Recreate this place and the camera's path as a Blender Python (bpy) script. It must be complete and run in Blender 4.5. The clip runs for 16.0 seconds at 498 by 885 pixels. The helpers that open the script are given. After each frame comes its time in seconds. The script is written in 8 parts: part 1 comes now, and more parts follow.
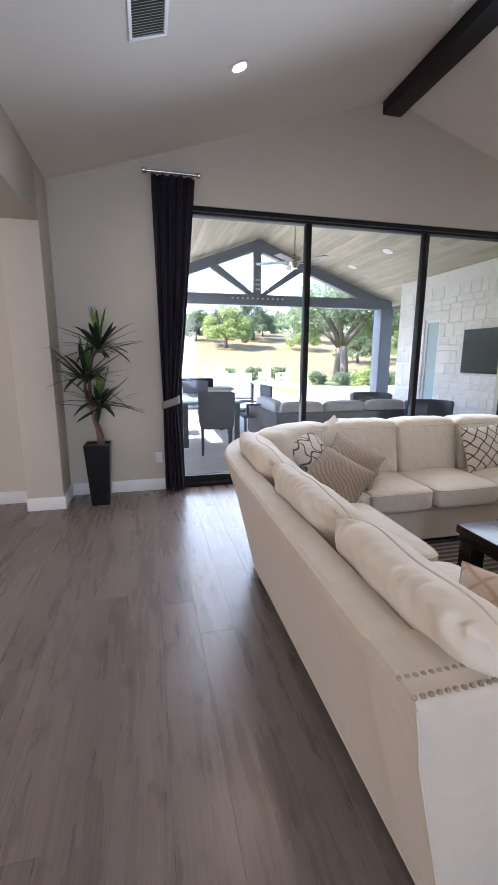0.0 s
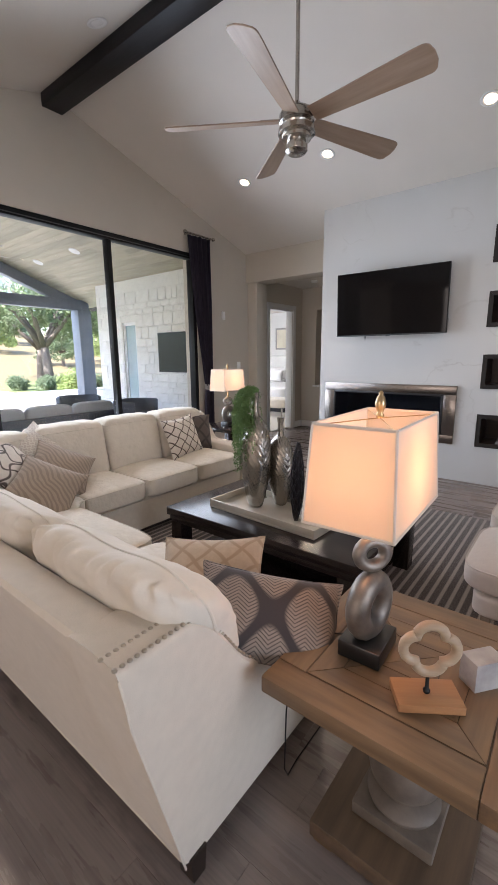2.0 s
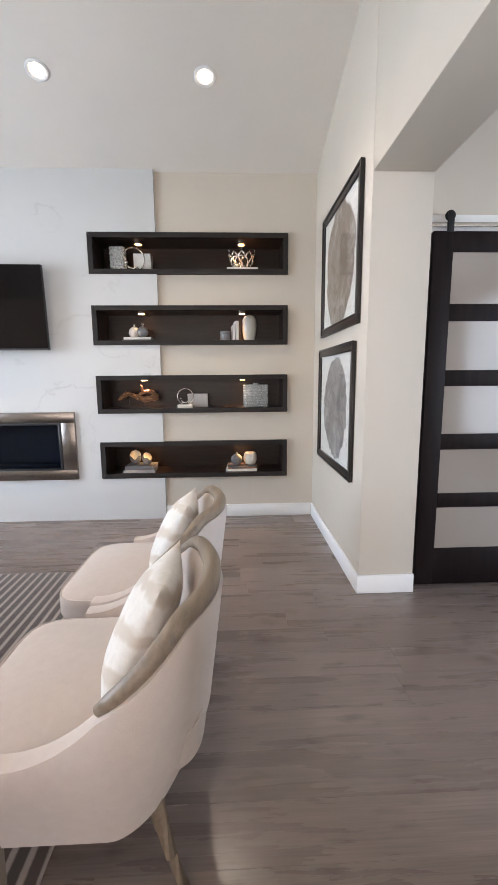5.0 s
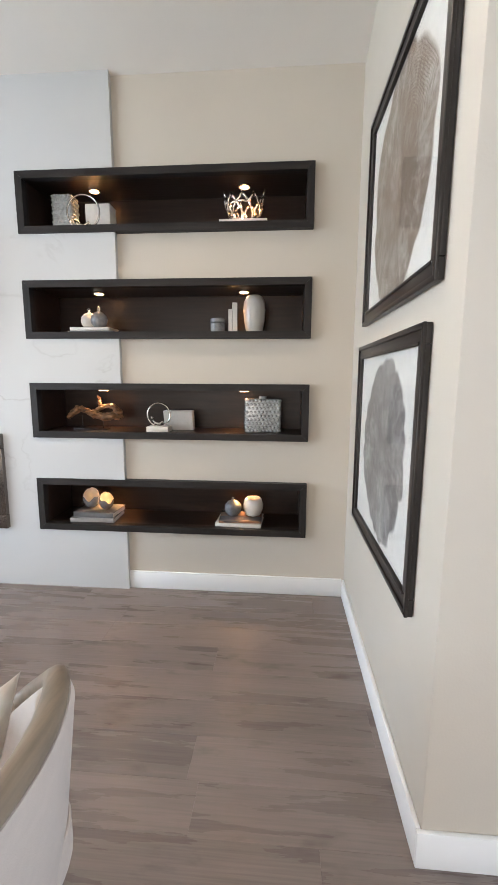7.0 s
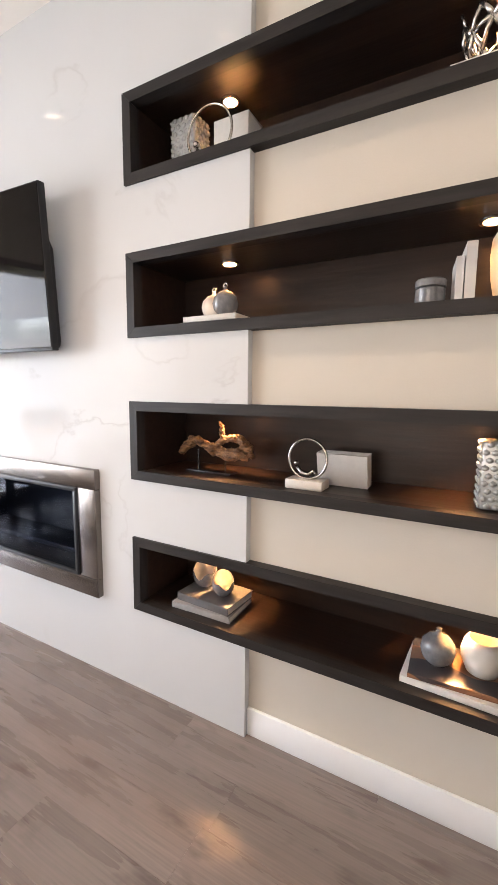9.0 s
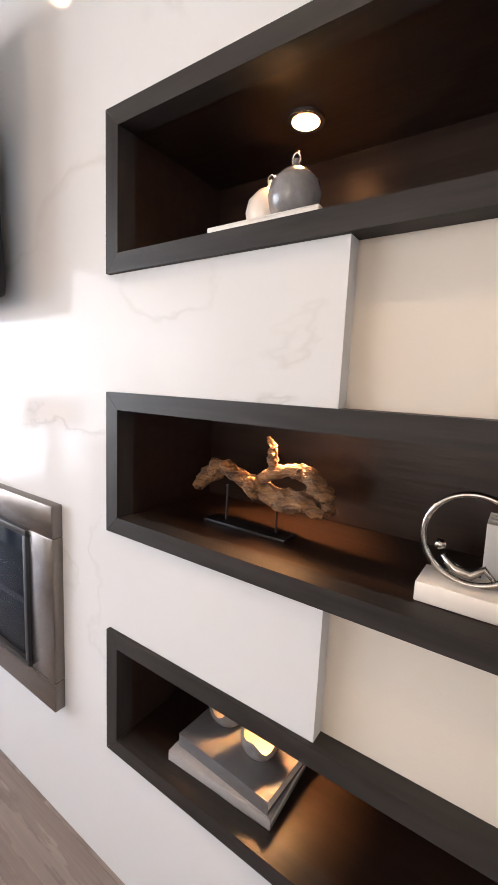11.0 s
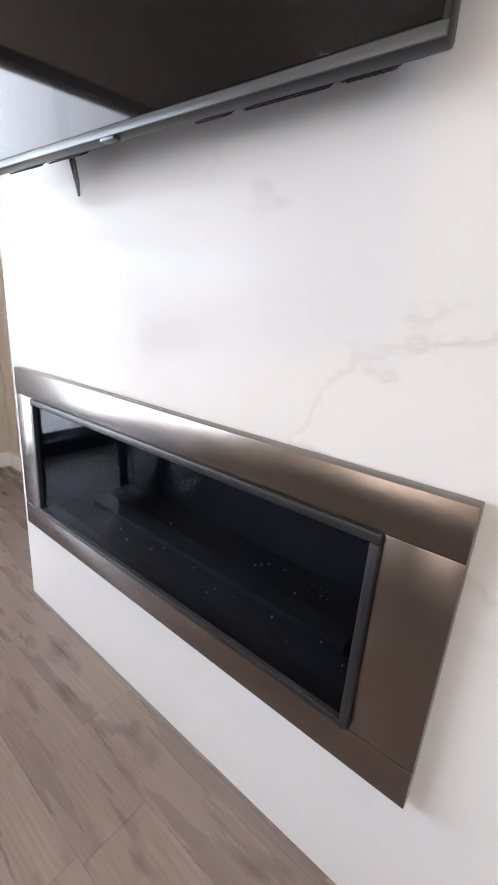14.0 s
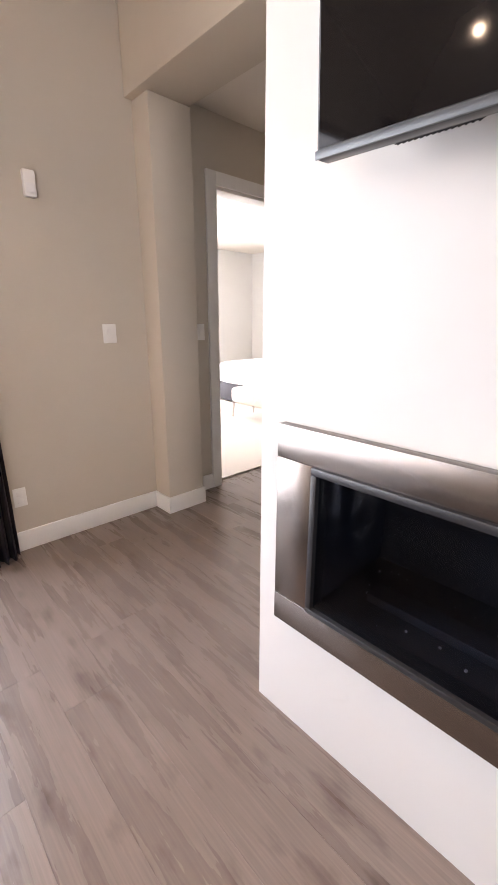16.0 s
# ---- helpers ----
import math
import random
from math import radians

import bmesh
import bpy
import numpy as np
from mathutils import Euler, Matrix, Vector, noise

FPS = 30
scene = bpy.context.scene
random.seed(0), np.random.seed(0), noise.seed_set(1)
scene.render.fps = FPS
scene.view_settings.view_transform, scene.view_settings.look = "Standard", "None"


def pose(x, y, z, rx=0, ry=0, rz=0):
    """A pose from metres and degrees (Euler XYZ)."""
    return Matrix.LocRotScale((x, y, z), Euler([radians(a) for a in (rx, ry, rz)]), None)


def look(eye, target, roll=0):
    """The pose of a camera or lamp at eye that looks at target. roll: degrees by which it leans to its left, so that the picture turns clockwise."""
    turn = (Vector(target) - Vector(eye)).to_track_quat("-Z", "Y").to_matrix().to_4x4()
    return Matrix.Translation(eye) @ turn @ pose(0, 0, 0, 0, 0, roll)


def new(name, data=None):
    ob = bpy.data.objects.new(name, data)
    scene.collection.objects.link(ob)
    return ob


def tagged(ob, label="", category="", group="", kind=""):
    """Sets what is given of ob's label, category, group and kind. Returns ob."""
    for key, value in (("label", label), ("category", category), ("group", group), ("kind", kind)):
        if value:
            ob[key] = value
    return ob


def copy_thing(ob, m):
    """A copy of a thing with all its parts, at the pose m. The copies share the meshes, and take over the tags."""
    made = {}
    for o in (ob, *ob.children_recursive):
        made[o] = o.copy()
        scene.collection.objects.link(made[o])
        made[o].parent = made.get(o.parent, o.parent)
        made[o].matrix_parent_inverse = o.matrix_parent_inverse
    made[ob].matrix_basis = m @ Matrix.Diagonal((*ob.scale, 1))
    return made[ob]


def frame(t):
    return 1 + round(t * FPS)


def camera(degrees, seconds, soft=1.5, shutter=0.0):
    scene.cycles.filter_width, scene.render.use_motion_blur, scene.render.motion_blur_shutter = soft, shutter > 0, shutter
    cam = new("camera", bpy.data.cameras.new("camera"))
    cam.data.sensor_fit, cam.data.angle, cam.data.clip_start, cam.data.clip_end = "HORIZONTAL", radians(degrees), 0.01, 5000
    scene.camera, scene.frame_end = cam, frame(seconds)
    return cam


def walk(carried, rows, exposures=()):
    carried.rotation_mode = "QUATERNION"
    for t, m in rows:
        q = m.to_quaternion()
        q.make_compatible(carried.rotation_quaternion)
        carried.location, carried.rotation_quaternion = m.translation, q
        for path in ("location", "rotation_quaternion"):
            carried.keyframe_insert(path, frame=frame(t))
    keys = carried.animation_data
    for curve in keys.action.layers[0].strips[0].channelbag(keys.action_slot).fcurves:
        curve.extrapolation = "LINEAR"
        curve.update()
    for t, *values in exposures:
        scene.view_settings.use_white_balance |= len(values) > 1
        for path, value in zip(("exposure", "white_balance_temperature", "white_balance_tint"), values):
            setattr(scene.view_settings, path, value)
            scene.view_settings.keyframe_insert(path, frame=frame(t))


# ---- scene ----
cam = camera(62.1, 16.0)
PATH = [
    (0, (1.045, 0.554, 1.424), (1.505, 2.457, 1.017), 0.2),
    (0.5, (1.079, 0.542, 1.426), (1.823, 2.353, 1.018), -0.0),
    (1, (1.089, 0.522, 1.418), (2.117, 2.189, 1.014), -0.3),
    (1.5, (1.097, 0.494, 1.413), (2.393, 1.964, 1.011), -0.5),
    (2, (1.106, 0.466, 1.412), (2.64, 1.684, 1.011), -0.5),
    (2.5, (1.14, 0.416, 1.414), (2.863, 1.349, 1.013), -0.3),
    (3, (1.226, 0.348, 1.413), (3.08, 0.985, 1.02), -0.1),
    (3.5, (1.374, 0.226, 1.415), (3.302, 0.592, 1.033), -0.1),
    (4, (1.55, 0.138, 1.395), (3.513, 0.254, 1.028), -0.1),
    (4.5, (1.835, 0.097, 1.395), (3.81, 0.0, 1.09), -0.7),
    (7, (3.565, -0.35, 1.458), (5.536, -0.197, 1.154), 0.3),
    (7.5, (3.915, -0.32, 1.471), (5.886, -0.099, 1.214), -0.4),
    (8, (4.266, -0.313, 1.461), (6.214, 0.067, 1.212), -0.1),
    (8.5, (4.568, -0.249, 1.467), (6.421, 0.461, 1.22), 0.7),
    (9, (4.796, -0.095, 1.474), (6.533, 0.866, 1.23), 0.6),
    (9.5, (5.017, 0.058, 1.462), (6.651, 1.169, 1.155), 1.7),
    (12, (5.65, 0.717, 1.455), (7.292, 1.829, 1.196), 2.8),
    (12.5, (5.647, 0.918, 1.438), (7.274, 2.048, 1.159), 1.8),
    (13, (5.586, 1.1, 1.396), (7.172, 2.249, 0.992), 1.9),
    (13.5, (5.541, 1.26, 1.353), (7.125, 2.378, 0.861), 1.8),
    (14, (5.492, 1.449, 1.339), (6.994, 2.631, 0.75), 4.2),
    (14.5, (5.403, 1.67, 1.356), (6.876, 2.84, 0.677), 2.6),
    (15, (5.333, 1.874, 1.338), (6.777, 3.05, 0.61), 1.2),
    (15.5, (5.322, 2.133, 1.347), (6.732, 3.383, 0.676), 1.3),
    (16, (5.31, 2.365, 1.367), (6.623, 3.765, 0.803), 0.1),
]
walk(cam, [(t, look(eye, target, roll)) for t, eye, target, roll in PATH], [(0, 2.9, 5900, 18), (1.5, 2.92, 6200, 18), (3.0, 3.18, 6050, 15), (4.0, 3.53, 5900, 12), (4.5, 3.65, 6050, 15), (7.0, 3.8, 6100, 12), (8.5, 3.95, 6800, 19), (9.5, 4.0, 6600, 19), (12.5, 3.9, 6700, 21), (14.2, 3.85, 6400, 18), (16, 4.0, 6950, 25)])

# ---- light ----
world = bpy.data.worlds.new("sky")
scene.world = world
world.use_nodes = True
wn = world.node_tree.nodes
sky = wn.new("ShaderNodeTexSky")
sky.sky_type, sky.sun_disc = "NISHITA", False
sky.sun_elevation, sky.sun_rotation = radians(43.2), radians(-96.3)
sky.altitude, sky.air_density, sky.dust_density = 200, 1.0, 1.5
world.node_tree.links.new(sky.outputs[0], wn["Background"].inputs[0])
wn["Background"].inputs[1].default_value = 0.15


def lamp(name, kind, energy, m, color=(1, 1, 1), **kw):
    data = bpy.data.lights.new(name, kind)
    data.energy, data.color = energy, color
    for k, v in kw.items():
        if k == "size":
            data.size = v
        if k == "size_y":
            data.shape, data.size_y = "RECTANGLE", v
        if k == "spread":
            data.spread = v
        if k == "angle":
            data.angle = v
        if k == "radius":
            data.shadow_soft_size = v
        if k == "spot":
            data.spot_size, data.spot_blend = v, 0.6
    ob = new(name, data)
    ob.matrix_world = m
    return ob


YWIN = 4.96
lamp("sun", "SUN", 3.6, look((-9.0, -1.0, 8.5), (0, 0, 0)), (1.0, 0.95, 0.87), angle=radians(0.5))
lamp("window_daylight", "AREA", 17.5, pose(3.4, YWIN, 1.4, -80, 0, 0), (0.80, 0.91, 1.0), size=4.0, size_y=2.5, spread=radians(148))

# daylight from the windows of the rooms behind the walk
lamp("entry_daylight", "AREA", 13, pose(1.3, -4.15, 1.5, 90, 0, 0), (0.80, 0.90, 1.0), size=2.6, size_y=2.2, spread=radians(140))
lamp("side_room_daylight", "AREA", 14, pose(-4.35, 1.6, 1.4, 0, -90, 0), (1.0, 0.88, 0.76), size=2.2, size_y=3.4)


# ---- materials ----
def mat(name, color, rough=0.5, metal=0.0, var=0.0, scale=6.0, color2=None, bump=0.0, bscale=60.0, stretch=(1, 1, 1), sheen=0.0, coat=0.0, rand=0.0, rvar=0.0, spec=0.5, detail=5.0, bdist=0.004):
    """A principled surface: two colours mixed by two scales of noise, a fine relief, a change from piece to piece."""
    m = bpy.data.materials.new(name)
    m.use_nodes = True
    nt = m.node_tree
    n, l = nt.nodes, nt.links
    b = n["Principled BSDF"]
    b.inputs["Roughness"].default_value, b.inputs["Metallic"].default_value = rough, metal
    b.inputs["Sheen Weight"].default_value, b.inputs["Coat Weight"].default_value = sheen, coat
    b.inputs["Specular IOR Level"].default_value = spec
    b.inputs["Coat Roughness"].default_value = 0.08
    tc = n.new("ShaderNodeTexCoord")
    mp = n.new("ShaderNodeMapping")
    mp.inputs["Scale"].default_value = stretch
    l.new(tc.outputs["Object"], mp.inputs[0])
    c1 = (*color, 1)
    c2 = (*(color2 or [c * (1 - var) for c in color]), 1)
    nz = n.new("ShaderNodeTexNoise")
    nz.inputs["Scale"].default_value, nz.inputs["Detail"].default_value, nz.inputs["Roughness"].default_value = scale, detail, 0.6
    l.new(mp.outputs[0], nz.inputs["Vector"])
    rp = n.new("ShaderNodeValToRGB")
    rp.color_ramp.elements[0].position, rp.color_ramp.elements[1].position = 0.32, 0.68
    rp.color_ramp.elements[0].color, rp.color_ramp.elements[1].color = c2, c1
    l.new(nz.outputs["Fac"], rp.inputs[0])
    out = rp.outputs[0]
    if rand:
        oi = n.new("ShaderNodeObjectInfo")
        mr = n.new("ShaderNodeMapRange")
        mr.inputs["To Min"].default_value, mr.inputs["To Max"].default_value = 1 - rand, 1 + rand
        l.new(oi.outputs["Random"], mr.inputs[0])
        hv = n.new("ShaderNodeHueSaturation")
        l.new(mr.outputs[0], hv.inputs["Value"])
        l.new(out, hv.inputs["Color"])
        out = hv.outputs[0]
    l.new(out, b.inputs["Base Color"])
    if rvar:
        mr = n.new("ShaderNodeMapRange")
        mr.inputs["To Min"].default_value, mr.inputs["To Max"].default_value = max(0.02, rough - rvar), rough + rvar
        l.new(nz.outputs["Fac"], mr.inputs[0])
        l.new(mr.outputs[0], b.inputs["Roughness"])
    if bump:
        bn = n.new("ShaderNodeTexNoise")
        bn.inputs["Scale"].default_value, bn.inputs["Detail"].default_value = bscale, 4
        l.new(mp.outputs[0], bn.inputs["Vector"])
        bp = n.new("ShaderNodeBump")
        bp.inputs["Strength"].default_value, bp.inputs["Distance"].default_value = bump, bdist
        l.new(bn.outputs["Fac"], bp.inputs["Height"])
        l.new(bp.outputs[0], b.inputs["Normal"])
    return m


def glow(name, color, strength):
    m = bpy.data.materials.new(name)
    m.use_nodes = True
    b = m.node_tree.nodes["Principled BSDF"]
    b.inputs["Base Color"].default_value = (*color, 1)
    b.inputs["Emission Color"].default_value = (*color, 1)
    b.inputs["Emission Strength"].default_value = strength
    return m


def glass_mat(name, color=(1, 1, 1), rough=0.0, gloss=0.5):
    """Thin clear glass: light goes straight on, with a gloss at its surface."""
    m = bpy.data.materials.new(name)
    m.use_nodes = True
    n, l = m.node_tree.nodes, m.node_tree.links
    n.remove(n["Principled BSDF"])
    tr, gl, fr, mx = n.new("ShaderNodeBsdfTransparent"), n.new("ShaderNodeBsdfGlossy"), n.new("ShaderNodeLayerWeight"), n.new("ShaderNodeMixShader")
    pw, sc = n.new("ShaderNodeMath"), n.new("ShaderNodeMath")
    pw.operation, sc.operation = "POWER", "MULTIPLY_ADD"
    pw.inputs[1].default_value, sc.inputs[1].default_value, sc.inputs[2].default_value = 5.0, gloss, gloss * 0.04
    tr.inputs[0].default_value = (*color, 1)
    gl.inputs["Roughness"].default_value = rough
    fr.inputs["Blend"].default_value = 0.5
    l.new(fr.outputs["Facing"], pw.inputs[0])
    l.new(pw.outputs[0], sc.inputs[0])
    l.new(sc.outputs[0], mx.inputs[0])
    l.new(tr.outputs[0], mx.inputs[1])
    l.new(gl.outputs[0], mx.inputs[2])
    l.new(mx.outputs[0], n["Material Output"].inputs[0])
    return m


def wood(name, c1, c2, rough=0.45, axis="y", size=1.0, rand=0.0, bump=0.15, coat=0.0, spec=0.5):
    s = {"x": (1.2, 14, 14), "y": (14, 1.2, 14), "z": (14, 14, 1.2)}[axis]
    return mat(name, c1, rough, color2=c2, scale=1.6 * size, stretch=s, bump=bump, bscale=5, rand=rand, rvar=0.08, coat=coat, spec=spec)


WALL = mat("greige wall paint", (0.56, 0.508, 0.432), 0.75, var=0.05, scale=1.5, bump=0.12, bscale=140)
CEIL = mat("light greige ceiling paint", (0.70, 0.655, 0.595), 0.8, var=0.05, scale=1.2, bump=0.15, bscale=120)
TRIM = mat("white satin trim paint", (0.78, 0.78, 0.77), 0.4, var=0.03, scale=4)
BLACK = mat("black aluminium frame", (0.010, 0.010, 0.011), 0.45, var=0.2, scale=30, spec=0.2)
GLASS = glass_mat("clear window glass")
STEEL = mat("brushed stainless steel", (0.24, 0.213, 0.195), 0.27, 1.0, var=0.12, scale=3, stretch=(1, 1, 90), bump=0.05, bscale=20)
NICKEL = mat("brushed nickel", (0.52, 0.485, 0.445), 0.24, 1.0, var=0.08, scale=20)
BEAM = mat("near black stained beam", (0.016, 0.014, 0.016), 0.42, color2=(0.007, 0.006, 0.007), scale=2, stretch=(12, 1, 12), bump=0.2, bscale=6, spec=0.2)
NICHE = wood("espresso stained wood", (0.026, 0.0145, 0.0095), (0.012, 0.0065, 0.005), 0.36, "y", 1.3, spec=0.3)
NFRAMEZ = wood("charcoal stained upright trim", (0.030, 0.026, 0.024), (0.016, 0.014, 0.013), 0.5, "z", 1.6, spec=0.2)
NFRAME = wood("charcoal stained trim", (0.030, 0.026, 0.024), (0.016, 0.014, 0.013), 0.5, "y", 1.6, spec=0.2)


def plank_mat():
    """Grey-brown oak planks: long grain, dark knots, a tone of its own for each plank."""
    m = mat("grey brown oak planks", (0.222, 0.180, 0.160), 0.28, color2=(0.168, 0.136, 0.121), scale=1.3, stretch=(9, 0.9, 1), bump=0.10, bscale=9, rand=0.10, rvar=0.07, spec=0.5)
    n, l = m.node_tree.nodes, m.node_tree.links
    b = n["Principled BSDF"]
    src = b.inputs["Base Color"].links[0].from_socket
    tc = n.new("ShaderNodeTexCoord")
    oi = n.new("ShaderNodeObjectInfo")
    cb = n.new("ShaderNodeCombineXYZ")
    for i, k in enumerate((37.0, 91.0, 13.0)):
        mu = n.new("ShaderNodeMath")
        mu.operation = "MULTIPLY"
        mu.inputs[1].default_value = k
        l.new(oi.outputs["Random"], mu.inputs[0])
        l.new(mu.outputs[0], cb.inputs[i])
    ad = n.new("ShaderNodeVectorMath")
    l.new(tc.outputs["Object"], ad.inputs[0])
    l.new(cb.outputs[0], ad.inputs[1])
    for q in n:
        if q.type == "MAPPING":
            l.new(ad.outputs[0], q.inputs[0])
    mp = n.new("ShaderNodeMapping")
    mp.inputs["Scale"].default_value = (9, 3.2, 1)
    l.new(ad.outputs[0], mp.inputs[0])
    k = n.new("ShaderNodeTexNoise")
    k.inputs["Scale"].default_value, k.inputs["Detail"].default_value = 1.5, 7
    l.new(mp.outputs[0], k.inputs["Vector"])
    r = n.new("ShaderNodeValToRGB")
    r.color_ramp.elements[0].position, r.color_ramp.elements[1].position = 0.57, 0.80
    l.new(k.outputs["Fac"], r.inputs[0])
    mx = n.new("ShaderNodeMix")
    mx.data_type = "RGBA"
    mx.inputs["B"].default_value = (0.085, 0.060, 0.053, 1)
    l.new(src, mx.inputs["A"])
    l.new(r.outputs[0], mx.inputs["Factor"])
    # fine pores along the grain
    mg = n.new("ShaderNodeMapping")
    mg.inputs["Scale"].default_value = (150, 3.5, 1)
    l.new(ad.outputs[0], mg.inputs[0])
    g = n.new("ShaderNodeTexNoise")
    g.inputs["Scale"].default_value, g.inputs["Detail"].default_value = 1.0, 3
    l.new(mg.outputs[0], g.inputs["Vector"])
    mr = n.new("ShaderNodeMapRange")
    mr.inputs["From Min"].default_value, mr.inputs["From Max"].default_value = 0.3, 0.7
    mr.inputs["To Min"].default_value, mr.inputs["To Max"].default_value = 0.86, 1.10
    l.new(g.outputs["Fac"], mr.inputs[0])
    hv = n.new("ShaderNodeHueSaturation")
    l.new(mr.outputs[0], hv.inputs["Value"])
    l.new(mx.outputs["Result"], hv.inputs["Color"])
    l.new(hv.outputs[0], b.inputs["Base Color"])
    return m


PLANK = plank_mat()


def quartz_mat():
    """Polished white quartz with thin grey veins."""
    m = mat("polished white quartz", (0.54, 0.54, 0.53), 0.055, var=0.035, scale=1.2, spec=0.06)
    n, l = m.node_tree.nodes, m.node_tree.links
    b = n["Principled BSDF"]
    src = b.inputs["Base Color"].links[0].from_socket
    tc = n.new("ShaderNodeTexCoord")
    mp = n.new("ShaderNodeMapping")
    mp.inputs["Rotation"].default_value, mp.inputs["Scale"].default_value = (radians(38), 0, 0), (1, 0.9, 1.5)
    l.new(tc.outputs["Object"], mp.inputs[0])
    k = n.new("ShaderNodeTexNoise")
    k.inputs["Scale"].default_value, k.inputs["Detail"].default_value, k.inputs["Distortion"].default_value = 0.9, 6, 0.6
    l.new(mp.outputs[0], k.inputs["Vector"])
    r = n.new("ShaderNodeValToRGB")
    e = r.color_ramp.elements
    e[0].position, e[0].color = 0.491, (0, 0, 0, 1)
    e[1].position, e[1].color = 0.509, (0, 0, 0, 1)
    q = e.new(0.5)
    q.color = (1, 1, 1, 1)
    l.new(k.outputs["Fac"], r.inputs[0])
    k2 = n.new("ShaderNodeTexNoise")
    k2.inputs["Scale"].default_value = 1.7
    l.new(tc.outputs["Object"], k2.inputs["Vector"])
    r2 = n.new("ShaderNodeValToRGB")
    r2.color_ramp.elements[0].position, r2.color_ramp.elements[1].position = 0.5, 0.68
    l.new(k2.outputs["Fac"], r2.inputs[0])
    mu = n.new("ShaderNodeMath")
    mu.operation = "MULTIPLY"
    l.new(r.outputs[0], mu.inputs[0])
    l.new(r2.outputs[0], mu.inputs[1])
    mu2 = n.new("ShaderNodeMath")
    mu2.operation = "MULTIPLY"
    mu2.inputs[1].default_value = 0.40
    l.new(mu.outputs[0], mu2.inputs[0])
    mx = n.new("ShaderNodeMix")
    mx.data_type = "RGBA"
    mx.inputs["B"].default_value = (0.33, 0.31, 0.29, 1)
    l.new(src, mx.inputs["A"])
    l.new(mu2.outputs[0], mx.inputs["Factor"])
    l.new(mx.outputs["Result"], b.inputs["Base Color"])
    return m


QUARTZ = quartz_mat()


# ---- mesh helpers ----
def box(bm, x0, x1, y0, y1, z0, z1, bevel=0.0, seg=2):
    vs = [bm.verts.new((x, y, z)) for x in (x0, x1) for y in (y0, y1) for z in (z0, z1)]
    fs = [bm.faces.new([vs[i] for i in f]) for f in ((0, 1, 3, 2), (4, 6, 7, 5), (0, 4, 5, 1), (2, 3, 7, 6), (0, 2, 6, 4), (1, 5, 7, 3))]
    if bevel:
        es = list({e for f in fs for e in f.edges})
        bmesh.ops.bevel(bm, geom=es, offset=bevel, segments=seg, profile=0.5, affect="EDGES", clamp_overlap=True)


def prism(bm, pts, y0, y1, axis="y"):
    """Pulls a closed outline along an axis. pts: (a, b) in the other two axes."""
    put = {"y": lambda a, b, c: (a, c, b), "x": lambda a, b, c: (c, a, b), "z": lambda a, b, c: (a, b, c)}[axis]
    f = [bm.verts.new(put(a, b, y0)) for a, b in pts]
    g = [bm.verts.new(put(a, b, y1)) for a, b in pts]
    n = len(pts)
    faces = [bm.faces.new(f), bm.faces.new(g[::-1])]
    faces += [bm.faces.new((f[i], g[i], g[(i + 1) % n], f[(i + 1) % n])) for i in range(n)]
    bmesh.ops.recalc_face_normals(bm, faces=bm.faces)


def lathe(bm, profile, seg=32, center=(0, 0, 0), sx=1.0, sy=1.0):
    """Turns a profile of (radius, height) round the z axis."""
    cx, cy, cz = center
    rings = []
    for r, z in profile:
        rings.append([bm.verts.new((cx + sx * r * math.cos(2 * math.pi * i / seg), cy + sy * r * math.sin(2 * math.pi * i / seg), cz + z)) for i in range(seg)])
    for a, b in zip(rings, rings[1:]):
        for i in range(seg):
            bm.faces.new((a[i], a[(i + 1) % seg], b[(i + 1) % seg], b[i]))
    bm.faces.new(rings[0][::-1])
    bm.faces.new(rings[-1])


def tube(bm, pts, radius, seg=10, closed=False):
    """A round bar along points; radius may be one number or a list."""
    pts = [Vector(p) for p in pts]
    n = len(pts)
    rad = radius if isinstance(radius, (list, tuple)) else [radius] * n
    rings = []
    up = Vector((0.13, 0.31, 0.94))
    for i, p in enumerate(pts):
        if closed:
            d = pts[(i + 1) % n] - pts[i - 1]
        else:
            d = pts[min(i + 1, n - 1)] - pts[max(i - 1, 0)]
        d.normalize()
        a = d.cross(up)
        if a.length < 0.05:
            a = d.cross(Vector((1, 0, 0)))
        a.normalize()
        b = d.cross(a)
        rings.append([bm.verts.new(p + rad[i] * (math.cos(2 * math.pi * k / seg) * a + math.sin(2 * math.pi * k / seg) * b)) for k in range(seg)])
    pairs = list(zip(rings, rings[1:])) + ([(rings[-1], rings[0])] if closed else [])
    for r, q in pairs:
        for k in range(seg):
            bm.faces.new((r[k], r[(k + 1) % seg], q[(k + 1) % seg], q[k]))
    if not closed:
        bm.faces.new(rings[0][::-1])
        bm.faces.new(rings[-1])


def part(name, bm, material, parent=None, label="", smooth=False, m=None):
    me = bpy.data.meshes.new(name)
    bmesh.ops.recalc_face_normals(bm, faces=bm.faces)
    if smooth:
        for f in bm.faces:
            f.smooth = True
    bm.to_mesh(me)
    bm.free()
    me.materials.append(material)
    if smooth == "auto":
        me.set_sharp_from_angle(angle=radians(40))
    ob = new(name, me)
    if parent:
        ob.parent = parent
    if m is not None:
        ob.matrix_local = m
    if label:
        tagged(ob, label)
    return ob


def boxes(name, specs, material, parent=None, label="", bevel=0.0, m=None):
    bm = bmesh.new()
    for s in specs:
        box(bm, *s, bevel=bevel)
    return part(name, bm, material, parent, label, m=m, smooth="auto" if bevel else False)


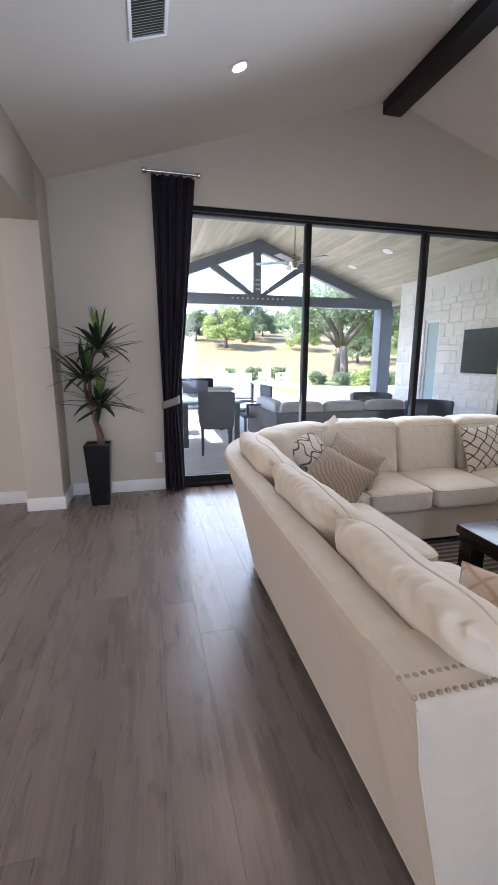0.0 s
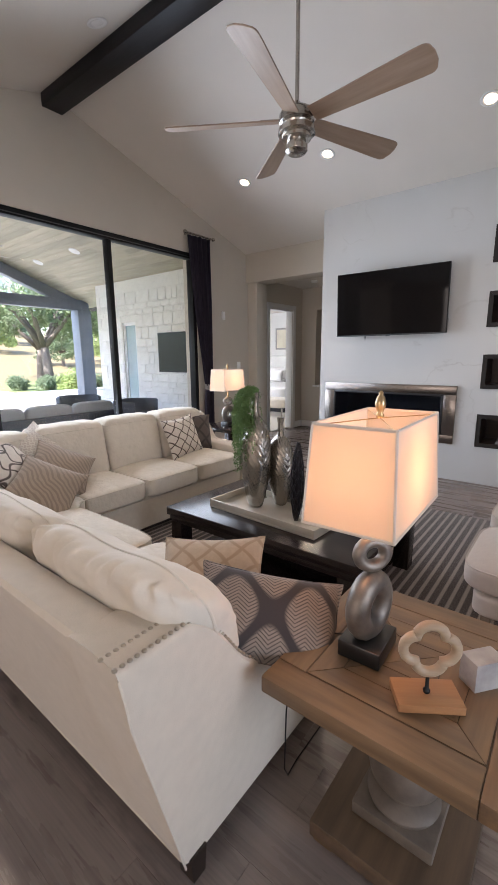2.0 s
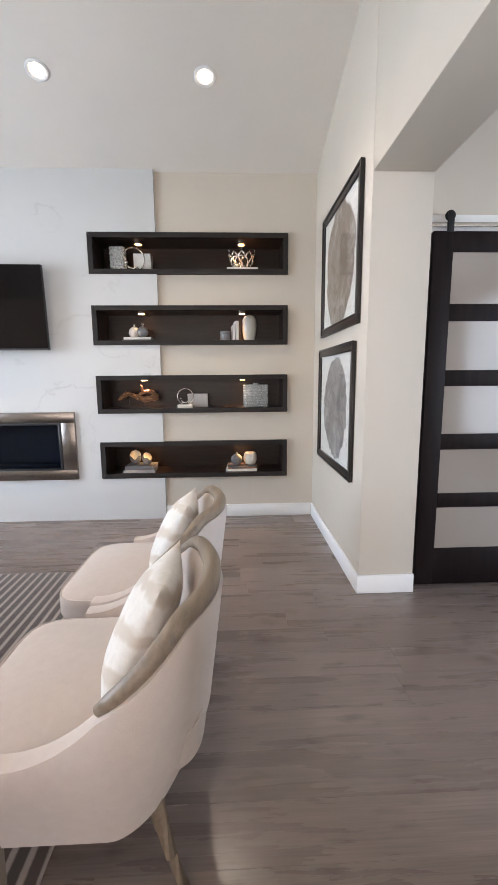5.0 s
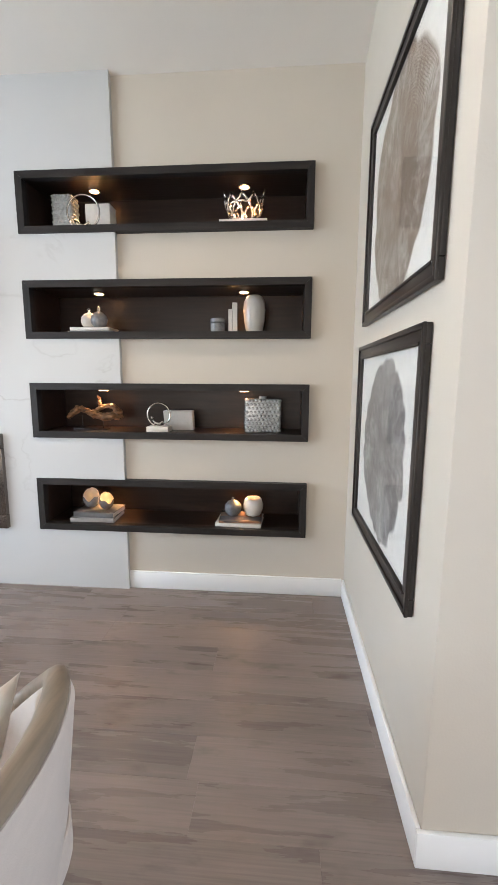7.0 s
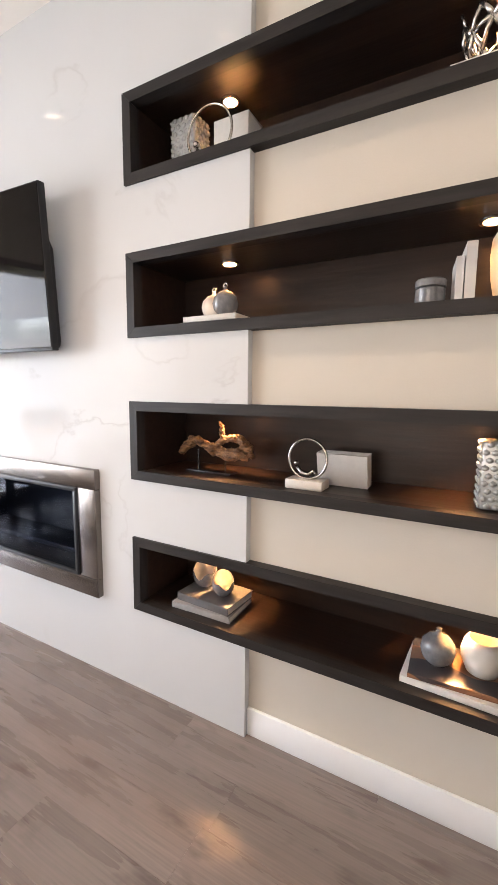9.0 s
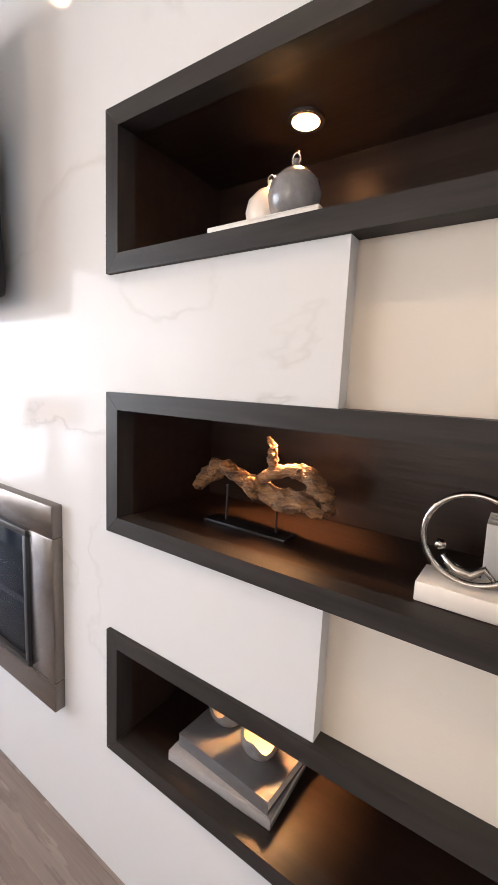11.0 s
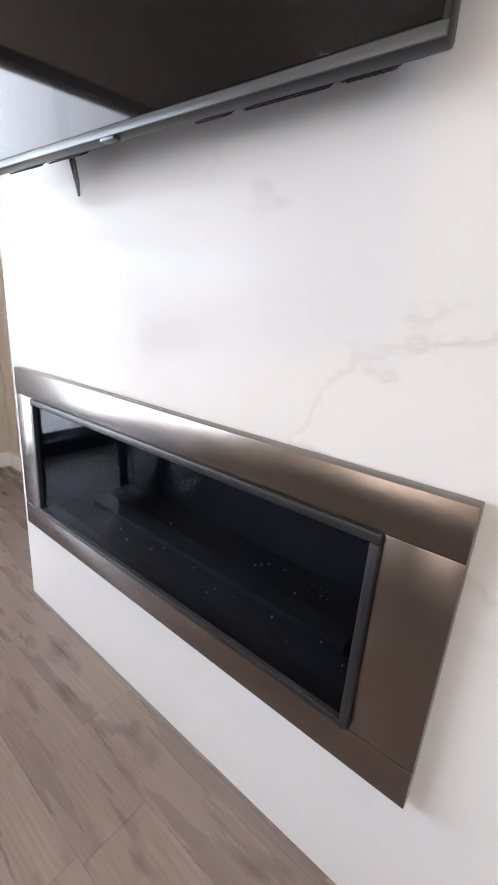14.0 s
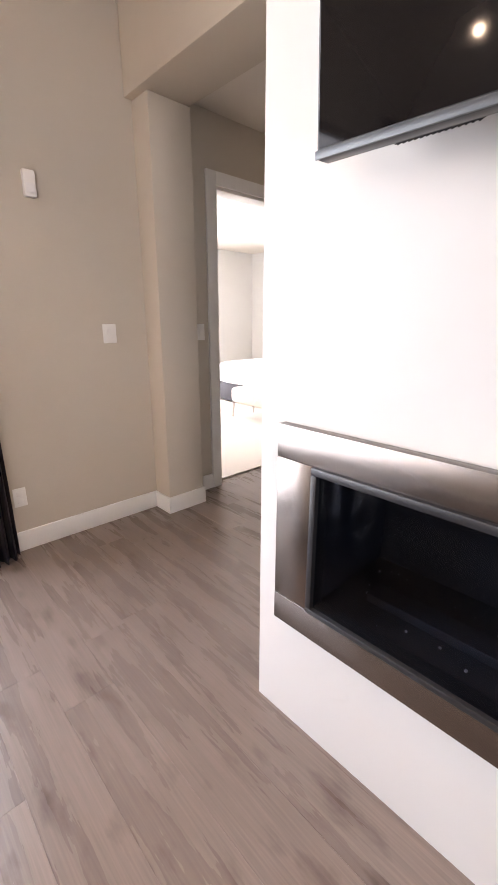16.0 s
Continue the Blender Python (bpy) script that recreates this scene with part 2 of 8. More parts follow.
def structure(ob, label, category="wall"):
    return tagged(ob, label, category, kind="structure")


def thing(name, label, category, m=None, group=""):
    """An empty at the base of a thing, to carry its parts."""
    ob = new(name)
    ob.empty_display_size = 0.1
    if m is not None:
        ob.matrix_world = m
    return tagged(ob, label, category, group)


# ---- the room: outer sizes ----
XL, XR, YW, YS = 0.22, 6.88, 4.985, -0.79   # left wall, hall header wall, window wall, art wall
RX, RZ, SL = 3.63, 4.03, 0.31               # ridge of the vaulted ceiling, and its slope
QX, QN, QS, SX = 6.20, 3.255, 0.69, 6.235   # stone panel's face, its two ends, recessed wall's face
WX0, WX1, WZ = 1.33, 5.60, 2.87             # sliding window


def zc(x):
    return RZ - SL * abs(x - RX)


# window wall with its opening
bm = bmesh.new()
T = 0.26
prism(bm, [(-0.1, 0), (WX0, 0), (WX0, WZ), (WX0, zc(WX0)), (-0.1, zc(-0.1))], YW, YW + T)
prism(bm, [(WX0, WZ), (WX1, WZ), (WX1, zc(WX1)), (RX, RZ), (WX0, zc(WX0))], YW, YW + T)
prism(bm, [(WX1, 0), (7.24, 0), (7.24, 2.9), (7.1, zc(7.1)), (WX1, zc(WX1))], YW, YW + T)
structure(part("wall_north", bm, WALL), "greige painted gable wall round the sliding window")
# thicker end of the wall at the hall opening
structure(boxes("wall_hall_jamb", [(6.80, 7.10, 4.80, YW, 0, 2.62)], WALL, bevel=0.006), "greige painted wall end at the hall opening")
# left wall: short return and header over the wide opening
structure(boxes("wall_west", [(XL - 0.32, XL, 4.59, YW, 0, 3.05), (XL - 0.32, XL, -1.2, 4.59, 2.52, 3.05)], WALL, bevel=0.012), "greige painted wall with a wide opening")
# feature wall body with four niche holes
NZ = [(2.345, 2.705), (1.707, 2.067), (1.063, 1.425), (0.422, 0.784)]
NY0, NY1 = -0.523, 1.303
def niche_wall(name, x0, x1, y0, y1, material, label):
    a, b = max(y0, NY0 + 0.01), min(y1, NY1 - 0.01)
    sp = []
    if y0 < a:
        sp.append((x0, x1, y0, a, 0, 3.30))
    if b < y1:
        sp.append((x0, x1, b, y1, 0, 3.30))
    z = 0
    for z0, z1 in sorted(NZ):
        sp.append((x0, x1, a, b, z, z0 + 0.01))
        z = z1 - 0.01
    sp.append((x0, x1, a, b, z, 3.30))
    return structure(boxes(name, sp, material), label)


FY0, FY1, FZ0, FZ1 = 1.60, 3.08, 0.49, 1.02
sp = [(QX, 6.75, FY1, QN, 0, 3.30), (QX, 6.75, FY0, FY1, 0, FZ0), (QX, 6.75, FY0, FY1, FZ1, 3.30), (QX, 6.75, NY1 - 0.01, FY0, 0, 3.30)]
z = 0
for z0, z1 in sorted(NZ):
    sp.append((QX, 6.75, QS, NY1 - 0.01, z, z0 + 0.01))
    z = z1 - 0.01
sp.append((QX, 6.75, QS, NY1 - 0.01, z, 3.30))
structure(boxes("wall_stone_panel", sp, QUARTZ), "polished white quartz feature wall with faint grey veins")
niche_wall("wall_east", SX, 6.75, -1.1, QS, WALL, "greige painted wall beside the quartz panel")
structure(boxes("wall_east_back", [(6.75, 6.88, -1.1, QN, 0, 3.4)], WALL), "greige painted wall behind the feature wall")
structure(boxes("wall_hall_header", [(6.75, 7.10, QN, 4.985, 2.62, 3.35)], WALL, bevel=0.01), "greige painted header over the hall opening")
# art wall with the wide opening beside it
structure(boxes("wall_south", [(4.655, 6.75, YS - 0.36, YS, 0, 4.1), (2.97, 4.655, YS - 0.36, YS, 2.53, 4.1), (2.45, 2.97, YS - 0.36, YS, 0, 4.1), (-0.1, 2.45, YS - 0.36, YS, 2.53, 4.1), (-0.1, 0.1, YS - 0.36, YS, 0, 2.53)], WALL, bevel=0.012), "greige painted wall with a wide opening")
# ceilings
bm = bmesh.new()
prism(bm, [(-0.12, zc(-0.12)), (RX, RZ), (7.12, zc(7.12)), (7.12, zc(7.12) + 0.3), (RX, RZ + 0.3), (-0.12, zc(-0.12) + 0.3)], -1.2, YW + T)
structure(part("ceiling", bm, CEIL), "vaulted light greige painted ceiling", "ceiling")
structure(boxes("ceiling_hall", [(7.10, 9.2, 1.0, 4.985, 2.74, 2.9)], CEIL), "flat light greige hall ceiling", "ceiling")
structure(boxes("ceiling_entry", [(-0.3, 5.6, -4.2, -1.15, 2.95, 3.1)], CEIL), "flat light greige entry ceiling", "ceiling")
structure(boxes("ceiling_side_room", [(-4.4, -0.1, -1.2, 5.1, 2.75, 2.9)], CEIL), "flat light greige ceiling of the side room", "ceiling")
# side room, entry and hall walls
structure(boxes("wall_side_room", [(-4.4, -0.1, 4.86, 5.1, 0, 2.75), (-4.6, -4.4, -1.4, 5.1, 0, 2.9), (-4.6, -0.1, -1.4, -1.2, 0, 2.9)], WALL), "greige painted side room wall")
structure(boxes("wall_entry", [(4.79, 5.0, -4.2, -1.15, 0, 2.95), (-0.3, 5.0, -4.4, -4.2, 0, 2.95), (-0.5, -0.3, -4.4, -1.15, 0, 2.95)], WALL), "greige painted entry wall")
DX0, DX1, DZ = 7.425, 8.20, 2.295
structure(boxes("wall_hall", [(7.24, DX0, 4.985, 5.13, 0, 2.9), (DX0, DX1, 4.985, 5.13, DZ, 2.9), (DX1, 9.0, 4.985, 5.13, 0, 2.9)], WALL), "greige painted hall wall with the bedroom doorway")
HX = 8.55
structure(boxes("wall_hall_east", [(HX, 9.0, 4.66, 4.985, 0, 2.74), (HX, 9.0, 3.9, 4.66, 0, 0.86), (HX, 9.0, 3.9, 4.66, 2.32, 2.74), (HX + 0.25, 9.0, 3.9, 4.66, 0.86, 2.32), (HX, 9.0, 1.0, 3.9, 0, 2.74), (6.88, 9.0, 0.9, 1.0, 0, 2.74)], WALL), "greige painted hall wall with a deep niche")
# floor
structure(boxes("floor", [(-4.6, 9.2, -4.4, 5.13, -0.2, -0.012)], PLANK), "grey brown oak plank floor", "floor")
# ---- room fixtures ----
def trim_run(specs, label="white painted baseboard"):
    o = boxes("baseboard", specs, TRIM, bevel=0.004)
    return structure(o, label, "baseboard")


BH, BT = 0.125, 0.016
trim_run([(XL, 1.18, YW - BT, YW, 0, BH), (5.72, 6.80, YW - BT, YW, 0, BH), (6.80 - BT, 6.80, 4.80 - BT, YW - BT, 0, BH), (6.80, 7.10 + BT, 4.80 - BT, 4.80, 0, BH), (7.10, 7.10 + BT, 4.80, YW, 0, BH)])
trim_run([(XL - 0.32, XL + BT, 4.59 - BT, 4.59, 0, BH), (XL, XL + BT, 4.59, YW - BT, 0, BH), (-4.3, XL - 0.32, 4.86 - BT, 4.86, 0, BH)])
trim_run([(SX - BT, SX, YS + BT, QS - 0.001, 0, BH), (4.655, SX - BT, YS, YS + BT, 0, BH), (4.655 - BT, 4.655, YS - 0.36, YS + BT, 0, BH), (2.45, 2.97, YS, YS + BT, 0, BH), (2.97, 2.97 + BT, YS - 0.36, YS + BT, 0, BH)])
trim_run([(7.24, 7.335, 4.985 - BT, 4.985, 0, BH), (8.30, HX, 4.985 - BT, 4.985, 0, BH), (HX - BT, HX, 1.0, 4.985 - BT, 0, BH), (6.88, 6.88 + BT, 1.0, 3.2, 0, BH)])
# bedroom door casing and niche sill
structure(boxes("door_casing", [(7.335, DX0, 4.965, 4.985, 0, DZ + 0.09), (DX1, 8.295, 4.965, 4.985, 0, DZ + 0.09), (DX0, DX1, 4.965, 4.985, DZ, DZ + 0.09), (DX0 - 0.001, DX0 + 0.02, 4.985, 5.13, 0, DZ), (DX1 - 0.02, DX1 + 0.001, 4.985, 5.13, 0, DZ), (DX0, DX1, 4.985, 5.13, DZ - 0.02, DZ + 0.001)], TRIM, bevel=0.004), "white painted casing round the bedroom doorway", "trim")
structure(boxes("niche_sill", [(HX - 0.03, HX + 0.25, 3.86, 4.70, 0.83, 0.862)], TRIM, bevel=0.004), "white painted sill of the hall niche", "trim")
tagged(boxes("wall_panel", [(HX + 0.21, HX + 0.245, 4.0, 4.46, 1.15, 2.15)], BEAM, bevel=0.004), "dark framed panel hung in the hall niche", "picture")

# four niche boxes of dark wood
for i, (z0, z1) in enumerate(NZ):
    n = thing("wall_niche", "dark espresso wood display niche set into the wall", "niche", group="niches beside the fireplace")
    f = 0.043
    x0 = 6.188
    ya, yb, g = NY0, NY1, 0.0006
    for nm, pts in (("frame_rail", [(ya + g, z1), (yb - g, z1), (yb - f - g, z1 - f), (ya + f + g, z1 - f)]), ("frame_rail", [(ya + g, z0), (yb - g, z0), (yb - f - g, z0 + f), (ya + f + g, z0 + f)]), ("frame_stile", [(ya, z0 + g), (ya, z1 - g), (ya + f, z1 - f - g), (ya + f, z0 + f + g)]), ("frame_stile", [(yb, z0 + g), (yb, z1 - g), (yb - f, z1 - f - g), (yb - f, z0 + f + g)])):
        bm = bmesh.new()
        prism(bm, pts, x0, 6.24, "x")
        part(nm, bm, NFRAME if nm == "frame_rail" else NFRAMEZ, n, "charcoal stained mitred trim")
    a, b, c, d, bk = NY0 + f - 0.004, NY1 - f + 0.004, z0 + f - 0.004, z1 - f + 0.004, 6.56
    for nm, s in (("bottom_panel", (6.24, bk, a, b, c - 0.012, c)), ("top_panel", (6.24, bk, a, b, d, d + 0.012)), ("side_panel", (6.24, bk, a - 0.012, a, c, d)), ("side_panel", (6.24, bk, b, b + 0.012, c, d)), ("back_panel", (bk, bk + 0.012, a, b, c, d))):
        boxes(nm, [s], NICHE, n)
PUCK = glow("warm puck lens", (1.0, 0.44, 0.14), 2.4)
for i, (z0, z1) in enumerate(NZ):
    for y in (0.885, -0.095):
        t = thing("puck_light", "small round warm puck light in the niche top", "light", group="puck lights in the niches")
        bm = bmesh.new()
        lathe(bm, [(0.040, -0.008), (0.040, 0.0), (0.036, 0.002)], 24, (6.38, y, z1 - 0.043))
        part("rim", bm, NICKEL, t)
        bm = bmesh.new()
        lathe(bm, [(0.026, -0.011), (0.030, -0.0085)], 20, (6.38, y, z1 - 0.043))
        part("lens", bm, PUCK, t)
        lamp("puck_lamp", "SPOT", 1.25, pose(6.38, y, z1 - 0.062), (1.0, 0.52, 0.20), radius=0.02, spot=radians(100))

# fireplace
fp = thing("fireplace", "linear gas fireplace with a brushed steel surround", "fireplace")
x0 = 6.165
a, b, c, d = 1.524, 3.155, 0.425, 1.085
for nm, s in (("surround_top", (x0, QX, a, b, d - 0.100, d)), ("surround_bottom", (x0, QX, a, b, c, c + 0.096)), ("surround_side", (x0 + 0.001, QX, a, a + 0.136, c + 0.0965, d - 0.1005)), ("surround_side", (x0 + 0.001, QX, b - 0.132, b, c + 0.0965, d - 0.1005))):
    boxes(nm, [s], STEEL, fp, bevel=0.003)
# bluish lift of the black paints in the room's reflection on the glass
BOXREFL = mat("matt black firebox with painted reflection", (0.022, 0.025, 0.032), 0.55, var=0.3, scale=9)
ia, ib, ic, id_ = a + 0.136, b - 0.132, c + 0.0965, d - 0.1005
boxes("inner_frame", [(x0 - 0.008, 6.22, ia, ib, id_ - 0.022, id_), (x0 - 0.008, 6.22, ia, ib, ic, ic + 0.018), (x0 - 0.008, 6.22, ia, ia + 0.020, ic + 0.018, id_ - 0.022), (x0 - 0.008, 6.22, ib - 0.020, ib, ic + 0.018, id_ - 0.022)], mat("black powder coat", (0.010, 0.011, 0.014), 0.42, var=0.1, scale=40), fp, bevel=0.003)
boxes("firebox", [(6.22, 6.60, ia, ib, ic - 0.02, ic), (6.22, 6.60, ia, ib, id_, id_ + 0.02), (6.22, 6.60, ia - 0.02, ia, ic, id_), (6.22, 6.60, ib, ib + 0.02, ic, id_), (6.60, 6.62, ia, ib, ic, id_)], BOXREFL, fp)
boxes("burner", [(6.34, 6.42, ia + 0.1, ib - 0.1, ic, ic + 0.03)], BOXREFL, fp, bevel=0.004)
p = boxes("glass", [(6.172, 6.176, ia + 0.02, ib - 0.02, ic + 0.018, id_ - 0.022)], glass_mat("tinted fire glass", (0.46, 0.50, 0.58), 0.03, 0.30), fp)
p.visible_shadow = False
rnd = random.Random(5)
bm = bmesh.new()
for i in range(70):
    y, x, r = rnd.uniform(ia + 0.05, ib - 0.05), rnd.uniform(6.26, 6.55), rnd.uniform(0.003, 0.007)
    bmesh.ops.create_icosphere(bm, subdivisions=1, radius=r, matrix=Matrix.Translation((x, y, ic + r * 0.8)) @ Matrix.Rotation(rnd.uniform(0, 3), 4, "X") @ Matrix.Diagonal((1, 0.7, 0.6, 1)))
# near white base colour paints the glints onto the chips
fg = part("fire_glass", bm, mat("crushed fire glass coloured as glints", (0.75, 0.76, 0.78), 0.08, 0.0, var=0.6, scale=80), fp, "crushed glass chips coloured bright as glints")
tagged(fg, kind="stuff")

# wall television on its arm
tv = thing("television", "large black wall television tilted slightly down", "television", pose(6.035, 2.298, 2.022, 0, -3.0, 2.6))
TVB = mat("black television plastic", (0.012, 0.012, 0.013), 0.35, var=0.2, scale=50, spec=0.25)
TVW, TVZ0, TVZ1 = 0.636, -0.366, 0.366
boxes("housing", [(-0.010, 0.026, -TVW, TVW, TVZ0, TVZ1)], TVB, tv, bevel=0.006)
boxes("screen", [(-0.0125, -0.0102, -TVW + 0.008, TVW - 0.008, TVZ0 + 0.018, TVZ1 - 0.008)], mat("dark television screen", (0.007, 0.006, 0.006), 0.05, var=0.1, scale=3, spec=0.2), tv)
LIP = mat("dark metal lip", (0.055, 0.062, 0.068), 0.38, 0.35, var=0.1, scale=20)
boxes("bottom_bezel", [(-0.014, -0.0102, -TVW, TVW, TVZ0, TVZ0 + 0.015)], LIP, tv, "dark grey metal bezel", bevel=0.0015)
# lower back: a shallow chamber whose underside slopes up to the wall
bm = bmesh.new()
prism(bm, [(0.026, TVZ0 + 0.002), (0.062, TVZ0 + 0.020), (0.068, TVZ0 + 0.05), (0.068, 0.10), (0.050, 0.14), (0.026, 0.14)], -TVW + 0.03, TVW - 0.03)
bmesh.ops.bevel(bm, geom=list(bm.edges), offset=0.004, segments=1, affect="EDGES", clamp_overlap=True)
part("lower_back", bm, TVB, tv, smooth="auto")
GR = mat("dark speaker mesh", (0.018, 0.020, 0.022), 0.6, var=0.5, scale=400)
for y0, w in ((-0.56, 0.075), (-0.46, 0.15), (-0.27, 0.07), (0.16, 0.14), (0.36, 0.14)):
    grille = boxes("speaker_grille", [(0.0, 0.030, 0, w, -0.0015, 0.0)], GR, tv, m=pose(0.030, y0, TVZ0 + 0.0025, 0, -26.5, 0))
    k = 0.004
    while k < w - 0.004:
        boxes("slot", [(0.002, 0.028, k, k + 0.003, -0.0035, -0.0015)], TVB, grille)
        k += 0.010
boxes("logo_tab", [(-0.013, 0.006, -0.022, 0.022, TVZ0 - 0.006, TVZ0 + 0.002)], LIP, tv, "small grey tab under the screen", bevel=0.002)
boxes("arm", [(0.062, 0.165, -0.14, -0.10, -0.05, 0.05), (0.062, 0.165, 0.10, 0.14, -0.05, 0.05), (0.055, 0.075, -0.2, 0.2, -0.2, 0.2)], BLACK, tv)
STRAP = mat("grey webbing strap", (0.16, 0.165, 0.17), 0.6, var=0.2, scale=60)
bm = bmesh.new()
tube(bm, [(0.105, 0.327, TVZ0 + 0.06), (0.118, 0.324, TVZ0 - 0.01), (0.122, 0.318, TVZ0 - 0.048), (0.118, 0.312, TVZ0 - 0.015), (0.105, 0.309, TVZ0 + 0.06)], 0.0042, 8)
part("strap", bm, STRAP, tv, "grey pull strap hanging in a loop", smooth=True)

# recessed ceiling lights
LENS = glow("warm downlight lens", (1.0, 0.78, 0.52), 2.6)
TRIMW = mat("white lamp trim", (0.75, 0.74, 0.72), 0.4, var=0.02, scale=10)
tilt = math.degrees(math.atan(SL))
for x, y, on in ((5.40, 3.91, 1), (5.40, 2.80, 1), (5.40, 1.31, 1), (5.42, 0.17, 1), (1.78, 3.93, 1), (3.34, 3.69, 0), (1.78, 1.3, 1)):
    m = pose(x, y, zc(x) - 0.001, 0, tilt if x > RX else -tilt, 0)
    t = thing("ceiling_light", "recessed round ceiling light with a white trim", "ceiling light", m, "recessed ceiling lights")
    bm = bmesh.new()
    lathe(bm, [(0.078, 0.0), (0.078, -0.005), (0.068, -0.008), (0.054, -0.004), (0.05, 0.0)], 28)
    part("trim_ring", bm, TRIMW, t, smooth=True)
    bm = bmesh.new()
    lathe(bm, [(0.048, -0.0035), (0.02, -0.0055), (0.002, -0.006)], 24)
    part("lens", bm, LENS if on else TRIMW, t)
    if not on:
        continue
    lamp("downlight", "SPOT", 3.8, m @ pose(0, 0, -0.03), (1.0, 0.80, 0.58), radius=0.04, spot=radians(120))
# ceiling vent
t = thing("ceiling_vent", "white louvred air vent in the sloped ceiling", "vent", pose(1.13, 3.20, zc(1.13) - 0.001, 0, -tilt, 0))
w, h = 0.115, 0.27
boxes("frame", [(-w, w, -h, -h + 0.022, -0.012, 0), (-w, w, h - 0.022, h, -0.012, 0), (-w, -w + 0.022, -h + 0.022, h - 0.022, -0.012, 0), (w - 0.022, w, -h + 0.022, h - 0.022, -0.012, 0)], TRIM, t, bevel=0.002)
boxes("backing", [(-w + 0.022, w - 0.022, -h + 0.022, h - 0.022, -0.002, 0)], mat("dark duct", (0.12, 0.12, 0.12), 0.8), t)
y = -h + 0.034
while y < h - 0.03:
    boxes("slat", [(-w + 0.022, w - 0.022, -0.009, 0.009, -0.001, 0.001)], TRIM, t, m=pose(0, y, -0.0075, 34, 0, 0))
    y += 0.02

# switches, outlets, sensor
PLATE = mat("white plate plastic", (0.80, 0.79, 0.76), 0.35, var=0.02, scale=10)


def plate(x, z, name, label, w=0.036, hh=0.059):
    t = thing(name, label, name.replace("_", " "), pose(x, YW, z))
    boxes("cover", [(-w, w, -0.006, 0, -hh, hh)], PLATE, t, bevel=0.003)
    if name == "light_switch":
        boxes("rocker", [(-0.016, 0.016, -0.010, -0.006, -0.033, 0.033)], PLATE, t, bevel=0.002)
    else:
        for z0 in (-0.022, 0.022):
            boxes("socket", [(-0.016, 0.016, -0.008, -0.006, z0 - 0.014, z0 + 0.014)], PLATE, t, bevel=0.002)
    return t


plate(6.535, 1.287, "light_switch", "white rocker light switch on the greige wall", 0.045)
plate(7.26, 1.285, "light_switch", "white rocker light switch beside the doorway")
plate(1.12, 0.36, "wall_outlet", "white wall outlet above the baseboard")
plate(5.875, 0.345, "wall_outlet", "white wall outlet beside the curtain")
t = thing("motion_detector_box", "small white alarm sensor high on the wall", "sensor", pose(6.156, YW, 2.06))
boxes("body", [(-0.032, 0.032, -0.035, 0, -0.065, 0.065)], PLATE, t, bevel=0.01)
boxes("lens", [(-0.022, 0.022, -0.038, -0.034, -0.045, 0.0)], TRIM, t, bevel=0.001)
t = thing("smoke_detector", "white round smoke detector on the hall ceiling", "smoke detector", pose(7.9, 4.35, 2.74))
bm = bmesh.new()
lathe(bm, [(0.065, 0), (0.065, -0.02), (0.05, -0.035), (0.01, -0.037)], 24)
part("body", bm, PLATE, t, smooth="auto")

# curtains on short rods
VELVET = mat("charcoal plum velvet", (0.048, 0.040, 0.060), 0.75, color2=(0.026, 0.021, 0.034), scale=3, stretch=(20, 20, 1), sheen=0.06, spec=0.2, bump=0.1, bscale=60)
BAND = mat("silver grey tie band", (0.42, 0.40, 0.37), 0.5, var=0.1, scale=20, sheen=0.2)


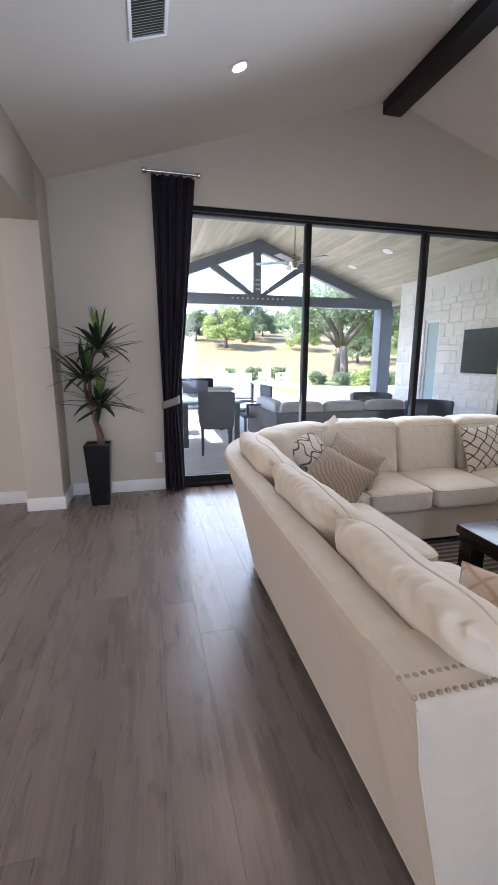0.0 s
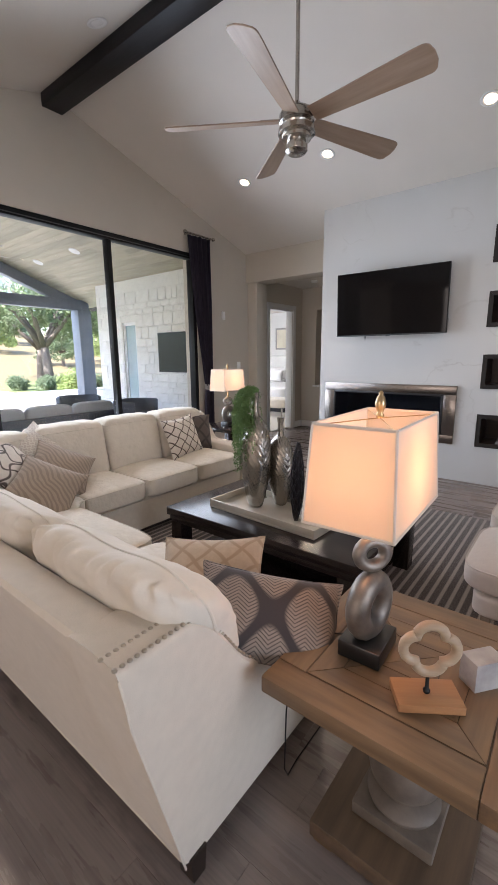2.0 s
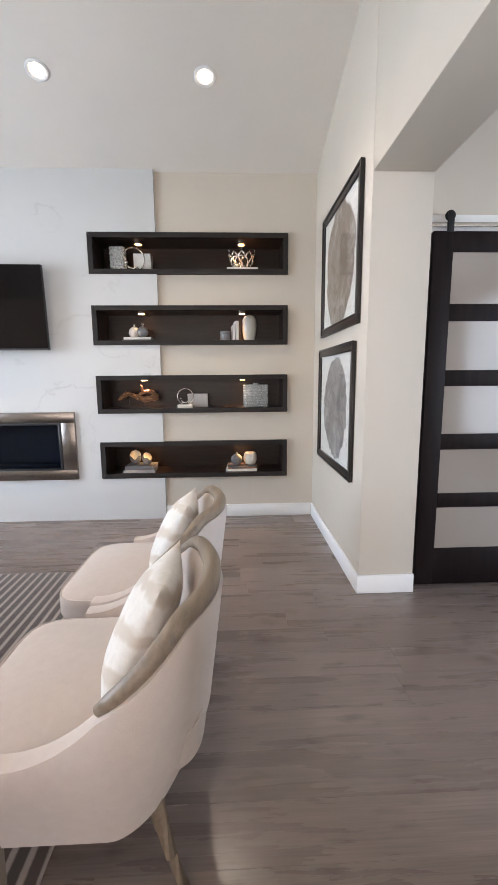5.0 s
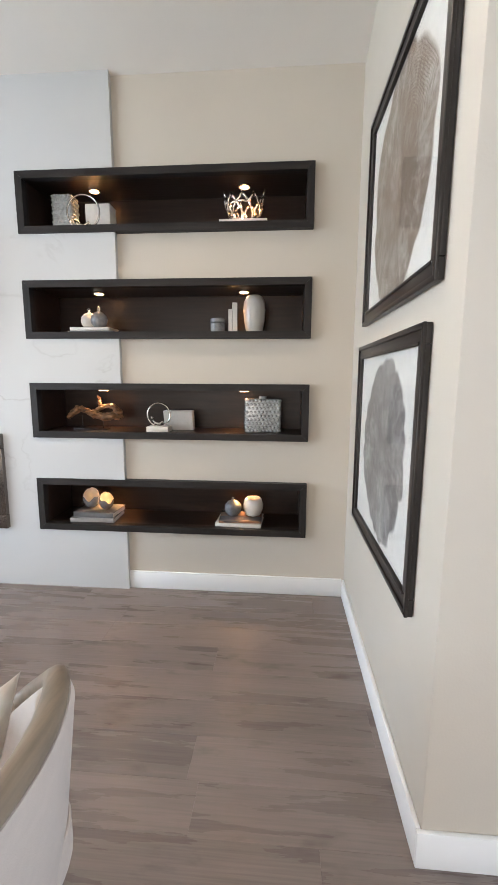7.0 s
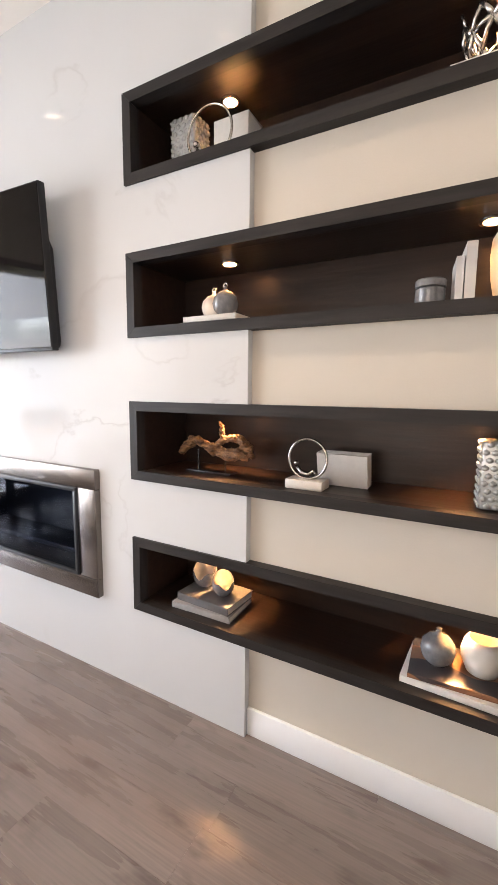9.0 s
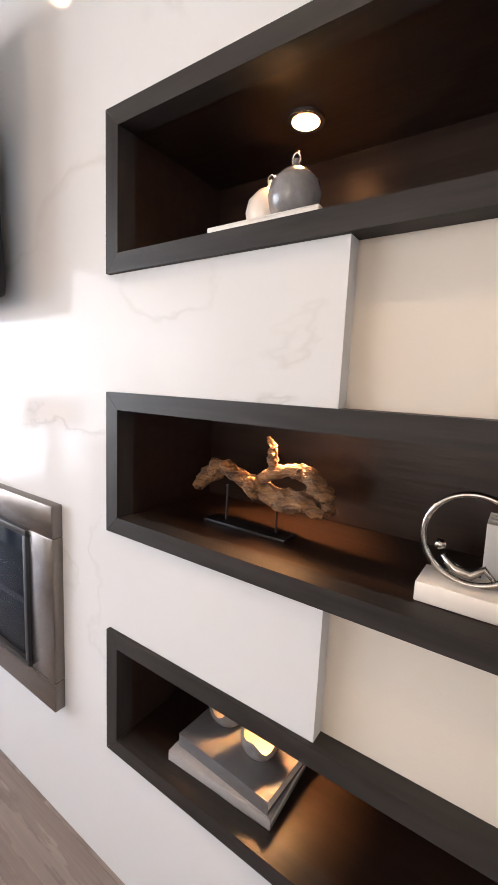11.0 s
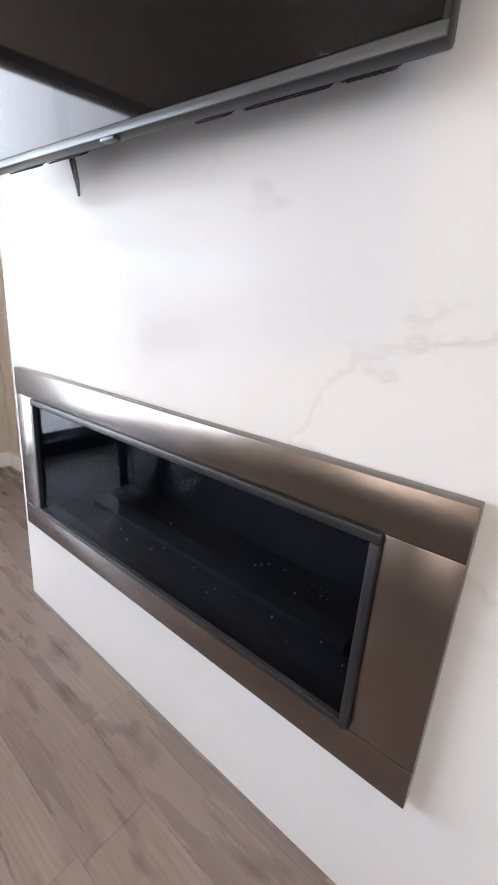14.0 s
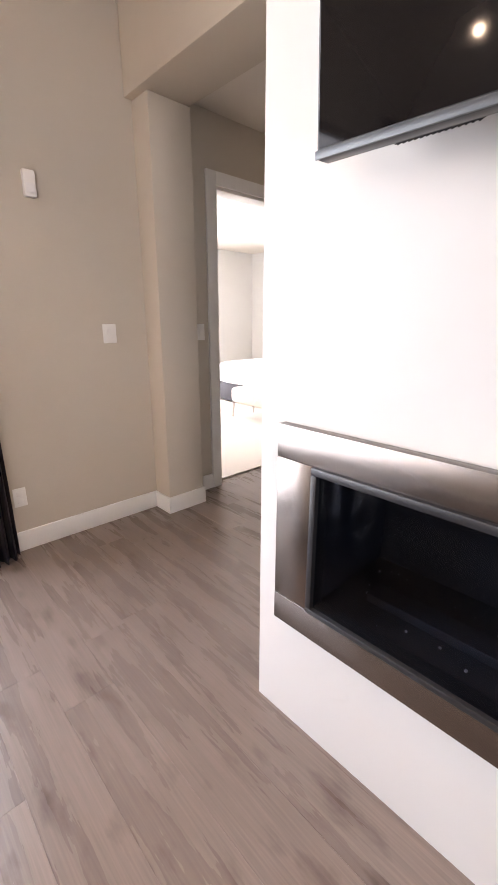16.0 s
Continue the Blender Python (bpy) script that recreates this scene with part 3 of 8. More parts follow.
def curtain(xa, xb, tie, sgn):
    """Gathered cloth from a rod, drawn in at a tie band. sgn: side to which it is tied."""
    c = thing("curtain", "dark charcoal velvet curtain gathered with a pale tie band", "curtain", pose((xa + xb) / 2, YW - 0.10, 0), "curtains at the sliding window")
    W = xb - xa
    rows, cols = 44, 90
    bm = bmesh.new()
    grid = []
    for i in range(rows + 1):
        z = 0.012 + (3.07 - 0.012) * i / rows
        if z > tie:
            k = (z - tie) / (3.07 - tie)
            e = k ** 0.8
        else:
            k = (tie - z) / tie
            e = 0.26 * k ** 0.6
        half = (0.075 + (W / 2 - 0.075) * e)
        cx = sgn * (W / 2 - 0.10) * (1 - e) * 0.9
        row = []
        for j in range(cols + 1):
            u = j / cols * 2 - 1
            amp = 0.022 + 0.020 * (1 - e)
            fold = amp * math.sin(u * 15.5 + 0.5 * math.sin(z * 1.7)) + 0.008 * math.sin(u * 37 + z)
            row.append(bm.verts.new((cx + u * half, fold + 0.03 * u * u - 0.01, z)))
        grid.append(row)
    for i in range(rows):
        for j in range(cols):
            bm.faces.new((grid[i][j], grid[i][j + 1], grid[i + 1][j + 1], grid[i + 1][j]))
    bmesh.ops.solidify(bm, geom=bm.faces, thickness=0.004)
    part("cloth", bm, VELVET, c, smooth=True)
    bm = bmesh.new()
    cx = sgn * (W / 2 - 0.10) * 0.9
    n = 40
    ring = [[(cx + 0.092 * math.cos(2 * math.pi * i / n), 0.064 * math.sin(2 * math.pi * i / n), tie + dz + 0.03 * math.cos(2 * math.pi * i / n) * -sgn) for i in range(n)] for dz in (-0.04, -0.02, 0.0, 0.02, 0.04)]
    vs = [[bm.verts.new(p) for p in r] for r in ring]
    for r, q in zip(vs, vs[1:]):
        for i in range(n):
            bm.faces.new((r[i], r[(i + 1) % n], q[(i + 1) % n], q[i]))
    bmesh.ops.solidify(bm, geom=bm.faces, thickness=0.005)
    part("tie_band", bm, BAND, c, "pale grey tie band", smooth=True)
    bm = bmesh.new()
    tube(bm, [(-W / 2 - 0.05, 0, 3.095), (W / 2 + 0.03, 0, 3.095)], 0.013, 12)
    rod = part("rod", bm, NICKEL, c, "short nickel rod", smooth="auto")
    for x in (-W / 2 - 0.06, W / 2 + 0.035):
        bm = bmesh.new()
        lathe(bm, [(0.014, -0.02), (0.024, -0.012), (0.024, 0.012), (0.014, 0.02)], 16)
        part("finial", bm, NICKEL, rod, smooth="auto", m=pose(x, 0, 3.095, 0, 90, 0))
    for i in range(8):
        bm = bmesh.new()
        tube(bm, [(0, 0.019 * math.cos(a), 0.019 * math.sin(a)) for a in [2 * math.pi * q / 16 for q in range(16)]], 0.003, 6, True)
        part("ring", bm, NICKEL, rod, m=pose(-W / 2 + 0.03 + i * (W - 0.06) / 7, 0, 3.088))
    for x in (-W / 2 + 0.02, W / 2 - 0.02):
        boxes("bracket", [(x - 0.01, x + 0.01, 0, 0.10, 3.085, 3.105)], NICKEL, rod)
    return c


curtain(1.15, 1.56, 0.96, -1)
curtain(5.38, 5.84, 0.96, 1)

# ridge beam
b = boxes("ceiling_beam", [(3.525, 3.737, -1.14, YW - 0.002, 3.88, RZ + 0.05)], BEAM, bevel=0.006)
tagged(b, "near black stained timber ridge beam on the ceiling", "beam", kind="structure")

# sliding window: frame, mullions, glass
win = thing("window_1", "black framed three panel sliding glass door", "window")
win["kind"] = "structure"
y0, y1 = YW + 0.012, YW + 0.13
boxes("window_frame", [(WX0, WX1, y0, y1, WZ - 0.075, WZ), (WX0, WX0 + 0.06, y0, y1, 0.05, WZ - 0.075), (WX1 - 0.06, WX1, y0, y1, 0.05, WZ - 0.075), (WX0, WX1, y0, y1, -0.01, 0.05)], BLACK, win, bevel=0.004)
boxes("track", [(WX0 + 0.06, WX1 - 0.06, y0 - 0.006, y0 + 0.004, WZ - 0.055, WZ - 0.045)], mat("dark grey track", (0.05, 0.05, 0.05), 0.4), win)
for x in (2.772, 4.205):
    boxes("mullion", [(x - 0.030, x + 0.030, y0 + 0.015, y1 - 0.015, 0.05, WZ - 0.075)], BLACK, win, bevel=0.004)
for a, b in ((WX0 + 0.06, 2.732), (2.812, 4.165), (4.245, WX1 - 0.06)):
    boxes("bottom_rail", [(a, b, y0 + 0.02, y1 - 0.02, 0.05, 0.12)], BLACK, win)
    p = boxes("pane", [(a, b, y0 + 0.045, y0 + 0.055, 0.12, WZ - 0.075)], GLASS, win)
    p.visible_shadow = False

# ceiling fan
fan = thing("ceiling_fan", "five bladed brushed nickel ceiling fan with pale wood blades", "ceiling fan", pose(3.62, 2.055, 0))
FB = wood("washed oak fan blade", (0.36, 0.265, 0.195), (0.27, 0.19, 0.135), 0.4, "x", 1.0)
bm = bmesh.new()
lathe(bm, [(0.07, 3.879), (0.07, 3.85), (0.045, 3.81), (0.02, 3.80)], 28)
part("canopy", bm, NICKEL, fan, smooth="auto")
bm = bmesh.new()
lathe(bm, [(0.013, 2.93), (0.013, 3.81)], 16)
part("downrod", bm, NICKEL, fan, smooth="auto")
bm = bmesh.new()
lathe(bm, [(0.02, 2.975), (0.035, 2.955), (0.075, 2.935), (0.10, 2.92), (0.11, 2.90), (0.11, 2.86), (0.09, 2.85), (0.085, 2.835), (0.115, 2.825), (0.118, 2.795), (0.09, 2.785)], 36)
part("motor", bm, NICKEL, fan, smooth="auto")
bm = bmesh.new()
lathe(bm, [(0.092, 2.79), (0.092, 2.765), (0.06, 2.76), (0.062, 2.735), (0.07, 2.73), (0.07, 2.70), (0.055, 2.685), (0.012, 2.68)], 32)
part("switch_housing", bm, NICKEL, fan, smooth="auto")
for i in range(5):
    a = radians(-22 + 72 * i)
    bm = bmesh.new()
    rr, n = 0.85, 48
    pts = []
    for k in range(n + 1):
        u = k / n
        x = 0.115 + (rr - 0.115) * u
        w = 0.056 + 0.028 * min(1.0, u * 1.15)
        if u > 0.93:
            w *= math.sqrt(max(0.0, 1 - ((u - 0.93) / 0.07) ** 2)) * 0.7 + 0.3
        pts.append((x, w))
    loop = [(x, w) for x, w in pts] + [(x, -w) for x, w in reversed(pts)]
    prism(bm, loop, -0.004, 0.004, "z")
    bmesh.ops.bevel(bm, geom=[e for e in bm.edges if abs(e.verts[0].co.z - e.verts[1].co.z) < 1e-4], offset=0.002, segments=1, affect="EDGES")
    m = Matrix.Rotation(a, 4, "Z") @ Matrix.Translation((0, 0, 2.872)) @ Matrix.Rotation(radians(-18), 4, "X")
    part("blade", bm, FB, fan, "pale washed wood blade", m=m)
    bm = bmesh.new()
    box(bm, 0.075, 0.19, -0.022, 0.022, 0.005, 0.013, 0.003)
    box(bm, 0.17, 0.23, -0.042, 0.042, 0.0045, 0.010, 0.003)
    part("blade_iron", bm, NICKEL, fan, m=m)
# ---- soft furniture helpers ----
def roundbox(bm, sx, sy, sz, k=6.0, n=8, f=None, crown=0.0):
    """A soft block of half sizes sx, sy, sz with rounded edges and a swollen top; f maps its points."""
    made = {}

    def vert(p):
        key = tuple(round(c, 5) for c in p)
        if key not in made:
            q = (sum(abs(c) ** k for c in p)) ** (1 / k)
            a, b, c = (t / q for t in p)
            z = c * sz + crown * max(0, c) * (1 - a * a) * (1 - b * b)
            co = (a * sx, b * sy, z)
            made[key] = bm.verts.new(f(*co) if f else co)
        return made[key]
    r = [2 * i / n - 1 for i in range(n + 1)]
    r = [math.copysign(abs(t) ** 0.75, t) for t in r]
    for ax in range(3):
        for s in (-1, 1):
            for i in range(n):
                for j in range(n):
                    q = []
                    for u, v in ((r[i], r[j]), (r[i + 1], r[j]), (r[i + 1], r[j + 1]), (r[i], r[j + 1])):
                        p = [u, v]
                        p.insert(ax, s)
                        q.append(vert(p))
                    bm.faces.new(q if s > 0 else q[::-1])


def pillow_mesh(bm, w, h, t, n=18, seed=0):
    """A scatter pillow standing in the xz plane, thickness along y, with pulled corners."""
    rnd = random.Random(seed)
    ph = [rnd.uniform(0, 6) for _ in range(4)]
    front, back = [], []
    for i in range(n + 1):
        fr, bk = [], []
        for j in range(n + 1):
            u, v = 2 * i / n - 1, 2 * j / n - 1
            uu, vv = math.sin(u * math.pi / 2), math.sin(v * math.pi / 2)
            x = w / 2 * uu * (1 - 0.10 * (1 - vv * vv) * abs(uu) ** 3)
            z = h / 2 * vv * (1 - 0.10 * (1 - uu * uu) * abs(vv) ** 3)
            d = t / 2 * ((1 - abs(uu) ** 2.4) * (1 - abs(vv) ** 2.4)) ** 0.6
            d *= 1 + 0.08 * math.sin(5 * u + ph[0]) * math.sin(4 * v + ph[1])
            edge = abs(u) == 1 or abs(v) == 1
            a = bm.verts.new((x, -d, z))
            fr.append(a)
            bk.append(a if edge else bm.verts.new((x, d * (1 + 0.06 * math.sin(4 * u + ph[2])), z)))
        front.append(fr)
        back.append(bk)
    for i in range(n):
        for j in range(n):
            bm.faces.new((front[i][j], front[i + 1][j], front[i + 1][j + 1], front[i][j + 1]))
            q = [back[i][j], back[i][j + 1], back[i + 1][j + 1], back[i + 1][j]]
            bm.faces.new(q)
    return bm


def nodes_of(m):
    return m.node_tree.nodes, m.node_tree.links


def mth(m, op, a, b=None):
    n, l = nodes_of(m)
    x = n.new("ShaderNodeMath")
    x.operation = op
    for i, v in enumerate((a, b)):
        if v is None:
            continue
        if isinstance(v, (int, float)):
            x.inputs[i].default_value = v
        else:
            l.new(v, x.inputs[i])
    return x.outputs[0]


def patterned(name, c1, c2, draw, rough=0.85, bump=0.2, bscale=250, sheen=0.15, soft=0.08):
    """Cloth with a woven or printed pattern; draw(m, x, y, z) gives a factor, above 0 for the second colour."""
    m = mat(name, c1, rough, var=0.12, scale=40, bump=bump, bscale=bscale, sheen=sheen)
    n, l = nodes_of(m)
    b = n["Principled BSDF"]
    src = b.inputs["Base Color"].links[0].from_socket
    tc = n.new("ShaderNodeTexCoord")
    sp = n.new("ShaderNodeSeparateXYZ")
    l.new(tc.outputs["Object"], sp.inputs[0])
    fac = draw(m, *sp.outputs[:3])
    mr = n.new("ShaderNodeMapRange")
    mr.inputs["From Min"].default_value, mr.inputs["From Max"].default_value = -soft, soft
    l.new(fac, mr.inputs[0])
    mx = n.new("ShaderNodeMix")
    mx.data_type = "RGBA"
    mx.inputs["B"].default_value = (*c2, 1)
    l.new(src, mx.inputs["A"])
    l.new(mr.outputs[0], mx.inputs["Factor"])
    l.new(mx.outputs["Result"], b.inputs["Base Color"])
    return m


def sine(m, v, freq, phase=0.0):
    return mth(m, "SINE", mth(m, "ADD", mth(m, "MULTIPLY", v, freq), phase))


def lattice(freq, width):
    def draw(m, x, y, z):
        wob = mth(m, "MULTIPLY", sine(m, z, freq * 2), 0.006)
        p = mth(m, "ABSOLUTE", sine(m, mth(m, "ADD", mth(m, "ADD", x, wob), z), freq))
        q = mth(m, "ABSOLUTE", sine(m, mth(m, "SUBTRACT", mth(m, "ADD", x, wob), z), freq))
        return mth(m, "SUBTRACT", width, mth(m, "MINIMUM", p, q))
    return draw


def zebra(freq):
    def draw(m, x, y, z):
        n, l = nodes_of(m)
        tc = n.new("ShaderNodeTexCoord")
        nz = n.new("ShaderNodeTexNoise")
        nz.inputs["Scale"].default_value, nz.inputs["Detail"].default_value = 5, 2
        l.new(tc.outputs["Object"], nz.inputs["Vector"])
        v = mth(m, "ADD", mth(m, "ADD", mth(m, "MULTIPLY", x, 0.8), z), mth(m, "MULTIPLY", nz.outputs["Fac"], 0.16))
        return mth(m, "SUBTRACT", sine(m, v, freq), 0.1)
    return draw


def ovals(m, x, y, z):
    """Large rounded links over a fine weave of chevrons."""
    fx, fz = 13.0, 10.5
    p, q = sine(m, x, fx, 1.57), sine(m, z, fz, 0.0)
    r = mth(m, "ADD", mth(m, "MULTIPLY", p, p), mth(m, "MULTIPLY", q, q))
    band = mth(m, "SUBTRACT", 0.24, mth(m, "ABSOLUTE", mth(m, "SUBTRACT", r, 0.95)))
    chev = mth(m, "ADD", z, mth(m, "MULTIPLY", mth(m, "ABSOLUTE", mth(m, "SUBTRACT", mth(m, "FRACT", mth(m, "MULTIPLY", x, 14)), 0.5)), 0.05))
    weave = mth(m, "SUBTRACT", mth(m, "MULTIPLY", sine(m, chev, 560), 0.40), 0.30)
    return mth(m, "MAXIMUM", band, weave)


def vines(m, x, y, z):
    a = mth(m, "ADD", x, mth(m, "MULTIPLY", sine(m, z, 42), 0.024))
    b = mth(m, "ADD", z, mth(m, "MULTIPLY", sine(m, x, 38, 1.0), 0.024))
    return mth(m, "SUBTRACT", 0.20, mth(m, "MINIMUM", mth(m, "ABSOLUTE", sine(m, a, 30)), mth(m, "ABSOLUTE", sine(m, b, 24))))


CREAM = mat("cream sofa linen", (0.62, 0.55, 0.455), 0.85, var=0.07, scale=25, bump=0.25, bscale=320, sheen=0.25)
CREAM2 = mat("cream cushion cotton", (0.66, 0.595, 0.50), 0.85, var=0.06, scale=18, bump=0.55, bscale=11, sheen=0.2, bdist=0.03)
DARKLEG = mat("dark walnut leg", (0.025, 0.016, 0.011), 0.35, var=0.3, scale=20)
NAIL = mat("antique nickel nailhead", (0.50, 0.44, 0.36), 0.3, 1.0, var=0.2, scale=100)


# ---- sectional sofa: a section is swept along run, bend and run ----
FX, FY, YA, XB = 2.42, 3.05, 1.16, 4.36
BEND = 0.13
L1 = FY - BEND - YA
LA = 0.90
L2 = XB - FX - BEND
LT = L1 + LA + L2


def sofa_at(s, d):
    """Plan place s metres along the front line and d metres back from it."""
    if s <= L1:
        return FX - d, YA + s
    if s >= L1 + LA:
        return FX + BEND + (s - L1 - LA), FY + d
    a = math.pi - (s - L1) / LA * math.pi / 2
    r = BEND + d
    return FX + BEND + r * math.cos(a), FY - BEND + r * math.sin(a)


def sweep(bm, section, ss):
    rings = []
    for s in ss:
        rings.append([bm.verts.new((*sofa_at(s, d), z)) for d, z in section])
    n = len(section)
    for a, b in zip(rings, rings[1:]):
        for i in range(n):
            bm.faces.new((a[i], a[(i + 1) % n], b[(i + 1) % n], b[i]))
    bm.faces.new(rings[0][::-1])
    bm.faces.new(rings[-1])


def steps(a, b, n):
    return [a + (b - a) * i / n for i in range(n + 1)]


sofa = thing("sectional_sofa", "cream upholstered sectional sofa with a curved corner and loose cushions", "sofa")
ss = [0.0] + steps(0.02, L1, 10) + steps(L1, L1 + LA, 22)[1:] + steps(L1 + LA, LT, 10)[1:]
bm = bmesh.new()
sweep(bm, [(0.03, 0.075), (0.03, 0.30), (0.06, 0.32), (0.70, 0.32), (0.755, 0.075)], ss)
part("base", bm, CREAM, sofa, smooth="auto")
bm = bmesh.new()
sweep(bm, [(0.70, 0.075), (0.750, 0.068), (0.795, 0.27), (0.858, 0.54), (0.918, 0.74), (0.936, 0.795), (0.936, 0.815), (0.925, 0.828), (0.89, 0.832), (0.82, 0.820), (0.79, 0.78), (0.73, 0.50), (0.69, 0.30)], ss)
part("back", bm, CREAM, sofa, smooth="auto")


def sofa_arm(s0, s1):
    """End panel: high at the back, scooped low towards the front, its outer face leaning out a little."""
    sgn = 1 if s1 > s0 else -1
    top = []
    for i in range(41):
        d = 0.939 - 0.939 * i / 40
        if d > 0.76:
            z = 0.828
        elif d > 0.44:
            u = (0.76 - d) / 0.32
            z = 0.828 - 0.283 * (1 - math.cos(math.pi * u)) / 2
        else:
            z = 0.545 - 0.02 * (0.44 - d) / 0.44
        top.append((d, z))

    def low(d):
        """Where the panel's foot lies under a point of its top; the back edge slants out."""
        if d <= 0.744:
            return d, 0.068
        q = (d - 0.744) / 0.195
        return 0.752 + 0.160 * q, 0.068 + 0.60 * q

    def put(s, d, z, u):
        return (*sofa_at(s - sgn * 0.055 * (1 - u) * (z - 0.068) / 0.76, d), z)
    bm = bmesh.new()
    across = [0.0, 0.04, 0.10, 0.5, 0.90, 0.96, 1.0]
    drop = [0.016, 0.005, 0.0, -0.004, 0.0, 0.005, 0.016]
    nz = 8
    outer, inner, crest = [], [], []
    for d, z in top:
        l = low(d)
        crest.append([bm.verts.new(put(s0 + (s1 - s0) * u, d, z - k, u)) for u, k in zip(across, drop)])
        for col, side in ((outer, 0), (inner, 1)):
            s = s1 if side else s0
            col.append([bm.verts.new(put(s, l[0] + (d - l[0]) * q, l[1] + (z - 0.016 - l[1]) * q, side)) for q in steps(0, 1, nz)[:-1]] + [crest[-1][-1 if side else 0]])
    for a, b in zip(crest, crest[1:]):
        for i in range(len(across) - 1):
            bm.faces.new((a[i], b[i], b[i + 1], a[i + 1]))
    for col in (outer, inner):
        for a, b in zip(col, col[1:]):
            for i in range(nz):
                bm.faces.new((a[i], a[i + 1], b[i + 1], b[i]))
    bm.faces.new(outer[-1][:-1] + crest[-1] + inner[-1][:-1][::-1])
    for i in range(nz):
        bm.faces.new((outer[0][i], outer[0][i + 1], inner[0][i + 1], inner[0][i])) if i < nz - 1 else bm.faces.new([outer[0][i]] + crest[0] + [inner[0][i]])
    for (p, q), (r, t) in zip(zip(outer, outer[1:]), zip(inner, inner[1:])):
        bm.faces.new((p[0], q[0], t[0], r[0]))
    arm = part("arm", bm, CREAM, sofa, smooth="auto")
    # welt down the back corner of the panel
    bm = bmesh.new()
    tube(bm, [put(s0 - sgn * 0.001, d, z, 0) for d, z in [(0.754, 0.07), (0.793, 0.22), (0.833, 0.37), (0.873, 0.52), (0.913, 0.67), (0.927, 0.75), (0.939, 0.81)]], 0.0035, 6)
    part("welt", bm, CREAM, arm, smooth=True)
    b2 = bmesh.new()
    lathe(b2, [(0.0062, -0.001), (0.0060, 0.0015), (0.0044, 0.0036), (0.0013, 0.0046)], 8)
    nail = part("nailhead", b2, NAIL, arm, "antique nickel nailhead", smooth=True)
    proto = nail.data
    used = False
    for u in (0.06, 0.30):
        dist, last = 1.0, None
        for d, z in [(a[0] + (b[0] - a[0]) * q, a[1] + (b[1] - a[1]) * q) for a, b in zip(top, top[1:]) for q in (0, 0.25, 0.5, 0.75)]:
            if last is not None:
                dist += math.hypot(d - last[0], z - last[1])
            last = (d, z)
            if dist >= 0.0165:
                dist = 0.0
                if used:
                    nail = new("nailhead", proto)
                    nail.parent = arm
                used = True
                nail.location = put(s0 + (s1 - s0) * u, d, z + 0.001, u)


sofa_arm(-0.02, 0.12)
sofa_arm(LT + 0.02, LT - 0.12)
for s, d in ((0.0, 0.712), (0.04, 0.08), (L1 - 0.05, 0.70), (L1 + LA / 2, 0.72), (L1 + LA, 0.70), (LT - 0.05, 0.08), (LT - 0.05, 0.70), (L1 * 0.9, 0.07), (L1 + LA + 0.1, 0.07)):
    bm = bmesh.new()
    prism(bm, [(-0.03, 0.085), (0.03, 0.085), (0.022, 0.0), (-0.022, 0.0)], -0.028, 0.028)
    x, y = sofa_at(s, d)
    part("leg", bm, DARKLEG, sofa, "dark walnut block leg", m=pose(x, y, 0))


def cushion(name, s0, s1, d0, d1, z0, z1, tip=0.0, k=7.0, crown=0.03, seed=0, wr=0.0, label=""):
    """A cushion that follows the sofa's line, leaned back by tip metres at its top."""
    rnd = random.Random(seed)
    ph = [rnd.uniform(0, 6.28) for _ in range(6)]
    sm, sh, dm, dh, zm, zh = (s0 + s1) / 2, (s1 - s0) / 2, (d0 + d1) / 2, (d1 - d0) / 2, (z0 + z1) / 2, (z1 - z0) / 2

    def f(a, b, c):
        u, v, w = a / sh, b / dh, c / zh
        z = zm + c
        d = dm + b + tip * (w + 1) / 2
        if wr:
            q = max(0.0, w) ** 2
            z += wr * q * (0.8 * math.sin(38 * u * sh + ph[0] + 2.5 * v) * (0.35 + 0.65 * abs(math.sin(2.1 * u + ph[1]))) - 0.7)
            d += wr * 0.8 * math.sin(11 * u * sh + 4 * w + ph[2])
            d -= (0.045 if v < 0 else -0.02) * (1 - u * u) * (1 - w * w)
            d += 0.02 * math.sin(17 * w + ph[3] + 3 * u) * wr * 20 * (1 - abs(w)) * 0.3
        return (*sofa_at(sm + a, d), z)
    bm = bmesh.new()
    roundbox(bm, sh, dh, zh, k, 22 if wr else 16, f, crown)
    c = part(name, bm, CREAM2, sofa, label, smooth=True)
    # piping round the top edge
    kk = 0.975
    bm = bmesh.new()
    pts = []
    per = [(-1, t) for t in steps(-1, 1, 8)] + [(t, 1) for t in steps(-1, 1, 16)[1:]] + [(1, t) for t in steps(1, -1, 8)[1:]] + [(t, -1) for t in steps(1, -1, 16)[1:-1]]
    for u, v in per:
        q = (abs(u) ** k + abs(v) ** k + 0.82 ** k) ** (1 / k)
        pts.append(f(u / q * sh * 1.004, v / q * dh * 1.01, 0.82 / q * zh))
    tube(bm, pts, 0.0045, 6, True)
    part("piping", bm, CREAM2, c, smooth=True)
    return c


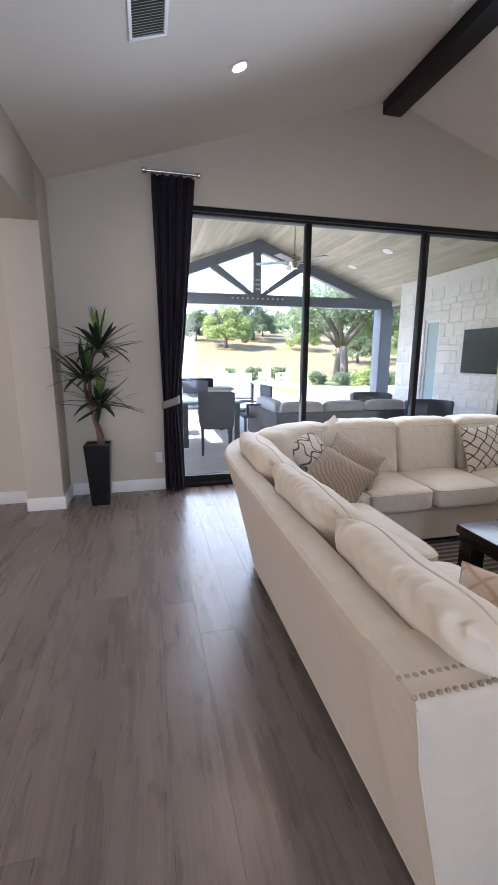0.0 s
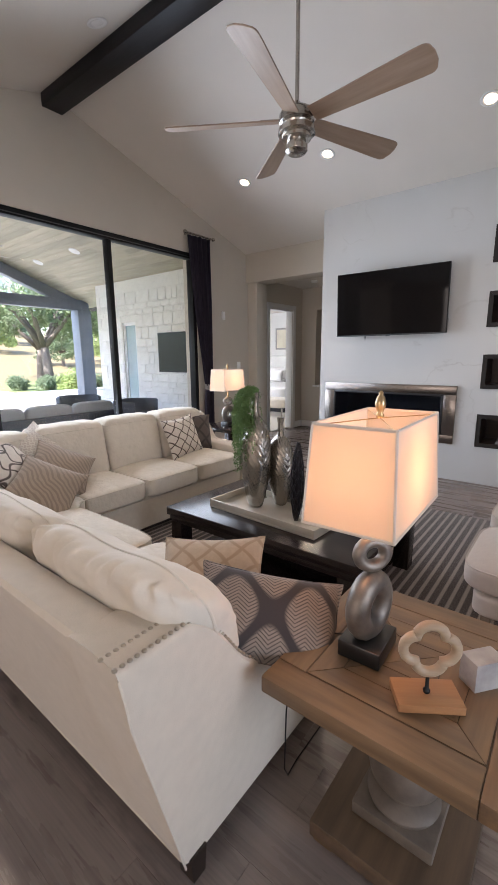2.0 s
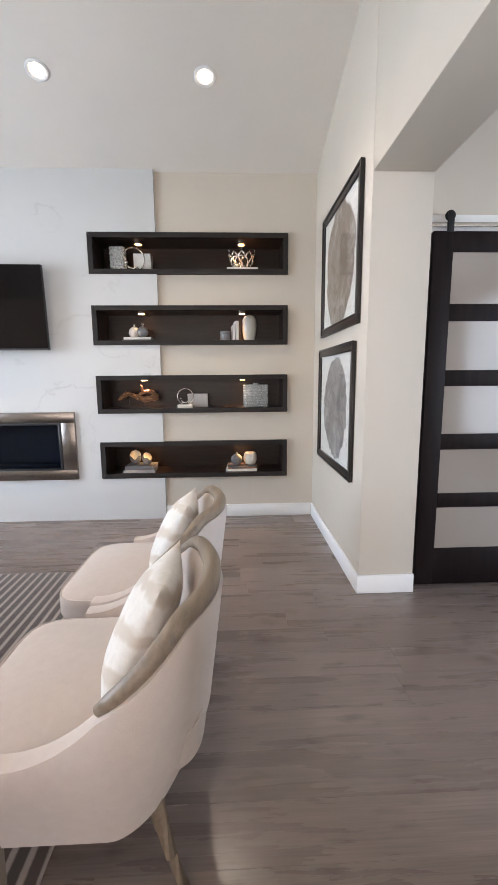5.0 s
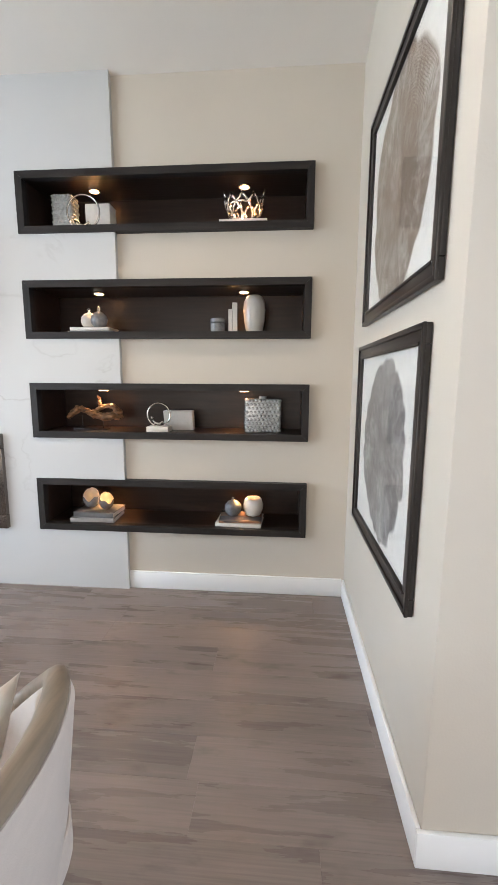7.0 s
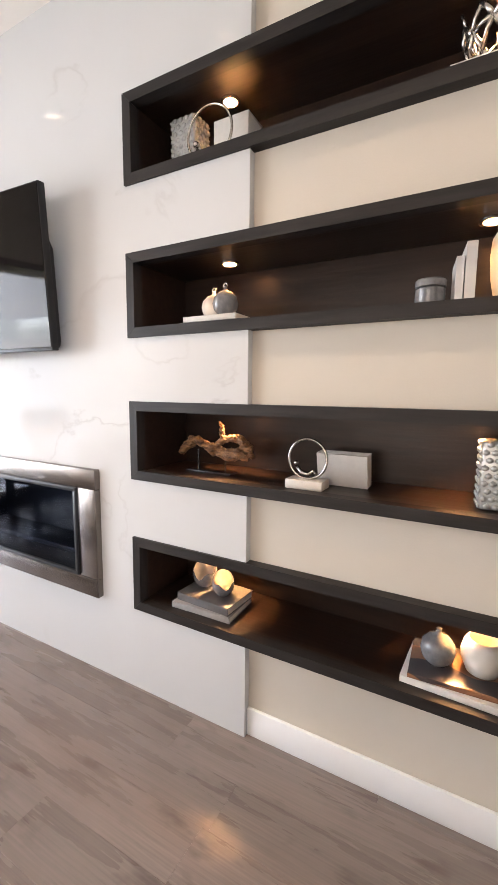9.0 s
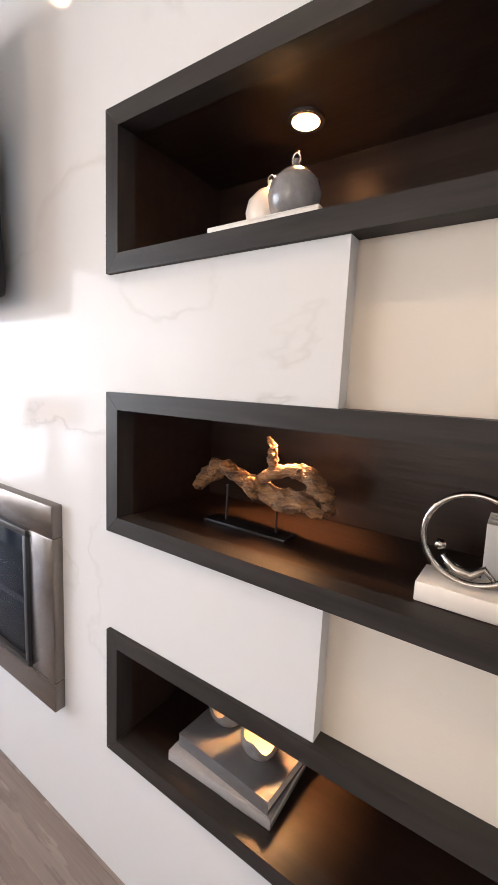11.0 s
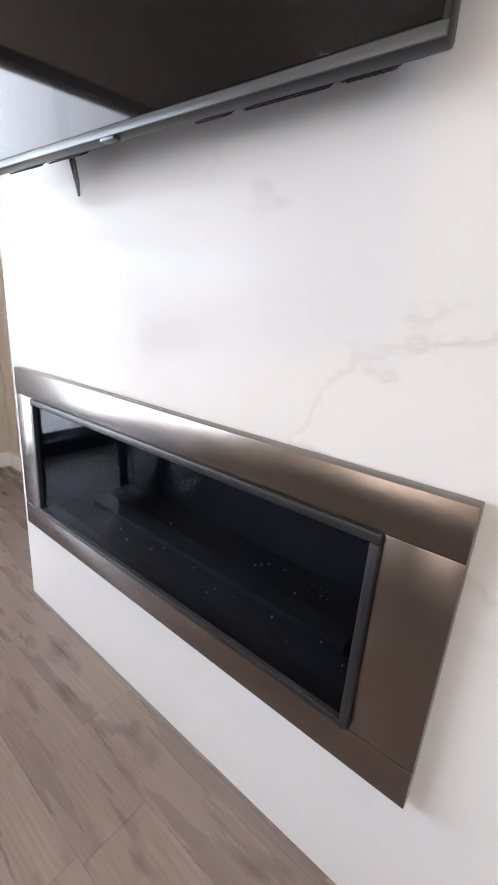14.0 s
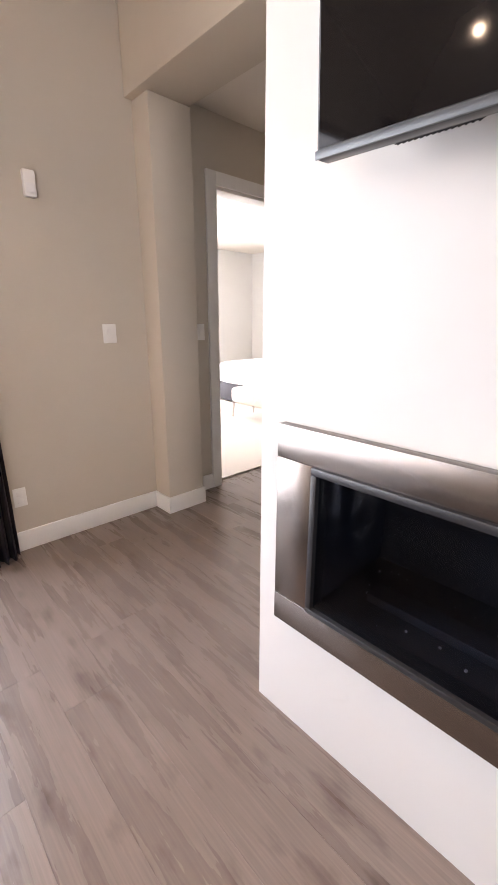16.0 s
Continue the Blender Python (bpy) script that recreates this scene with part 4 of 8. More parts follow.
g = 0.006
sl = [(0.125, 0.125 + (L1 - 0.05) / 2), (0.13 + (L1 - 0.05) / 2, L1 + 0.08)]
sl += [(L1 + 0.08, L1 + LA - 0.06)]
q0 = L1 + LA - 0.06
w = (LT - 0.13 - q0) / 3
sl += [(q0 + i * w, q0 + (i + 1) * w) for i in range(3)]
for i, (a, b) in enumerate(sl):
    cushion("seat_cushion", a + g, b - g, -0.015, 0.60, 0.315, 0.475, k=9.0, crown=0.035, seed=i)
def back_pillow(s0, s1, d0, d1, z0, z1, thick, seed, gather=1.0, tuck=0.0):
    """A soft back cushion: two swelling faces that meet in a welt, shirred along it."""
    r = random.Random(seed)
    ph = [r.uniform(0, 6.28) for _ in range(8)]
    sm, sh = (s0 + s1) / 2, (s1 - s0) / 2
    nu, nv = 72, 44

    def place(u, v, side):
        uu, vv = math.sin(u * math.pi / 2), math.sin(v * math.pi / 2)
        cu = uu * (1 - 0.045 * (1 - vv * vv)) * (1 - 0.05 * max(0, vv) ** 6)
        cv = vv * (1 - 0.05 * (1 - uu * uu)) - 0.05 * abs(uu) ** 5 * max(0, vv)
        nip = 1 - 0.15 * (uu * uu * vv * vv) ** 2
        cu, cv = cu * nip, cv * nip
        body = ((1 - abs(uu) ** 5.0) * (1 - abs(vv) ** 3.0)) ** 0.44
        eu, ev = (1 - abs(uu)) * sh, (1 - abs(vv)) * (z1 - z0) / 2
        pu = math.sin(uu * sh * 105 + ph[0] + 1.3 * math.sin(uu * sh * 31 + ph[1])) * math.exp(-ev / 0.055) * min(1, ev / 0.012)
        pv = math.sin(vv * 0.22 * 100 + ph[2] + 1.2 * math.sin(vv * 6 + ph[3])) * math.exp(-eu / 0.045) * min(1, eu / 0.012)
        slack = 0.010 * math.sin(5 * uu + 3 * vv + ph[4]) * math.sin(4 * vv - 2 * uu + ph[5]) + 0.005 * math.sin(13 * uu * vv + 7 * uu + ph[6])
        t = thick / 2 * body + gather * (0.0075 * (pu if vv > 0 else 0.3 * pu) + 0.006 * pv) + slack * body
        q = (cv + 1) / 2
        d = d0 + (d1 - d0) * q + side * t * 0.93
        z = z0 + (z1 - z0) * q + side * t * 0.36 + 0.006 * math.sin(6 * uu + ph[7]) * max(0, cv)
        return (*sofa_at(sm + cu * sh + tuck * (1 - q) ** 1.3 * max(0.0, -cu), d), z)
    v, f = [], []
    index = {}
    for side in (-1, 1):
        for i in range(nu + 1):
            for j in range(nv + 1):
                rim = i in (0, nu) or j in (0, nv)
                key = (0 if rim else side, i, j)
                if key not in index:
                    index[key] = len(v)
                    v.append(place(2 * i / nu - 1, 2 * j / nv - 1, 0 if rim else side))
    for side in (-1, 1):
        def at(i, j):
            return index[(0 if i in (0, nu) or j in (0, nv) else side, i, j)]
        for i in range(nu):
            for j in range(nv):
                q = (at(i, j), at(i + 1, j), at(i + 1, j + 1), at(i, j + 1))
                f.append(q if side < 0 else q[::-1])
    me = bpy.data.meshes.new("back_cushion")
    me.from_pydata(v, [], f)
    for p in me.polygons:
        p.use_smooth = True
    me.materials.append(CREAM3)
    c = new("back_cushion", me)
    c.parent = sofa
    ring = [place(t, -1, 0) for t in steps(-1, 1, 30)] + [place(1, t, 0) for t in steps(-1, 1, 20)[1:]] + [place(t, 1, 0) for t in steps(1, -1, 30)[1:]] + [place(-1, t, 0) for t in steps(1, -1, 20)[1:-1]]
    bm = bmesh.new()
    tube(bm, ring, 0.0048, 6, True)
    part("piping", bm, CREAM3, c, smooth=True)


CREAM3 = mat("washed cream cushion cotton", (0.66, 0.595, 0.50), 0.85, var=0.06, scale=18, bump=0.25, bscale=60, sheen=0.2, bdist=0.006)
for i, (a, b) in enumerate(((-0.115, 0.62), (0.585, 1.32), (1.285, 2.06))):
    back_pillow(a, b, 0.535, 0.735, 0.455 if i else 0.475, 0.93, 0.345, 60 + i, 1.9, 0.0 if i else 0.13)
cushion("back_cushion", 2.05, q0 - 0.004, 0.47, 0.70, 0.45, 0.895, tip=0.085, k=9.0, crown=0.015, seed=23, wr=0.004)
for i, (a, b) in enumerate(sl[3:]):
    cushion("back_cushion", a + 0.006, b - 0.006, 0.47, 0.70, 0.45, 0.90, tip=0.085, k=10.0, crown=0.015, seed=23 + i, wr=0.004)


def lean(c, along, face):
    """A pose at c with the width along one way and the front turned to another."""
    n = Vector(face).normalized()
    x = Vector(along)
    x = (x - n * x.dot(n)).normalized()
    z = x.cross(-n)
    r = Matrix((x, -n, z)).transposed().to_4x4()
    return Matrix.Translation(c) @ r


def scatter(m, w, h, t, material, label, seed):
    bm = pillow_mesh(bmesh.new(), w, h, t, seed=seed)
    o = part("throw_pillow", bm, material, smooth=True)
    o.matrix_world = m
    bm = bmesh.new()
    ring = []
    n = 10
    for side in range(4):
        for i in range(n):
            u = -1 + 2 * i / n
            p = [(u, -1), (1, u), (-u, 1), (-1, -u)][side]
            uu, vv = math.sin(p[0] * math.pi / 2), math.sin(p[1] * math.pi / 2)
            ring.append((w / 2 * uu * (1 - 0.10 * (1 - vv * vv) * abs(uu) ** 3), 0, h / 2 * vv * (1 - 0.10 * (1 - uu * uu) * abs(vv) ** 3)))
    tube(bm, ring, 0.004, 6, True)
    part("piping", bm, material, o, smooth=True)
    return tagged(o, label, "pillow", "pillows on the sofa")


TAUPE = patterned("taupe chain cloth", (0.25, 0.205, 0.17), (0.036, 0.03, 0.031), ovals)
TAN = patterned("tan leaf cloth", (0.50, 0.38, 0.27), (0.36, 0.255, 0.17), lattice(26, 0.25))
ZEBRA = patterned("tan zebra cloth", (0.36, 0.285, 0.22), (0.26, 0.20, 0.15), zebra(170))
TRELLIS = patterned("white trellis cloth", (0.72, 0.67, 0.60), (0.10, 0.075, 0.062), lattice(29, 0.20))
DARKOV = patterned("dark brown ogee cloth", (0.10, 0.078, 0.066), (0.045, 0.034, 0.03), lattice(18, 0.30))
VINE = patterned("white cloth with dark vine lines", (0.66, 0.61, 0.55), (0.10, 0.08, 0.072), vines)
DIAM = patterned("greige diamond cloth", (0.52, 0.46, 0.39), (0.62, 0.57, 0.50), lattice(90, 0.35))
scatter(lean((2.045, 1.14, 0.618), (0.57, -0.80, -0.17), (-0.45, -0.50, 0.74)), 0.47, 0.285, 0.15, TAUPE, "long taupe pillow with dark linked ovals", 1)
scatter(lean((2.16, 1.50, 0.555), (0.55, -0.83, 0.05), (-0.50, -0.30, 0.80)), 0.42, 0.40, 0.13, TAN, "tan pillow with a pale leaf pattern", 2)
scatter(lean((2.22, 3.38, 0.695), (0.75, 0.62, 0.22), (0.40, -0.62, 0.66)), 0.42, 0.40, 0.14, VINE, "white pillow with dark looping lines", 3)
scatter(lean((2.50, 3.57, 0.74), (0.80, 0.30, 0.42), (0.18, -0.72, 0.66)), 0.42, 0.40, 0.14, DIAM, "greige pillow with a small diamond weave", 4)
scatter(lean((2.30, 3.10, 0.605), (0.71, -0.62, -0.44), (-0.10, -0.62, 0.78)), 0.42, 0.40, 0.14, ZEBRA, "tan pillow with tonal animal stripes", 5)
scatter(lean((2.53, 3.33, 0.645), (0.85, -0.54, -0.40), (0.05, -0.64, 0.76)), 0.42, 0.40, 0.14, ZEBRA, "tan pillow with tonal animal stripes", 6)
scatter(pose(3.83, 3.46, 0.66, -20, -4, 2), 0.42, 0.40, 0.14, TRELLIS, "white pillow with a dark trellis", 7)
scatter(pose(4.10, 3.56, 0.665, -20, 8, -12), 0.40, 0.38, 0.14, DARKOV, "dark brown pillow with an ogee pattern", 8)

# ---- rug ----
def stripes(m, x, y, z):
    n, l = nodes_of(m)
    tc = n.new("ShaderNodeTexCoord")
    nz = n.new("ShaderNodeTexNoise")
    nz.inputs["Scale"].default_value = 90
    l.new(tc.outputs["Object"], nz.inputs["Vector"])
    v = mth(m, "ADD", y, mth(m, "MULTIPLY", nz.outputs["Fac"], 0.005))
    return mth(m, "SUBTRACT", sine(m, v, 2 * math.pi / 0.056), 0.42)


RUG = patterned("dark brown striped rug", (0.060, 0.046, 0.042), (0.31, 0.265, 0.235), stripes, 0.95, 0.8, 300, 0.2, soft=0.35)
o = boxes("rug", [(2.60, 5.04, 0.573, 3.62, 0.0, 0.012)], RUG, bevel=0.004)
tagged(o, "dark brown flatweave rug with narrow pale stripes", "rug")

# ---- coffee table ----
ESP = wood("espresso table wood", (0.020, 0.012, 0.010), (0.010, 0.006, 0.006), 0.22, "y", 1.0, bump=0.05)
ct = thing("coffee_table", "espresso stained low wooden coffee table with a lower shelf", "coffee table", pose(3.365, 1.90, 0.012))
hx, hy = 0.495, 0.70
boxes("tabletop", [(-hx, hx, -hy, hy, 0.345, 0.40)], ESP, ct, bevel=0.004)
boxes("apron", [(-hx + 0.015, hx - 0.015, -hy + 0.015, hy - 0.015, 0.30, 0.345)], ESP, ct, bevel=0.003)
for x in (-1, 1):
    for y in (-1, 1):
        boxes("leg", [(x * (hx - 0.07) - 0.05, x * (hx - 0.07) + 0.05, y * (hy - 0.07) - 0.05, y * (hy - 0.07) + 0.05, 0.0, 0.30)], ESP, ct, bevel=0.003)
boxes("shelf", [(-hx + 0.10, hx - 0.10, -hy + 0.10, hy - 0.10, 0.055, 0.085)], ESP, ct, bevel=0.003)
CT = 0.413
# tray
TRAYM = mat("champagne tray finish", (0.46, 0.415, 0.34), 0.38, 0.3, var=0.06, scale=12)
tr = thing("serving_tray", "long champagne coloured tray on the coffee table", "tray", pose(3.23, 1.93, CT, 0, 0, -3))
a, b = 0.20, 0.42
boxes("base", [(-a, a, -b, b, 0, 0.012)], TRAYM, tr, bevel=0.002)
for s in ((-a, a, -b, -b + 0.014, 0.012, 0.055), (-a, a, b - 0.014, b, 0.012, 0.055), (-a, -a + 0.014, -b + 0.014, b - 0.014, 0.012, 0.055), (a - 0.014, a, -b + 0.014, b - 0.014, 0.012, 0.055)):
    boxes("side", [s], TRAYM, tr, bevel=0.002)
PEWTER = mat("antique silver glaze", (0.42, 0.385, 0.34), 0.24, 0.9, var=0.3, scale=9, bump=0.05, bscale=30)


def leaf_vase(m, H, R, sign, label):
    """A flattened bottle vase with a raised leaf whose ribs run up both sides."""
    t = thing("leaf_vase", label, "vase", m, "vases on the tray")
    prof = [(0.30, 0.0), (0.42, 0.01), (0.62, 0.10), (0.82, 0.24), (0.97, 0.40), (1.0, 0.50), (0.95, 0.60), (0.78, 0.70), (0.50, 0.765), (0.28, 0.80), (0.22, 0.84), (0.21, 0.93), (0.27, 0.985), (0.29, 1.0), (0.20, 0.995), (0.16, 0.92)]
    bm = bmesh.new()
    n, rows = 72, 110
    rings = []
    for i in range(rows + 1):
        k = i / rows * (len(prof) - 1)
        j = min(int(k), len(prof) - 2)
        q = k - j
        r = R * (prof[j][0] * (1 - q) + prof[j + 1][0] * q)
        z = H * (prof[j][1] * (1 - q) + prof[j + 1][1] * q)
        ring = []
        for c in range(n):
            a = 2 * math.pi * c / n
            rib = 0.0
            if j < 9 and j > 0:
                side = abs(((a / math.pi) % 1.0) - 0.5) * 2
                rib = 0.006 * math.sin((z / H * 15 + side * 5) * 2 * math.pi) * (0.35 + 0.65 * side)
            ring.append(bm.verts.new(((r + rib) * math.cos(a), 0.72 * (r + rib) * math.sin(a), z)))
        rings.append(ring)
    for p, q in zip(rings, rings[1:]):
        for c in range(n):
            bm.faces.new((p[c], p[(c + 1) % n], q[(c + 1) % n], q[c]))
    bm.faces.new(rings[0][::-1])
    part("body", bm, PEWTER, t, smooth=True)
    bm = bmesh.new()
    tube(bm, [(sign * R * 0.95 * math.sin(u * 2.2) * 0.55, -0.62 * R * 0.9 * math.cos(u * 1.0) - 0.006, H * (0.05 + 0.72 * u)) for u in steps(0, 1, 16)], 0.006, 8)
    part("leaf_rib", bm, PEWTER, t, smooth=True)
    return t


leaf_vase(pose(3.23, 2.10, CT + 0.013, 0, 0, 65), 0.77, 0.132, 1, "tall antique silver vase with a moulded leaf")
leaf_vase(pose(3.35, 1.98, CT + 0.013, 0, 0, 60), 0.60, 0.115, -1, "shorter antique bronze silver vase with moulded leaves")
# trailing greenery
GREEN = mat("soft green trailing leaves", (0.17, 0.28, 0.085), 0.6, color2=(0.09, 0.18, 0.05), scale=30)
t = thing("trailing_plant", "soft green trailing foliage spilling from the tall vase", "plant", pose(3.23, 2.10, CT + 0.77))
rnd = random.Random(11)
bm = bmesh.new()
for s in range(150):
    a = rnd.gauss(2.45, 0.6)
    ln = rnd.uniform(0.18, 0.60)
    pts, out = [], rnd.uniform(0.05, 0.15)
    for i in range(9):
        u = i / 8
        pts.append((out * min(1, u * 3.0) * math.cos(a) + rnd.gauss(0, 0.006), out * min(1, u * 3.0) * math.sin(a) + rnd.gauss(0, 0.006), 0.055 * math.sin(min(1, u * 2.5) * math.pi) - ln * max(0, u - 0.12)))
    for p, q in zip(pts, pts[1:]):
        for w in range(9):
            f = rnd.random()
            c = Vector(p).lerp(Vector(q), f)
            d = Vector((rnd.gauss(0, 1), rnd.gauss(0, 1), rnd.gauss(-0.3, 1))).normalized() * rnd.uniform(0.014, 0.026)
            e = d.cross(Vector((rnd.gauss(0, 1), rnd.gauss(0, 1), rnd.gauss(0, 1)))).normalized() * 0.0036
            vs = [bm.verts.new(c - e), bm.verts.new(c + d * 0.6 + e * 0.9), bm.verts.new(c + d), bm.verts.new(c + e)]
            bm.faces.new(vs)
part("foliage", bm, GREEN, t)
bm = bmesh.new()
lathe(bm, [(0.016, -0.14), (0.018, -0.02), (0.03, 0.03), (0.01, 0.045)], 10)
part("stems", bm, GREEN, t)
# dark pierced ornament
DKM = mat("dark bronze lattice", (0.03, 0.026, 0.03), 0.35, 0.6, var=0.4, scale=40)
t = thing("lattice_ornament", "dark bronze pierced spindle ornament", "ornament", pose(3.17, 1.74, CT + 0.013, 3, -3, 0))
bm = bmesh.new()
H = 0.50
for k in range(7):
    for sg in (-1, 1):
        pts = []
        for i in range(29):
            u = i / 28
            r = 0.040 * math.sin(math.pi * (0.06 + 0.90 * u)) ** 0.9
            a = 2 * math.pi * (k / 7) + sg * u * 5.0
            pts.append((r * math.cos(a), r * math.sin(a), H * u))
        tube(bm, pts, 0.0042, 6)
part("lattice", bm, DKM, t, smooth=True)
bm = bmesh.new()
lathe(bm, [(0.002, 0.0), (0.012, 0.02), (0.029, 0.16), (0.033, 0.28), (0.018, 0.42), (0.003, 0.50)], 18)
part("core", bm, DKM, t, smooth=True)
# striped books on the tray
def book(x, y, z, w, d, h, rz, cover, page, name="book", label="closed book", group=""):
    t = thing(name, label, "book", pose(x, y, z, 0, 0, rz), group)
    boxes("cover", [(-w / 2, w / 2, -d / 2, d / 2, 0, 0.003), (-w / 2, w / 2, -d / 2, d / 2, h - 0.003, h), (-w / 2, -w / 2 + 0.003, -d / 2, d / 2, 0.003, h - 0.003)], cover, t, bevel=0.001)
    boxes("pages", [(-w / 2 + 0.003, w / 2 - 0.004, -d / 2 + 0.004, d / 2 - 0.004, 0.003, h - 0.003)], page, t)
    return t


PAGE = mat("book pages", (0.66, 0.62, 0.55), 0.8, var=0.15, scale=3, stretch=(1, 1, 200))
STRIPEC = patterned("white and black striped cover", (0.62, 0.60, 0.57), (0.03, 0.03, 0.03), lambda m, x, y, z: mth(m, "SUBTRACT", mth(m, "ABSOLUTE", sine(m, x, 33)), 0.55), 0.4, 0.0)
GREYC = mat("grey book cloth", (0.28, 0.26, 0.25), 0.6, var=0.1, scale=40)
DGREYC = mat("dark grey book cloth", (0.11, 0.105, 0.105), 0.6, var=0.1, scale=40)
WHITEC = mat("off white book cloth", (0.62, 0.59, 0.55), 0.6, var=0.08, scale=40)
for i in range(3):
    book(3.31, 1.66, CT + 0.013 + i * 0.021, 0.20, 0.27, 0.020, (4, -3, 6)[i], STRIPEC, PAGE, label="white book with dark stripes on the tray", group="books on the tray")

# ---- end table with parquet top ----
OAK = wood("weathered oak", (0.21, 0.130, 0.068), (0.115, 0.073, 0.043), 0.45, "x", 1.2, rand=0.10)
OAKY = wood("weathered oak long", (0.21, 0.130, 0.068), (0.115, 0.073, 0.043), 0.45, "y", 1.2, rand=0.10)
STONE2 = mat("grey washed turned wood", (0.16, 0.13, 0.105), 0.6, color2=(0.09, 0.072, 0.058), scale=10, bump=0.2, bscale=30)
TX0, TX1, TY0, TY1, TZ = 1.872, 2.497, 0.435, 1.04, 0.58
et = thing("end_table", "weathered oak end table with a parquet top and turned pedestal", "end table", pose((TX0 + TX1) / 2, (TY0 + TY1) / 2, 0))
a, b = (TX1 - TX0) / 2, (TY1 - TY0) / 2
fr = 0.085
top = boxes("tabletop", [(-a + 0.004, a - 0.004, -b + 0.004, b - 0.004, TZ - 0.050, TZ - 0.0035)], wood("dark oak joint", (0.085, 0.055, 0.032), (0.05, 0.033, 0.02), 0.6), et)
for nm, s, mt in (("border_board", (-a, a - fr - 0.002, -b, -b + fr, TZ - 0.048, TZ), OAK), ("border_board", (-a + fr + 0.002, a, b - fr, b, TZ - 0.048, TZ), OAK), ("border_board", (-a, -a + fr, -b + fr + 0.002, b, TZ - 0.048, TZ), OAKY), ("border_board", (a - fr, a, -b, b - fr - 0.002, TZ - 0.048, TZ), OAKY)):
    boxes(nm, [s], mt, top, bevel=0.003)
ia, ib = a - fr - 0.003, b - fr - 0.003
# inner field: a pinwheel of four triangles of boards
def tri_boards(q):
    """One quarter of the inner field: three boards laid across it, cut to the triangle."""
    n = 3
    for k in range(n):
        u0, u1 = k / n + 0.004, (k + 1) / n - 0.004
        bm = bmesh.new()
        cor = [(-ia, -ib), (ia, -ib), (ia, ib), (-ia, ib)]
        p, r = Vector(cor[q]), Vector(cor[(q + 1) % 4])
        pts = [p * u0, r * u0, r * u1, p * u1]
        ins = []
        cen = sum(pts, Vector((0, 0))) / 4
        for t_ in pts:
            ins.append(t_ + (cen - t_).normalized() * 0.0015)
        prism(bm, [tuple(t_) for t_ in ins], TZ - 0.012, TZ - 0.001, "z")
        part("parquet_board", bm, OAK if q % 2 == 0 else OAKY, top)


for q in range(4):
    tri_boards(q)
boxes("apron", [(-a + 0.06, a - 0.06, -b + 0.06, b - 0.06, TZ - 0.075, TZ - 0.050)], OAK, et, bevel=0.003)
bm = bmesh.new()
lathe(bm, [(0.10, 0.115), (0.105, 0.13), (0.095, 0.145), (0.07, 0.155), (0.075, 0.17), (0.10, 0.20), (0.108, 0.24), (0.10, 0.29), (0.078, 0.34), (0.062, 0.39), (0.058, 0.42), (0.075, 0.44), (0.085, 0.46), (0.085, 0.505)], 36)
part("pedestal", bm, STONE2, et, "grey washed turned pedestal", smooth="auto")
boxes("plinth", [(-0.115, 0.115, -0.115, 0.115, 0.075, 0.115)], STONE2, et, bevel=0.005)
# same oak as the top, darkened to paint in the shade beneath it
boxes("base", [(-a + 0.10, a - 0.10, -b + 0.10, b - 0.10, 0.02, 0.075)], wood("weathered oak with painted shade", (0.125, 0.080, 0.047), (0.07, 0.046, 0.029), 0.55, "x", 1.2), et, bevel=0.006)
for x in (-1, 1):
    for y in (-1, 1):
        boxes("foot", [(x * (a - 0.14) - 0.03, x * (a - 0.14) + 0.03, y * (b - 0.14) - 0.03, y * (b - 0.14) + 0.03, 0.0, 0.02)], OAK, et, bevel=0.003)

# ---- table lamps ----
SHADE = bpy.data.materials.new("warm linen shade")
SHADE.use_nodes = True
n_, l_ = nodes_of(SHADE)
n_.remove(n_["Principled BSDF"])
df, tl, mx_ = n_.new("ShaderNodeBsdfDiffuse"), n_.new("ShaderNodeBsdfTranslucent"), n_.new("ShaderNodeMixShader")
wv = n_.new("ShaderNodeTexNoise")
wv.inputs["Scale"].default_value = 160
rp = n_.new("ShaderNodeValToRGB")
rp.color_ramp.elements[0].color, rp.color_ramp.elements[1].color = (0.66, 0.57, 0.46, 1), (0.78, 0.69, 0.58, 1)
l_.new(wv.outputs["Fac"], rp.inputs[0])
l_.new(rp.outputs[0], df.inputs[0])
l_.new(rp.outputs[0], tl.inputs[0])
mx_.inputs[0].default_value = 0.5
l_.new(df.outputs[0], mx_.inputs[1])
l_.new(tl.outputs[0], mx_.inputs[2])
l_.new(mx_.outputs[0], n_["Material Output"].inputs[0])
SILVERLEAF = mat("aged silver leaf", (0.27, 0.235, 0.20), 0.48, 0.7, color2=(0.14, 0.12, 0.105), scale=14, bump=0.12, bscale=50)
BLKBASE = mat("black lamp base", (0.012, 0.011, 0.011), 0.3, var=0.2, scale=20)
BULB = glow("warm bulb", (1.0, 0.60, 0.30), 1.5)
BRASS = mat("antique brass", (0.50, 0.36, 0.19), 0.3, 1.0, var=0.2, scale=40)


